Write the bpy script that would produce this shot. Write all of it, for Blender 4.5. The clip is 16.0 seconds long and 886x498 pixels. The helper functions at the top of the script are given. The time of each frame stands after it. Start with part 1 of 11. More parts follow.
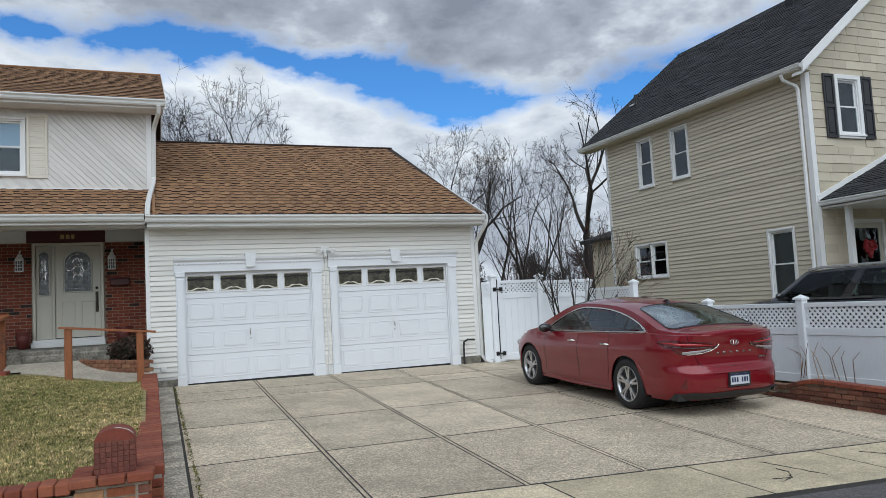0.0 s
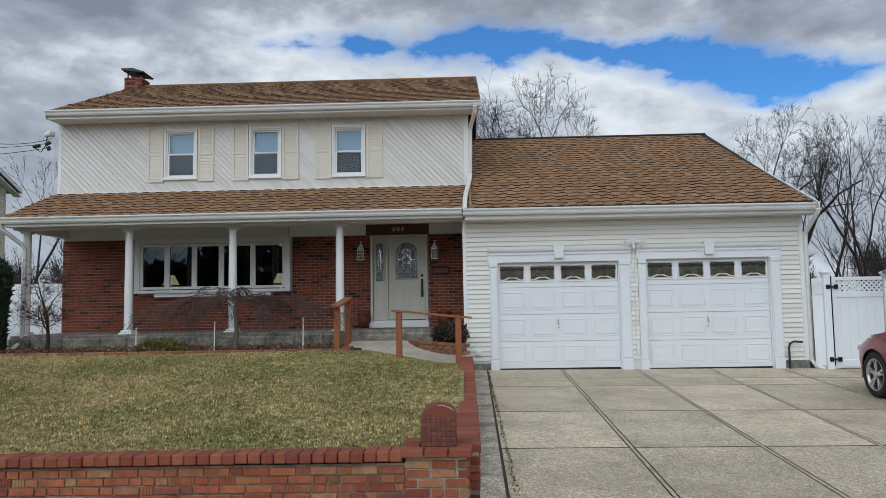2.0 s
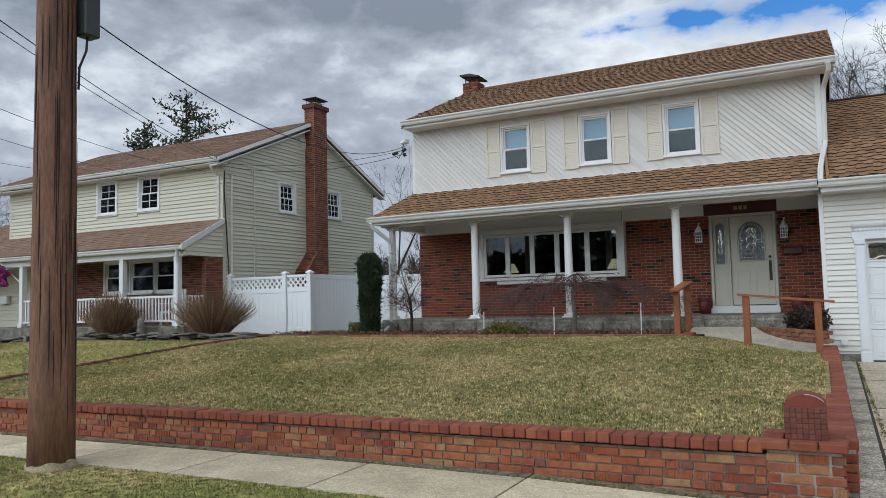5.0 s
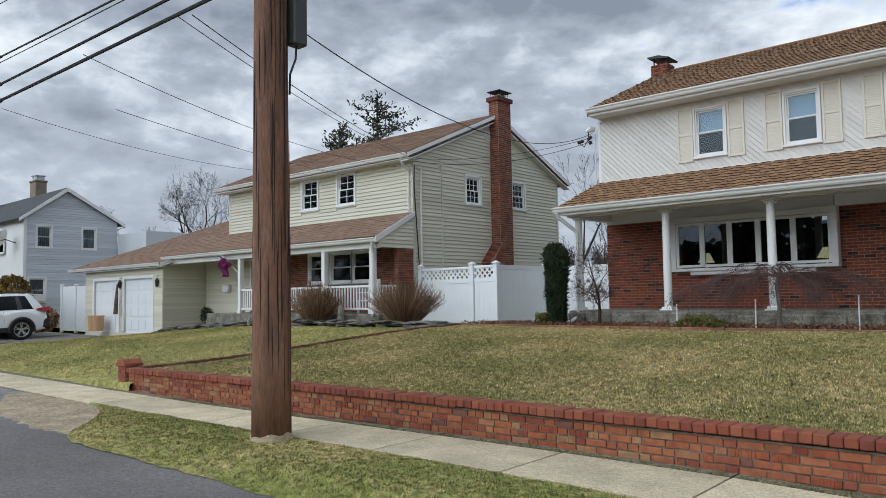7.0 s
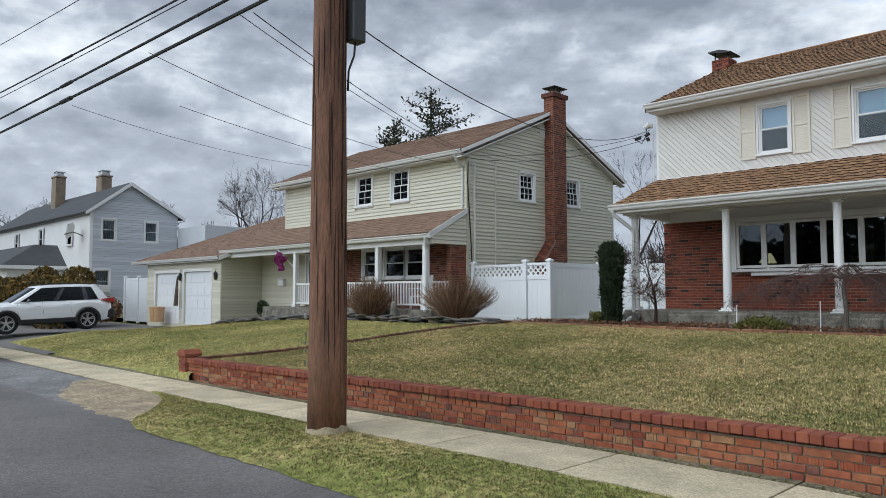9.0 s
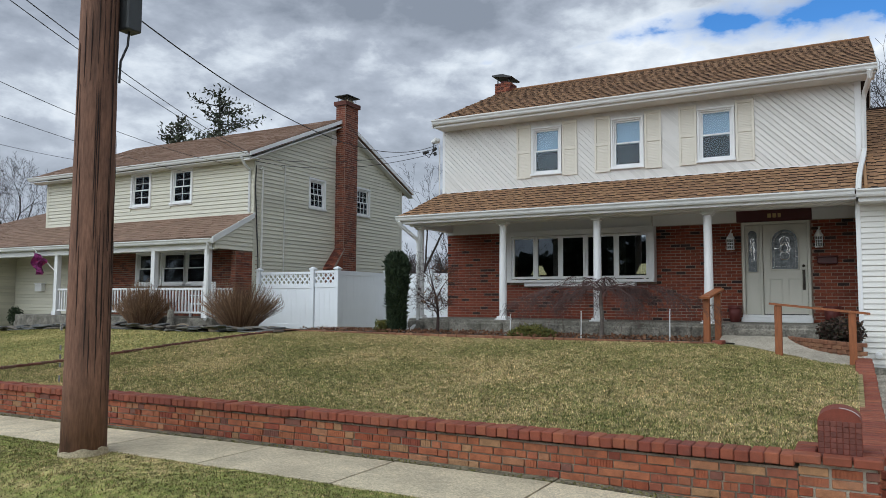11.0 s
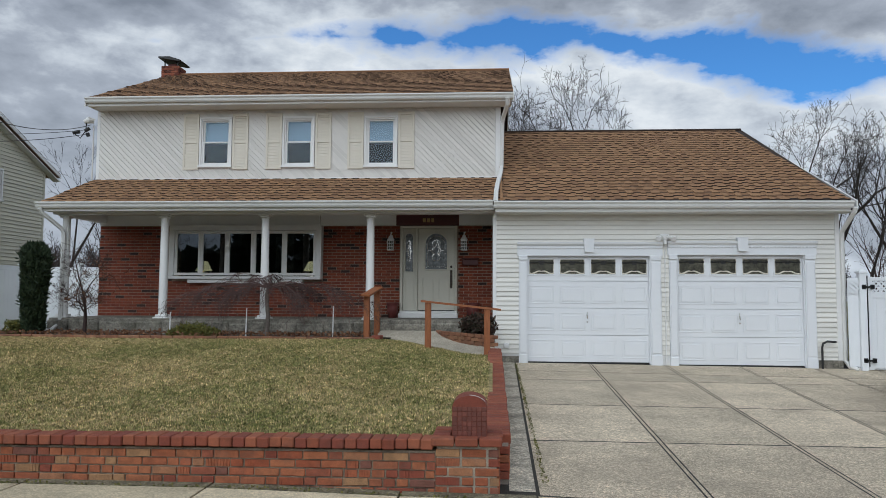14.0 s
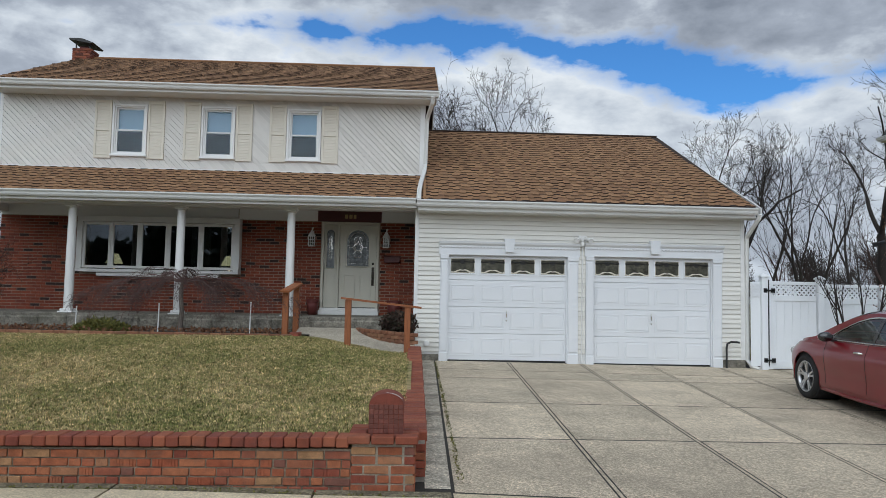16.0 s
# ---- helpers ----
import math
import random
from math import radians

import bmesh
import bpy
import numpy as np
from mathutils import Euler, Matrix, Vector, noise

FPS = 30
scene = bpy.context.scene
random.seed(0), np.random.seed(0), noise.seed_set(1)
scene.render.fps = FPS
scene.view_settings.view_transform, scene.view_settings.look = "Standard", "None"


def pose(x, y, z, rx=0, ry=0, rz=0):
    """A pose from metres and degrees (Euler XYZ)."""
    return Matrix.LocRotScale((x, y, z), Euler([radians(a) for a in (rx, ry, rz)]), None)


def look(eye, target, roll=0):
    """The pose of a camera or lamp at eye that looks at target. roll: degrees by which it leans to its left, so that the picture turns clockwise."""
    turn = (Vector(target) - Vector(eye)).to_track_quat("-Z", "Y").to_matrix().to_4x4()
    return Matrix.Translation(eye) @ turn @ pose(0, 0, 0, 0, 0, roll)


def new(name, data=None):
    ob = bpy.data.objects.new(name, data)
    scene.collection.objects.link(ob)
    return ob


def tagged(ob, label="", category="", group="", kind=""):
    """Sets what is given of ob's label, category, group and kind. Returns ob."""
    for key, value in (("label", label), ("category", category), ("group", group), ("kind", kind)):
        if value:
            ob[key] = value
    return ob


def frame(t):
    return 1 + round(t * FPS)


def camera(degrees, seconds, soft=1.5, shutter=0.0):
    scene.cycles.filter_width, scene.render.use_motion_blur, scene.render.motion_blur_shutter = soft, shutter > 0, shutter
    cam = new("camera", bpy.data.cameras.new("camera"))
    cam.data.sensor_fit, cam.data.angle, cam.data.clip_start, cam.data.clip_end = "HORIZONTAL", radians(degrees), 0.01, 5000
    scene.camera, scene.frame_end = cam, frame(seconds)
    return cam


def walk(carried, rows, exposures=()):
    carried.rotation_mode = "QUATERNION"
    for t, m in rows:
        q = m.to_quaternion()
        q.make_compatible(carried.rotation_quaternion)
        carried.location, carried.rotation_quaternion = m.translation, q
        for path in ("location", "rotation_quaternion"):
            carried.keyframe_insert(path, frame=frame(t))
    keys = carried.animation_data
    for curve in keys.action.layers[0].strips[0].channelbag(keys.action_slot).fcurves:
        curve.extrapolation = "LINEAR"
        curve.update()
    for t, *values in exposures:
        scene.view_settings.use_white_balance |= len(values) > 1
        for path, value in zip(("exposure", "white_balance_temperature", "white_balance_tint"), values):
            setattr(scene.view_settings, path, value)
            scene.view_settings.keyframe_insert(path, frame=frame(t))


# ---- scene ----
import itertools

cam = camera(62.2, 16.0, soft=0.55)
PATH = [
    (0, (0.083, -14.953, 1.257), (0.825, -13.102, 1.408), -3.1),
    (0.5, (0.093, -14.833, 1.241), (0.561, -12.898, 1.434), -2.4),
    (1, (0.112, -14.894, 1.261), (0.343, -12.915, 1.438), -1.2),
    (1.5, (0.088, -14.877, 1.261), (0.151, -12.884, 1.417), -1.1),
    (2, (0.057, -14.905, 1.271), (-0.004, -12.912, 1.428), -1.0),
    (2.5, (0.021, -14.899, 1.269), (-0.176, -12.916, 1.44), -1.1),
    (3, (-0.004, -14.897, 1.26), (-0.331, -12.932, 1.432), -1.2),
    (3.5, (-0.019, -14.916, 1.264), (-0.483, -12.978, 1.431), -1.4),
    (4, (-0.025, -14.944, 1.265), (-0.623, -13.042, 1.423), -1.4),
    (4.5, (-0.026, -14.921, 1.254), (-0.758, -13.066, 1.405), -1.4),
    (5, (-0.031, -14.918, 1.218), (-0.941, -13.143, 1.361), -1.4),
    (7.5, (-0.131, -14.99, 1.193), (-1.544, -13.579, 1.316), -0.5),
    (8, (-0.17, -14.994, 1.186), (-1.656, -13.659, 1.302), -0.1),
    (10.5, (-0.069, -14.964, 1.222), (-1.186, -13.31, 1.361), 0.2),
    (11, (-0.07, -14.94, 1.228), (-1.043, -13.198, 1.37), 0.3),
    (11.5, (-0.075, -14.934, 1.234), (-0.891, -13.113, 1.375), 0.4),
    (12, (-0.058, -14.934, 1.247), (-0.691, -13.042, 1.388), 0.5),
    (12.5, (-0.033, -14.938, 1.254), (-0.438, -12.985, 1.403), 0.7),
    (13, (-0.015, -14.925, 1.259), (-0.239, -12.944, 1.411), 0.6),
    (13.5, (-0.007, -14.938, 1.261), (-0.162, -12.949, 1.402), 0.4),
    (14, (0.0, -14.953, 1.262), (-0.135, -12.962, 1.397), 0.3),
    (14.5, (0.008, -14.945, 1.262), (-0.119, -12.953, 1.398), 0.0),
    (15, (0.011, -14.943, 1.256), (-0.095, -12.951, 1.395), -0.2),
    (15.5, (0.014, -14.952, 1.252), (-0.047, -12.958, 1.387), 0.5),
    (16, (0.023, -14.946, 1.26), (0.097, -12.951, 1.392), 1.1),
]
EXPOSURE = [(0.0, -0.04), (1.0, -0.08), (2.0, -0.16), (4.5, -0.04), (7.3, 0.08), (10.3, 0.08), (12.5, -0.06), (14.0, -0.18), (16.0, -0.15)]
walk(cam, [(t, look(eye, target, roll)) for t, eye, target, roll in PATH], [(t, stops, 6200, 7) for t, stops in EXPOSURE])

# ---- daylight: broken cloud, wide soft sun through cloud from behind the camera ----
SUN_DIR = Vector((-0.18, -0.68, 0.70)).normalized()
sun = new("sun", bpy.data.lights.new("sun", "SUN"))
sun.data.energy, sun.data.angle, sun.data.color = 2.45, radians(80), (0.935, 0.97, 1.0)
sun.matrix_world = look(SUN_DIR * 50, (0, 0, 0))

world = bpy.data.worlds.new("sky")
scene.world = world
world.use_nodes = True
wn, wl = world.node_tree.nodes, world.node_tree.links
wn.clear()


def wnode(kind, **settings):
    n = wn.new(kind)
    for k, v in settings.items():
        if k == "op":
            n.operation = v
        elif k == "blend":
            n.blend_type, n.data_type = v, "RGBA"
    return n


w_out, w_bg, w_sky = wnode("ShaderNodeOutputWorld"), wnode("ShaderNodeBackground"), wnode("ShaderNodeTexSky")
w_sky.sky_type, w_sky.sun_disc = "NISHITA", False
w_sky.sun_elevation = math.asin(SUN_DIR.z)
w_sky.sun_rotation = math.atan2(SUN_DIR.x, SUN_DIR.y)
w_sky.air_density, w_sky.dust_density, w_sky.ozone_density = 1.0, 0.4, 2.0
w_co, w_sep = wnode("ShaderNodeTexCoord"), wnode("ShaderNodeSeparateXYZ")
wl.new(w_co.outputs["Generated"], w_sep.inputs[0])


def wmath(op, a, b=None, clamp=False):
    n = wnode("ShaderNodeMath", op=op)
    n.use_clamp = clamp
    for i, v in enumerate((a, b)):
        if v is None:
            continue
        if isinstance(v, (int, float)):
            n.inputs[i].default_value = v
        else:
            wl.new(v, n.inputs[i])
    return n.outputs[0]


def wramp(value, stops):
    n = wnode("ShaderNodeValToRGB")
    wl.new(value, n.inputs[0])
    el = n.color_ramp.elements
    while len(el) < len(stops):
        el.new(0.5)
    for e, (p, c) in zip(el, stops):
        e.position, e.color = p, (*c, 1) if not isinstance(c, (int, float)) else (c, c, c, 1)
    return n.outputs[0]


# cumulus: noise over the directions, squashed so that the heaps lie flat
w_squash = wnode("ShaderNodeVectorMath", op="MULTIPLY")
w_squash.inputs[1].default_value = (1.0, 1.0, 2.0)
wl.new(w_co.outputs["Generated"], w_squash.inputs[0])


def wnoise(scale, detail, rough, offset, distort=0.0):
    shift = wnode("ShaderNodeVectorMath", op="ADD")
    shift.inputs[1].default_value = offset
    wl.new(w_squash.outputs[0], shift.inputs[0])
    n = wnode("ShaderNodeTexNoise")
    n.inputs["Scale"].default_value, n.inputs["Detail"].default_value = scale, detail
    n.inputs["Roughness"].default_value, n.inputs["Distortion"].default_value = rough, distort
    wl.new(shift.outputs[0], n.inputs["Vector"])
    return n.outputs[0]


w_shade = wnoise(2.8, 8, 0.50, (8.3, 4.4, 2.0), 0.05)
w_fine = wnoise(8.0, 9, 0.6, (1.3, 9.4, 5.0), 0.1)
w_heaps = wnoise(15.0, 7, 0.55, (6.3, 2.4, 1.0), 0.15)
# the deck breaks along one line in the north and east: its course and width go with the bearing
w_az = wmath("MULTIPLY", wmath("ARCTAN2", w_sep.outputs[0], w_sep.outputs[1]), 57.3)
w_el = wmath("MULTIPLY", wmath("ARCSINE", w_sep.outputs[2]), 57.3)
w_bear = wmath("DIVIDE", wmath("ADD", w_az, 180.0), 360.0)
RIFT = [(-180, 19, -3), (-90, 18, -3), (-48, 17.5, -2.6), (-26, 18.2, -1.4), (-15, 19.7, -0.4), (-8, 19.9, 0.5), (-4, 19.7, 0.5), (2, 20.6, 1.5), (5, 20.1, 0.9), (8, 19.4, 0.8), (12.6, 18.6, 0.8), (16, 17.9, 1.2), (20, 17.0, 2.1), (25, 15.3, 1.0), (29, 15.5, -0.2), (33, 15.6, 0.1), (36, 15.3, 1.2), (41, 16.4, 1.5), (55, 18, 1.6), (90, 18, 0.5), (130, 19, -2), (180, 19, -3)]
w_line = wmath("MULTIPLY", wramp(w_bear, [((a + 180) / 360, e / 30) for a, e, h in RIFT]), 30.0)
w_width = wmath("SUBTRACT", wmath("MULTIPLY", wramp(w_bear, [((a + 180) / 360, (h + 4) / 8) for a, e, h in RIFT]), 8.0), 4.0)
w_over = wmath("SUBTRACT", w_el, w_line)
w_ragged = wmath("ADD", wmath("MULTIPLY", wmath("SUBTRACT", w_fine, 0.5), 5.0), wmath("MULTIPLY", wmath("SUBTRACT", w_heaps, 0.5), 3.2))
w_cover = wmath("ADD", wmath("SUBTRACT", wmath("ABSOLUTE", w_over), w_width), w_ragged)
w_mask = wramp(wmath("MULTIPLY", wmath("ADD", w_cover, 1.0), 0.25), [(0.14, 0.0), (0.30, 0.55), (0.52, 1.0)])
# grey deck above the rift, bright heaps with lit tops below it
w_layer = wramp(wmath("MULTIPLY", wmath("ADD", w_over, 15.0), 0.033), [(0.05, 0.53), (0.25, 0.50), (0.40, 0.44), (0.49, 0.40), (0.53, 0.46), (0.60, 0.56), (0.80, 0.60)])
w_far = wramp(w_bear, [(0.30, 0.105), (0.40, 0.080), (0.48, 0.045), (0.53, 0.0)])
w_depth = wmath("ADD", wmath("ADD", wmath("ADD", w_layer, w_far), wmath("MULTIPLY", wmath("SUBTRACT", w_shade, 0.5), 0.52)), wmath("ADD", wmath("MULTIPLY", wmath("SUBTRACT", w_fine, 0.5), 0.40), wmath("MULTIPLY", wmath("SUBTRACT", w_heaps, 0.5), 0.34)))
w_cloud = wramp(w_depth, [(0.38, (0.91, 0.93, 0.96)), (0.48, (0.66, 0.70, 0.765)), (0.56, (0.43, 0.465, 0.54)), (0.70, (0.255, 0.285, 0.345))])
w_low = wramp(w_sep.outputs[2], [(0.0, 0.35), (0.10, 0.22), (0.30, 0.0)])
w_pale = wnode("ShaderNodeMix", blend="MIX")
wl.new(w_low, w_pale.inputs[0])
wl.new(w_cloud, w_pale.inputs[6])
w_pale.inputs[7].default_value = (0.78, 0.82, 0.88, 1)
w_blue = wnode("ShaderNodeMix", blend="MULTIPLY")
w_blue.inputs[0].default_value = 1.0
wl.new(w_sky.outputs[0], w_blue.inputs[6])
w_blue.inputs[7].default_value = (0.052, 0.10, 0.148, 1)
w_mix = wnode("ShaderNodeMix", blend="MIX")
wl.new(w_mask, w_mix.inputs[0])
wl.new(w_blue.outputs[2], w_mix.inputs[6])
wl.new(w_pale.outputs[2], w_mix.inputs[7])
wl.new(w_mix.outputs[2], w_bg.inputs[0])
w_bg.inputs[1].default_value = 1.0
wl.new(w_bg.outputs[0], w_out.inputs[0])

# ---- materials ----


def mat(name, base, rough=0.6, var=0.12, scale=3.0, bump=0.15, fine=60.0, metal=0.0, pieces=None, stretch=(1, 1, 1), stain=0.0, stain_col=(0.05, 0.045, 0.04), coat=0.0, spec=0.5, speck=None):
    """Procedural surface: base colour varied at two scales, relief, stains. pieces: colours picked at random piece by piece."""
    m = bpy.data.materials.new(name)
    m.use_nodes = True
    nt = m.node_tree
    n, l = nt.nodes, nt.links
    b = n["Principled BSDF"]
    b.inputs["Roughness"].default_value, b.inputs["Metallic"].default_value = rough, metal
    b.inputs["Specular IOR Level"].default_value = spec
    b.inputs["Coat Weight"].default_value = coat
    b.inputs["Coat Roughness"].default_value = 0.05
    co, info, geo = n.new("ShaderNodeTexCoord"), n.new("ShaderNodeObjectInfo"), n.new("ShaderNodeNewGeometry")
    rnd = n.new("ShaderNodeMath")
    rnd.operation = "ADD"
    l.new(info.outputs["Random"], rnd.inputs[0])
    l.new(geo.outputs["Random Per Island"], rnd.inputs[1])
    fr = n.new("ShaderNodeMath")
    fr.operation = "FRACT"
    l.new(rnd.outputs[0], fr.inputs[0])
    mp = n.new("ShaderNodeMapping")
    mp.inputs["Scale"].default_value = stretch
    l.new(co.outputs["Object"], mp.inputs["Vector"])
    off = n.new("ShaderNodeVectorMath")
    off.operation = "ADD"
    l.new(mp.outputs[0], off.inputs[0])
    if pieces is not None:
        mul = n.new("ShaderNodeMath")
        mul.operation = "MULTIPLY"
        mul.inputs[1].default_value = 37.0
        l.new(fr.outputs[0], mul.inputs[0])
        l.new(mul.outputs[0], off.inputs[1])

    def tex(s, detail=6, r=0.6):
        t = n.new("ShaderNodeTexNoise")
        t.inputs["Scale"].default_value, t.inputs["Detail"].default_value, t.inputs["Roughness"].default_value = s, detail, r
        l.new(off.outputs[0], t.inputs["Vector"])
        return t.outputs[0]

    big, small = tex(scale), tex(fine, 4)
    if pieces:
        ramp = n.new("ShaderNodeValToRGB")
        ramp.color_ramp.interpolation = "CONSTANT"
        el = ramp.color_ramp.elements
        while len(el) < len(pieces):
            el.new(0.5)
        for i, c in enumerate(pieces):
            el[i].position, el[i].color = i / len(pieces), (*c, 1)
        l.new(fr.outputs[0], ramp.inputs[0])
        colour = ramp.outputs[0]
    else:
        rgb = n.new("ShaderNodeRGB")
        rgb.outputs[0].default_value = (*base, 1)
        colour = rgb.outputs[0]

    def gain(value, amount, col):
        mr = n.new("ShaderNodeMapRange")
        mr.inputs["From Min"].default_value, mr.inputs["From Max"].default_value = 0.3, 0.7
        mr.inputs["To Min"].default_value, mr.inputs["To Max"].default_value = 1 - amount, 1 + amount
        l.new(value, mr.inputs["Value"])
        mx = n.new("ShaderNodeVectorMath")
        mx.operation = "SCALE"
        l.new(col, mx.inputs[0])
        l.new(mr.outputs[0], mx.inputs["Scale"])
        return mx.outputs[0]

    if var:
        colour = gain(big, var, colour)
        colour = gain(small, var * 0.8, colour)
    if pieces is not None:
        colour = gain(fr.outputs[0], 0.06, colour)
    for grain_scale, amount in speck or ():
        vo = n.new("ShaderNodeTexVoronoi")
        vo.inputs["Scale"].default_value = grain_scale
        l.new(co.outputs["Object"], vo.inputs["Vector"])
        sp = n.new("ShaderNodeSeparateColor")
        l.new(vo.outputs["Color"], sp.inputs[0])
        colour = gain(sp.outputs[0], amount * 0.4, colour)
    if stain:
        st = tex(scale * 0.45, 8, 0.7)
        rp = n.new("ShaderNodeValToRGB")
        rp.color_ramp.elements[0].position, rp.color_ramp.elements[1].position = 0.52, 0.72
        rp.color_ramp.elements[1].color = (stain, stain, stain, 1)
        l.new(st, rp.inputs[0])
        mx = n.new("ShaderNodeMix")
        mx.data_type = "RGBA"
        l.new(rp.outputs[0], mx.inputs[0])
        l.new(colour, mx.inputs[6])
        mx.inputs[7].default_value = (*stain_col, 1)
        colour = mx.outputs[2]
    l.new(colour, b.inputs["Base Color"])
    if bump:
        bp = n.new("ShaderNodeBump")
        bp.inputs["Strength"].default_value, bp.inputs["Distance"].default_value = bump, 0.01
        l.new(small, bp.inputs["Height"])
        l.new(bp.outputs[0], b.inputs["Normal"])
    return m


def glass(name, tint=(0.55, 0.62, 0.62), clear=0.6):
    """A window pane: thin glass, part clear and part mirror by its angle."""
    m = bpy.data.materials.new(name)
    m.use_nodes = True
    n, l = m.node_tree.nodes, m.node_tree.links
    n.clear()
    out, mix, gl, tr = n.new("ShaderNodeOutputMaterial"), n.new("ShaderNodeMixShader"), n.new("ShaderNodeBsdfGlossy"), n.new("ShaderNodeBsdfTransparent")
    fres = n.new("ShaderNodeFresnel")
    fres.inputs[0].default_value = 1.45
    mr = n.new("ShaderNodeMapRange")
    mr.inputs["From Min"].default_value, mr.inputs["From Max"].default_value = 0.0, 1.0
    mr.inputs["To Min"].default_value, mr.inputs["To Max"].default_value = 1 - clear, 1.0
    l.new(fres.outputs[0], mr.inputs["Value"])
    l.new(mr.outputs[0], mix.inputs[0])
    gl.inputs["Roughness"].default_value = 0.015
    gl.inputs["Color"].default_value = (0.70, 0.76, 0.80, 1)
    tr.inputs["Color"].default_value = (*tint, 1)
    l.new(tr.outputs[0], mix.inputs[1])
    l.new(gl.outputs[0], mix.inputs[2])
    l.new(mix.outputs[0], out.inputs[0])
    return m


def glow(name, colour, strength):
    m = bpy.data.materials.new(name)
    m.use_nodes = True
    b = m.node_tree.nodes["Principled BSDF"]
    b.inputs["Base Color"].default_value = (*colour, 1)
    b.inputs["Emission Color"].default_value = (*colour, 1)
    b.inputs["Emission Strength"].default_value = strength
    return m


WHITE = mat("white_paint", (0.78, 0.78, 0.77), 0.42, 0.03, 1.5, 0.05, 90, stain=0.10, stain_col=(0.5, 0.49, 0.45))
WHITE_METAL = mat("white_gutter_metal", (0.70, 0.70, 0.68), 0.38, 0.05, 1.2, 0.03, 40, stain=0.25, stain_col=(0.42, 0.41, 0.38))
VINYL = mat("white_vinyl_fence", (0.80, 0.825, 0.85), 0.35, 0.03, 1.2, 0.03, 60, stain=0.06, stain_col=(0.55, 0.56, 0.5))
SIDING_WHITE = mat("ivory_vinyl_siding", (0.725, 0.71, 0.66), 0.45, 0.035, 1.5, 0.06, 120, pieces=[(0.725, 0.71, 0.66), (0.74, 0.725, 0.675), (0.71, 0.695, 0.645)], stretch=(0.3, 1, 1), stain=0.08, stain_col=(0.5, 0.47, 0.4))
SIDING_DIAG = mat("pale_diagonal_siding", (0.70, 0.68, 0.64), 0.5, 0.04, 1.5, 0.06, 120, pieces=[(0.70, 0.68, 0.64), (0.715, 0.695, 0.655), (0.685, 0.665, 0.63)])
SIDING_SAGE = mat("sage_grey_vinyl_siding", (0.61, 0.585, 0.475), 0.5, 0.04, 1.0, 0.06, 120, pieces=[(0.61, 0.585, 0.475), (0.62, 0.595, 0.485), (0.60, 0.575, 0.465)], stretch=(0.3, 0.3, 1))
SIDING_TAN = mat("tan_vinyl_siding", (0.57, 0.51, 0.40), 0.5, 0.04, 1.0, 0.06, 120, pieces=[(0.57, 0.51, 0.40), (0.585, 0.525, 0.41), (0.56, 0.50, 0.39)], stretch=(0.3, 0.3, 1))
SHAKE_CREAM = mat("cream_shake_siding", (0.52, 0.46, 0.35), 0.55, 0.05, 2.0, 0.12, 90, pieces=[(0.53, 0.47, 0.355), (0.50, 0.44, 0.335), (0.54, 0.48, 0.37)])
SIDING_GREY = mat("grey_siding", (0.54, 0.57, 0.61), 0.5, 0.05, 1.0, 0.05, 90, pieces=[(0.54, 0.57, 0.61), (0.55, 0.58, 0.62)])
SHUTTER = mat("cream_shutter_paint", (0.69, 0.645, 0.55), 0.5, 0.03, 2.0, 0.05, 100)
BLACK_SHUTTER = mat("black_shutter_paint", (0.02, 0.021, 0.024), 0.45, 0.1, 2.0, 0.05, 100)
SHINGLE = mat("brown_asphalt_shingle", (0.2, 0.12, 0.07), 0.92, 0.16, 0.7, 0.5, 130, pieces=[(0.27, 0.146, 0.070), (0.225, 0.118, 0.056), (0.29, 0.16, 0.077), (0.245, 0.13, 0.062), (0.26, 0.142, 0.070), (0.205, 0.106, 0.052), (0.28, 0.155, 0.075)], speck=((90, 0.3),))
# near-black: shade under tabs and in notches as colour; also on the ridge cap
SHINGLE_SHADE = mat("dark_shingle_butt", (0.028, 0.016, 0.011), 0.95, 0.2, 4, 0.3)
SHINGLE_OLD = mat("faded_brown_shingle", (0.22, 0.14, 0.10), 0.92, 0.14, 0.8, 0.5, 90, pieces=[(0.225, 0.142, 0.098), (0.215, 0.135, 0.092), (0.235, 0.15, 0.105), (0.205, 0.128, 0.088)], stain=0.2, stain_col=(0.15, 0.10, 0.075))
SHINGLE_BLACK = mat("black_asphalt_shingle", (0.022, 0.023, 0.026), 0.9, 0.2, 1.0, 0.5, 120, pieces=[(0.024, 0.025, 0.028), (0.019, 0.02, 0.023), (0.03, 0.031, 0.034)])
SHINGLE_GREY = mat("grey_asphalt_shingle", (0.062, 0.065, 0.07), 0.9, 0.15, 0.8, 0.4, 60)
BRICK_RED = mat("dark_red_brick", (0.16, 0.04, 0.028), 0.85, 0.18, 9, 0.5, 160, pieces=[(0.225, 0.050, 0.024), (0.185, 0.038, 0.019), (0.25, 0.060, 0.028), (0.195, 0.042, 0.021), (0.225, 0.052, 0.025), (0.16, 0.033, 0.018), (0.21, 0.048, 0.023), (0.19, 0.040, 0.020), (0.24, 0.056, 0.026), (0.215, 0.048, 0.023), (0.03, 0.016, 0.014)])
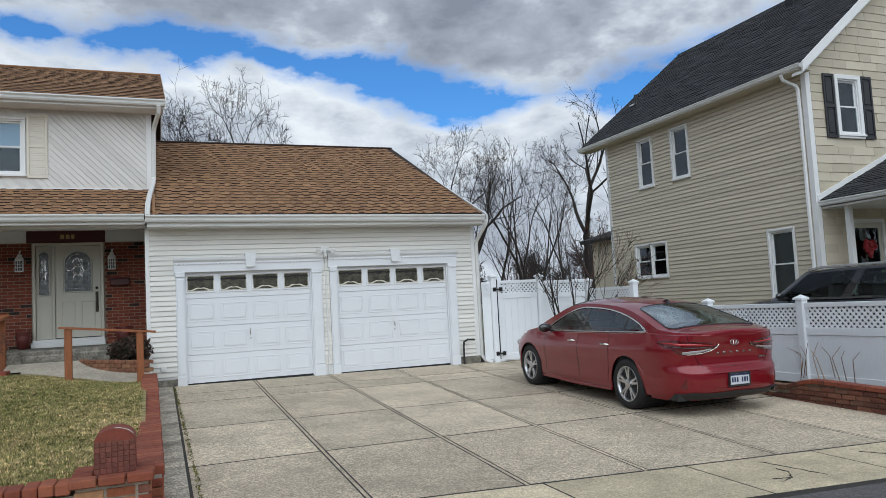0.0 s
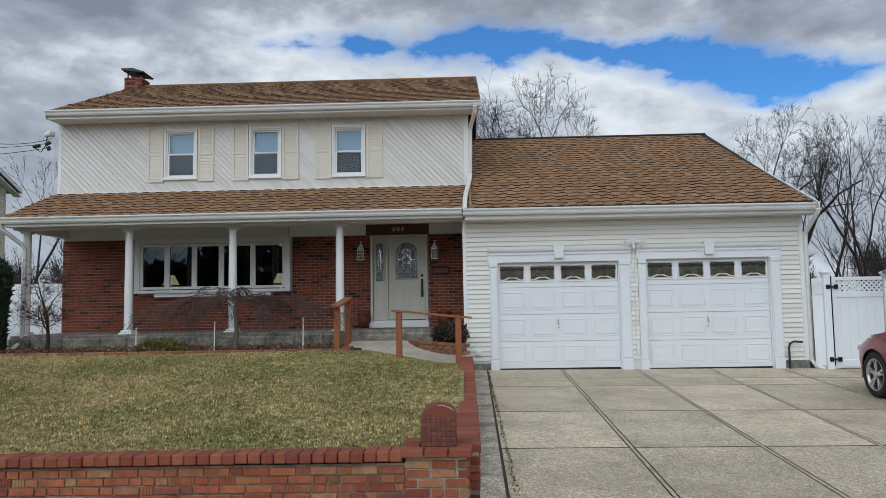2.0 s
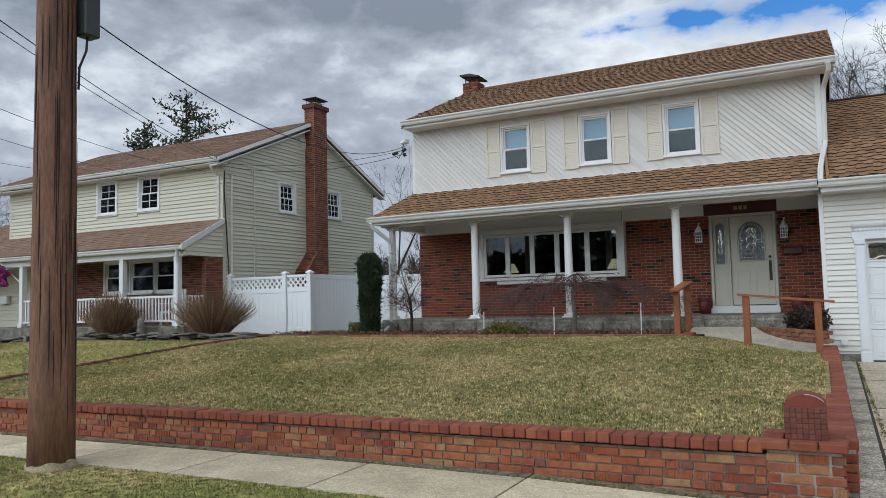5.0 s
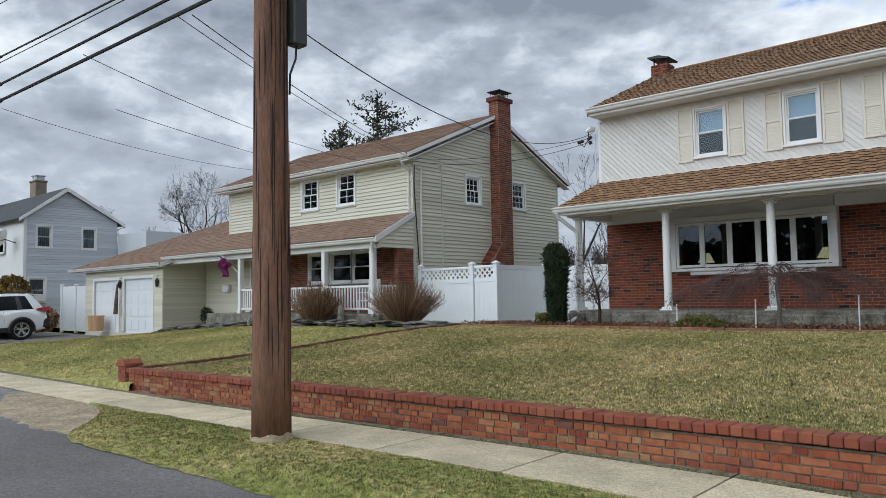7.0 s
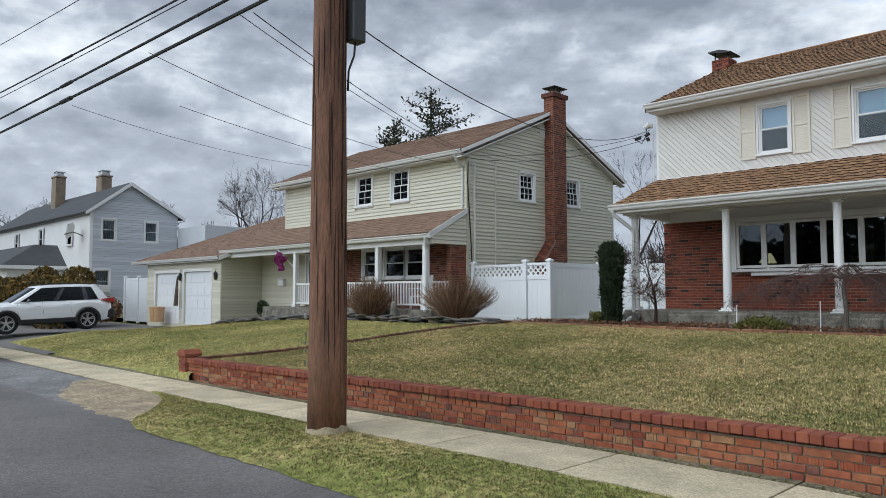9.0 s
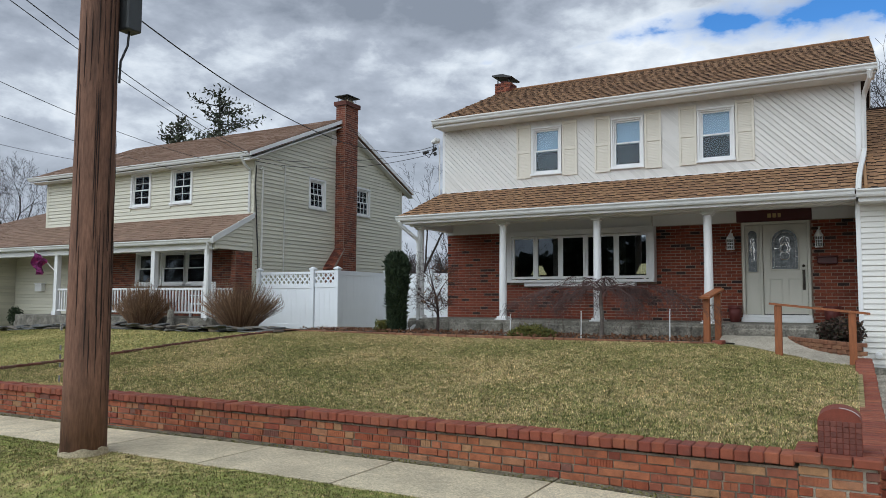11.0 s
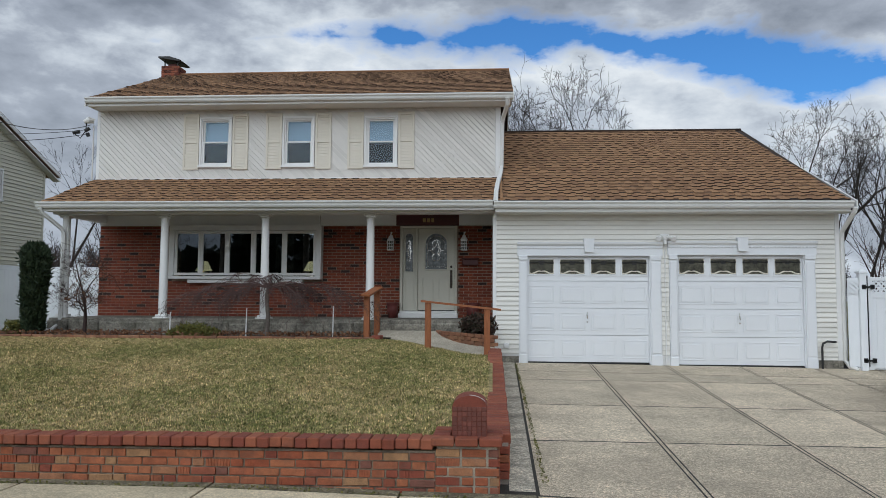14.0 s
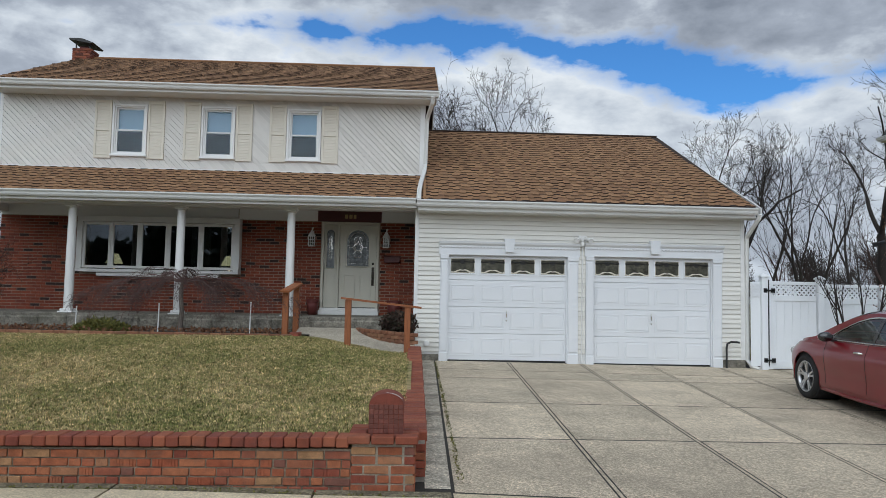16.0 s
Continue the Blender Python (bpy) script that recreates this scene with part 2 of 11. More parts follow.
BRICK_WALL = mat("mixed_orange_brick", (0.3, 0.11, 0.06), 0.88, 0.30, 14, 0.7, 140, pieces=[(0.37, 0.115, 0.052), (0.33, 0.088, 0.040), (0.38, 0.135, 0.062), (0.26, 0.066, 0.038), (0.40, 0.215, 0.105), (0.35, 0.110, 0.050), (0.37, 0.125, 0.056), (0.27, 0.068, 0.038), (0.34, 0.100, 0.047), (0.36, 0.12, 0.055), (0.31, 0.105, 0.052), (0.36, 0.16, 0.08), (0.29, 0.088, 0.048), (0.19, 0.075, 0.052)], stain=0.45, stain_col=(0.17, 0.125, 0.095))
BRICK_CAP = mat("red_coping_brick", (0.25, 0.055, 0.036), 0.82, 0.2, 10, 0.5, 140, pieces=[(0.25, 0.068, 0.034), (0.215, 0.054, 0.028), (0.28, 0.085, 0.042), (0.23, 0.060, 0.031), (0.19, 0.046, 0.027)], stain=0.45, stain_col=(0.1, 0.06, 0.05))
BRICK_OLD = mat("mossy_old_brick", (0.15, 0.06, 0.04), 0.9, 0.3, 8, 0.7, 100, pieces=[(0.16, 0.058, 0.036), (0.12, 0.045, 0.032), (0.19, 0.08, 0.05), (0.14, 0.07, 0.045)], stain=0.6, stain_col=(0.075, 0.065, 0.04))
PLANTER_BRICK = mat("mossy_tan_brick", (0.24, 0.115, 0.065), 0.9, 0.25, 8, 0.6, 110, pieces=[(0.26, 0.12, 0.068), (0.21, 0.10, 0.058), (0.29, 0.145, 0.08), (0.23, 0.10, 0.055)], stain=0.5, stain_col=(0.12, 0.085, 0.05))
BRICK_CHIM = mat("chimney_brick", (0.2, 0.06, 0.035), 0.88, 0.2, 6, 0.5, 120, pieces=[(0.20, 0.058, 0.032), (0.15, 0.04, 0.025), (0.25, 0.08, 0.044), (0.10, 0.032, 0.022), (0.22, 0.066, 0.036)])
MORTAR = mat("grey_mortar", (0.34, 0.30, 0.26), 0.95, 0.2, 6, 0.6, 120)
MORTAR_WALL = mat("sandy_wall_mortar", (0.24, 0.20, 0.15), 0.95, 0.5, 6, 0.6, 120)
MORTAR_DARK = mat("dirty_mortar", (0.33, 0.245, 0.19), 0.95, 0.2, 6, 0.6, 120)
CONCRETE = mat("weathered_exposed_concrete", (0.40, 0.365, 0.285), 0.92, 0.19, 1.3, 1.0, 55, pieces=[(0.49, 0.415, 0.31), (0.51, 0.43, 0.32), (0.465, 0.39, 0.29), (0.535, 0.45, 0.335)], stain=0.55, stain_col=(0.25, 0.205, 0.155), speck=((30, 0.2), (60, 0.42), (110, 0.7)))
CONCRETE_DARK = mat("grimy_edge_concrete", (0.36, 0.33, 0.27), 0.92, 0.4, 3.5, 1.0, 55, pieces=[(0.44, 0.395, 0.32), (0.46, 0.415, 0.335), (0.40, 0.36, 0.29)], stain=0.9, stain_col=(0.07, 0.062, 0.048), speck=((40, 0.45), (85, 0.6)))
SIDEWALK = mat("pale_pavement_concrete", (0.56, 0.475, 0.33), 0.9, 0.2, 2.5, 0.8, 110, pieces=[(0.56, 0.475, 0.33), (0.53, 0.45, 0.31), (0.585, 0.495, 0.345)], stain=0.45, stain_col=(0.33, 0.27, 0.18), speck=((60, 0.25), (110, 0.35)))
KERB_MOSS = mat("mossy_grit_border", (0.16, 0.14, 0.09), 0.95, 0.4, 5, 1.0, 50, stain=0.7, stain_col=(0.06, 0.055, 0.03), speck=((30, 0.5), (70, 0.7)))
JOINT = mat("dark_joint_dirt", (0.034, 0.03, 0.025), 0.95, 0.3, 8, 0.6, 100)
STONE = mat("rough_grey_step_stone", (0.19, 0.175, 0.145), 0.92, 0.6, 5, 1.0, 30, stain=0.85, stain_col=(0.085, 0.082, 0.055))
SLATE = mat("stacked_slate", (0.13, 0.13, 0.125), 0.8, 0.25, 5, 0.7, 60, pieces=[(0.13, 0.132, 0.13), (0.10, 0.10, 0.10), (0.17, 0.165, 0.15), (0.14, 0.12, 0.10)])
ASPHALT = mat("grey_asphalt", (0.16, 0.149, 0.143), 0.92, 0.2, 0.5, 0.9, 140, stain=0.3, stain_col=(0.23, 0.22, 0.215), speck=((45, 0.35), (100, 0.5)))
SOIL = mat("dark_mulch_soil", (0.055, 0.04, 0.03), 0.97, 0.4, 9, 1.0, 50)
CEDAR = mat("orange_stained_wood", (0.28, 0.092, 0.03), 0.55, 0.22, 6, 0.3, 60, stretch=(6, 6, 0.7))
POLE_WOOD = mat("weathered_brown_pole", (0.19, 0.095, 0.058), 0.85, 0.36, 2.2, 0.8, 16, stretch=(3.4, 3.4, 0.5), stain=0.85, stain_col=(0.05, 0.028, 0.02))
DOOR_GREY = mat("greige_door_paint", (0.56, 0.54, 0.46), 0.4, 0.03, 2, 0.03, 60)
GARAGE_WHITE = mat("white_garage_door_paint", (0.76, 0.78, 0.805), 0.38, 0.02, 1.5, 0.03, 80, stain=0.06, stain_col=(0.6, 0.6, 0.58))
MAROON = mat("maroon_panel_paint", (0.075, 0.014, 0.014), 0.5, 0.1, 3, 0.05, 60)
# near-black so interiors read as unlit: the dimness is in the colour
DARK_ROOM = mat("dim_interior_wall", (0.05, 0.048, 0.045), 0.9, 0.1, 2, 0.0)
CURTAIN = mat("white_sheer_curtain", (0.5, 0.5, 0.48), 0.9, 0.1, 6, 0.1, 30, stretch=(6, 6, 0.3))
BLIND = mat("pale_window_blind", (0.42, 0.53, 0.62), 0.7, 0.05, 2, 0.0)
LAMP_GLOW = glow("warm_lampshade", (1.0, 0.82, 0.45), 2.5)
GLASS = glass("window_glass", (0.62, 0.70, 0.74), 0.92)
GLASS_CLEAR = glass("clear_upper_glass", (0.80, 0.86, 0.90), 1.0)
GLASS_DARK = glass("dark_window_glass", (0.30, 0.33, 0.34), 0.91)
BLACK = mat("black_iron", (0.015, 0.015, 0.015), 0.5, 0.1, 5, 0.05)
CHROME = mat("polished_metal", (0.62, 0.61, 0.58), 0.22, 0.05, 5, 0.0, metal=1.0)
BRASS = mat("aged_brass", (0.45, 0.34, 0.16), 0.35, 0.1, 5, 0.0, metal=1.0)
CABLE = mat("black_cable", (0.012, 0.012, 0.013), 0.6, 0.1, 3, 0.0)
BARK = mat("grey_bark", (0.028, 0.022, 0.019), 0.95, 0.25, 4, 0.6, 30, stretch=(4, 4, 0.6))
BARK_RED = mat("reddish_twig_bark", (0.045, 0.025, 0.021), 0.9, 0.25, 6, 0.4, 40)
TERRACOTTA = mat("dark_terracotta_pot", (0.12, 0.022, 0.018), 0.6, 0.1, 4, 0.1)
GOLD_GLASS = mat("leaded_amber_glass", (0.075, 0.072, 0.055), 0.2, 0.5, 9, 0.0, 30)

# ---- mesh helpers ----


def adopt(ob, parent):
    """Hangs ob under parent without moving it."""
    if parent is not None:
        ob.parent = parent
        ob.matrix_parent_inverse = parent.matrix_basis.inverted()
    return ob


def part(name, bm, material, parent=None, label="", smooth=False):
    """Links a bmesh as one mesh object under a thing or a part."""
    me = bpy.data.meshes.new(name)
    bm.normal_update()
    bm.to_mesh(me)
    bm.free()
    me.materials.append(material)
    if smooth:
        me.polygons.foreach_set("use_smooth", [True] * len(me.polygons))
    ob = adopt(new(name, me), parent)
    if label:
        tagged(ob, label)
    return ob


def thing(name, label="", category="", group="", kind="", at=(0, 0, 0), rz=0.0):
    ob = new(name)
    ob.empty_display_size = 0.2
    ob.matrix_basis = pose(*at, 0, 0, rz)
    return tagged(ob, label, category, group, kind)


def bx(bm, x0, x1, y0, y1, z0, z1, bevel=0.0):
    """A box, its edges softened where bevel is given."""
    m = Matrix.LocRotScale(((x0 + x1) / 2, (y0 + y1) / 2, (z0 + z1) / 2), None, (abs(x1 - x0), abs(y1 - y0), abs(z1 - z0)))
    made = bmesh.ops.create_cube(bm, size=1.0, matrix=m)
    if bevel:
        edges = {e for v in made["verts"] for e in v.link_edges}
        bmesh.ops.bevel(bm, geom=list(edges), offset=bevel, segments=1, affect="EDGES", profile=0.6)
    return made


def box(x0, x1, y0, y1, z0, z1, bevel=0.0):
    bm = bmesh.new()
    bx(bm, x0, x1, y0, y1, z0, z1, bevel)
    return bm


def boxes(*rows, bevel=0.0):
    bm = bmesh.new()
    for r in rows:
        bx(bm, *r, bevel)
    return bm


def tube(bm, pts, radii, seg=8, caps=True):
    """A round bar along points, with a radius at each."""
    pts = [Vector(p) for p in pts]
    if isinstance(radii, (int, float)):
        radii = [radii] * len(pts)
    rings, u = [], None
    for i, p in enumerate(pts):
        d = (pts[min(i + 1, len(pts) - 1)] - pts[max(i - 1, 0)]).normalized()
        if u is None:
            u = d.orthogonal().normalized()
        u = (u - d * u.dot(d)).normalized()
        w = d.cross(u)
        rings.append([bm.verts.new(p + radii[i] * (math.cos(a) * u + math.sin(a) * w)) for a in (2 * math.pi * k / seg for k in range(seg))])
    for a, b in zip(rings, rings[1:]):
        for k in range(seg):
            bm.faces.new((a[k], a[(k + 1) % seg], b[(k + 1) % seg], b[k]))
    if caps:
        bm.faces.new(rings[0][::-1])
        bm.faces.new(rings[-1])
    return bm


def prism(bm, outline, axis, a, b):
    """An outline (pairs) pushed from a to b along axis: 'x': pairs are y, z; 'y': x, z; 'z': x, y."""
    def at(p, v):
        return {"x": (v, p[0], p[1]), "y": (p[0], v, p[1]), "z": (p[0], p[1], v)}[axis]
    lo, hi = [bm.verts.new(at(p, a)) for p in outline], [bm.verts.new(at(p, b)) for p in outline]
    n = len(outline)
    for k in range(n):
        bm.faces.new((lo[k], lo[(k + 1) % n], hi[(k + 1) % n], hi[k]))
    bm.faces.new(lo[::-1])
    bm.faces.new(hi)
    bmesh.ops.recalc_face_normals(bm, faces=bm.faces)
    return bm


def slab(bm, quad, thick):
    """A flat four-sided plate: quad is its upper face, counter-clockwise from above; thick goes down along the normal."""
    q = [Vector(p) for p in quad]
    nrm = (q[1] - q[0]).cross(q[3] - q[0]).normalized()
    up, dn = [bm.verts.new(p) for p in q], [bm.verts.new(p - nrm * thick) for p in q]
    bm.faces.new(up)
    bm.faces.new(dn[::-1])
    for k in range(4):
        bm.faces.new((up[k], dn[k], dn[(k + 1) % 4], up[(k + 1) % 4]))
    return bm


CUBE_V = np.array([(x, y, z) for z in (0, 1) for y in (0, 1) for x in (0, 1)], float)
CUBE_F = [(0, 2, 3, 1), (4, 5, 7, 6), (0, 1, 5, 4), (1, 3, 7, 5), (3, 2, 6, 7), (2, 0, 4, 6)]


def joined(name, solids, material, parent, label="", kind="stuff", edge=None):
    """Many eight-cornered solids in one mesh (each an array of 8 x 3 in the order of CUBE_V)."""
    if not len(solids):
        return None
    v = np.concatenate(solids)
    f = (np.array(CUBE_F)[None] + 8 * np.arange(len(solids))[:, None, None]).reshape(-1, 4)
    me = bpy.data.meshes.new(name)
    me.from_pydata(v.tolist(), [], f.tolist())
    me.materials.append(material)
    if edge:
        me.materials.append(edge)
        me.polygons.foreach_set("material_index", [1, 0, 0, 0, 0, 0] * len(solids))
    ob = adopt(new(name, me), parent)
    return tagged(ob, label, kind=kind)


PIECE = {}


def piece(name, size, material, parent, m, chip=0.004, edge=None, ribs=0):
    """One brick, slab or plank: an object of its own on a mesh shared by all of its size. m: the pose of its low corner."""
    key = (name, tuple(round(s, 3) for s in size), material.name, ribs)
    if key not in PIECE:
        c = min(chip, min(size) * 0.3)
        sx, sy, sz = size
        bm = bmesh.new()
        if ribs:
            outline, w = [(sx, sy), (0.0, sy)], sx / ribs
            for k in range(ribs):
                outline += [(w * k, 0.004), (w * k + w * 0.3, 0.004), (w * k + w * 0.35, 0.0), (w * (k + 1) - 0.001, 0.0)]
            outline.append((sx, 0.004))
            prism(bm, outline, "z", 0, sz)
        else:
            bx(bm, 0, sx, 0, sy, 0, sz, c)
        me = bpy.data.meshes.new(name)
        bm.to_mesh(me)
        bm.free()
        me.materials.append(material)
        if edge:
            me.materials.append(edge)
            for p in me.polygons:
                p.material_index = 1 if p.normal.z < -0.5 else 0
        PIECE[key] = me
    ob = adopt(new(name, PIECE[key]), parent)
    ob.matrix_basis = m
    return ob


def frame_of(origin, along, up):
    """The pose whose x runs along, whose z runs up, and whose y points into the wall."""
    a, u = Vector(along).normalized(), Vector(up).normalized()
    y = u.cross(a)
    return Matrix.Translation(origin) @ Matrix((a, y, u)).transposed().to_4x4()


def solid(m, x0, x1, y0, y1, z0, z1):
    p = CUBE_V * (x1 - x0, y1 - y0, z1 - z0) + (x0, y0, z0)
    r = np.array(m.to_3x3())
    return p @ r.T + np.array(m.translation)


def brickwork(parent, m, length, height, brick, course, mat_brick, near=None, holes=(), depth=0.010, joint=0.010, jitter=0.0015, seed=1, cut=None, limit=300, ribbed=0.0, mixed=False):
    """Running-bond bricks on the plane of m (x along, z up, y inwards), bricks proud of the mortar. near(x, z): True
    where a brick is an object of its own; the others are joined. holes: (x0, x1, z0, z1). cut(x, z): False outside."""
    rng = random.Random(seed)
    rest, singles, row, z = [], 0, 0, 0.0
    while z < height - course * 0.4:
        x = -(row % 2) * brick / 2
        while x < length:
            step = brick * rng.choice((0.5, 0.5, 1.0, 1.0, 1.0, 0.55)) if mixed else brick
            a, b = max(x, 0.0), min(x + step, length)
            spans = [(a, b)]
            for h0, h1, g0, g1 in holes:
                if z + course * 0.6 > g0 and z + course * 0.4 < g1:
                    spans = [s for p, q in spans for s in ((p, min(q, h0)), (max(p, h1), q)) if s[1] - s[0] > 0.02]
            for p, q in spans:
                if q - p < 0.03 or (cut and not cut((p + q) / 2, z + course / 2)):
                    continue
                out = depth * rng.uniform(0.85, 1.0) + rng.uniform(-jitter, jitter)
                w, hgt = q - p - joint, min(course, height - z) - joint
                if near and singles < limit and near((p + q) / 2, z) and hgt > 0.03:
                    piece("brick", (round(w, 2), 0.05, round(hgt, 3)), mat_brick, parent, m @ pose(p + joint / 2, -out, z, rng.uniform(-0.5, 0.5), rng.uniform(-jitter, jitter) * 250, rng.uniform(-0.5, 0.5)), ribs=max(3, int(w / 0.022)) if rng.random() < ribbed else 0)
                    singles += 1
                else:
                    rest.append(solid(m, p + joint / 2, q - joint / 2, -out, 0.02, z, z + hgt))
            x += step
        z += course
        row += 1
    joined("brick_field", rest, mat_brick, parent)


def shingles(parent, m, length, slope, material, tab=0.30, course=0.14, near=None, seed=3, cut=None, limit=300, thick=0.013):
    """Courses of shingle tabs on a roof plane: x along the eave, z up the slope, y into the roof. Brown ones are cut
    with teeth, so that every other tab stops short and leaves a notch; shade is painted dark on butts and in notches."""
    rng = random.Random(seed)
    rest, singles, z, row = [], 0, 0.0, 0
    toothed = material == SHINGLE
    out = np.array(m.to_3x3() @ Vector((0, -1, 0)))
    while z < slope:
        x, tooth = -rng.uniform(0, tab), row % 2 == 0
        while x < length:
            w = tab * (rng.uniform(0.5, 1.15) if toothed else rng.choice((0.5, 0.75, 1.0, 1.0, 1.3)))
            a, b = max(x, 0.0), min(x + w, length)
            if cut:
                lo, hi = cut(z + course / 2)
                a, b = max(a, lo), min(b, hi)
            if b - a > 0.03:
                short = course * rng.uniform(0.36, 0.50) if toothed and not tooth else 0.0
                lift = rng.choice((0.0, 0.6, 0.6, 1.0)) * thick if not toothed else (0.0 if short else thick * 1.1)
                top = min(z + course * 1.35, slope)
                gap = 0.0 if toothed else 0.004
                if near and singles < limit and near((a + b) / 2, z):
                    tall = round(course * 1.35 - short, 2)
                    piece("shingle", (round(b - a - gap, 2), 0.014, tall), material, parent, m @ pose(a, -lift - 0.010, z + course * 1.35 - tall, -4.0 if not short else -2.5, 0, 0), 0.002, SHINGLE_SHADE if toothed else None)
                    singles += 1
                elif top - z - short > 0.03:
                    s = solid(m, a, b - gap, 0, 0.01, z + short, top)
                    s[[0, 1]] += out * (lift + 0.012)
                    s[[4, 5]] += out * 0.004
                    rest.append(s)
            x += w
            tooth = not tooth
        z += course
        row += 1
    joined("shingle_field", rest, material, parent, edge=SHINGLE_SHADE if toothed else None)


def clapboards(parent, m, length, height, material, course=0.115, holes=(), cut=None, name="plank", thick=0.030, lip=0.012):
    """Lapped boards, each one a piece; holes leave openings, cut(z) gives the board's ends under a gable."""
    z = 0.0
    while z < height - 0.02:
        top = min(z + course, height)
        a, b = (0.0, length) if cut is None else cut(z + (top - z) * 0.5)
        spans = [(a, b)]
        for h0, h1, g0, g1 in holes:
            if top > g0 + 0.01 and z < g1 - 0.01:
                spans = [s for p, q in spans for s in ((p, min(q, h0)), (max(p, h1), q)) if s[1] - s[0] > 0.02]
        for p, q in spans:
            if q - p < 0.03:
                continue
            bm = bmesh.new()
            prism(bm, [(0, 0.0), (-thick, 0.0), (-thick, 0.010), (-thick * 0.42, top - z - lip), (-0.001, top - z - lip), (-0.001, top - z), (0, top - z)], "x", p, q)
            ob = part(name, bm, material, parent)
            ob.matrix_basis = m @ pose(0, 0, z)
        z += course

# ---- ground, road, pavement ----


def smooth(a, b, v):
    t = min(max((v - a) / (b - a), 0.0), 1.0)
    return t * t * (3 - 2 * t)


def drive_z(x, y):
    return 0.036 * y - 0.008 * max(x, 0.0) - 0.005


def lawn_z(x, y):
    """The height of the lawns behind the brick wall: they rise to the houses and fall off to the west."""
    z = 0.05 + 0.44 * smooth(-9.2, -0.6, y) + 0.02 * math.sin(x * 0.7) * math.sin(y * 0.5)
    z -= 0.22 * smooth(-2.2, -0.2, x) * smooth(-5.0, -1.5, y)
    z -= 0.42 * smooth(-16.0, -30.0, x) * smooth(-9.0, -2.0, y)
    z -= 0.30 * smooth(-24.0, -28.0, x)
    z -= 0.22 * smooth(-12.8, -16.0, x) * (1 - smooth(-9.0, -6.5, y))
    return z


# the earth under everything: one sheet to the horizon
bm = bmesh.new()
rings = [0, 60, 120, 300, 900, 3000]
prev = None
for r in rings:
    ring = [bm.verts.new((r * math.cos(a), r * math.sin(a), -0.62)) for a in (2 * math.pi * k / 48 for k in range(48))] if r else [bm.verts.new((0, 0, -0.62))]
    if prev:
        for k in range(48):
            if len(prev) == 1:
                bm.faces.new((prev[0], ring[k], ring[(k + 1) % 48]))
            else:
                bm.faces.new((prev[k], ring[k], ring[(k + 1) % 48], prev[(k + 1) % 48]))
    prev = ring
GRASS_FAR = mat("dormant_turf", (0.13, 0.115, 0.05), 0.95, 0.3, 0.5, 0.6, 20)
tagged(part("ground", bm, GRASS_FAR), "dormant winter turf reaching to the horizon", "ground", kind="structure")


def sheet(name, xs, ys, height, material, label, category, kind="structure", inside=None):
    bm = bmesh.new()
    grid = [[bm.verts.new((x, y, height(x, y))) for x in xs] for y in ys]
    for j in range(len(ys) - 1):
        for i in range(len(xs) - 1):
            if inside and not inside((xs[i] + xs[i + 1]) / 2, (ys[j] + ys[j + 1]) / 2):
                continue
            bm.faces.new((grid[j][i], grid[j][i + 1], grid[j + 1][i + 1], grid[j + 1][i]))
    loose = [v for v in bm.verts if not v.link_faces]
    bmesh.ops.delete(bm, geom=loose, context="VERTS")
    return tagged(part(name, bm, material, smooth=True), label, category, kind=kind)


def steps(a, b, n):
    return [a + (b - a) * i / n for i in range(n + 1)]


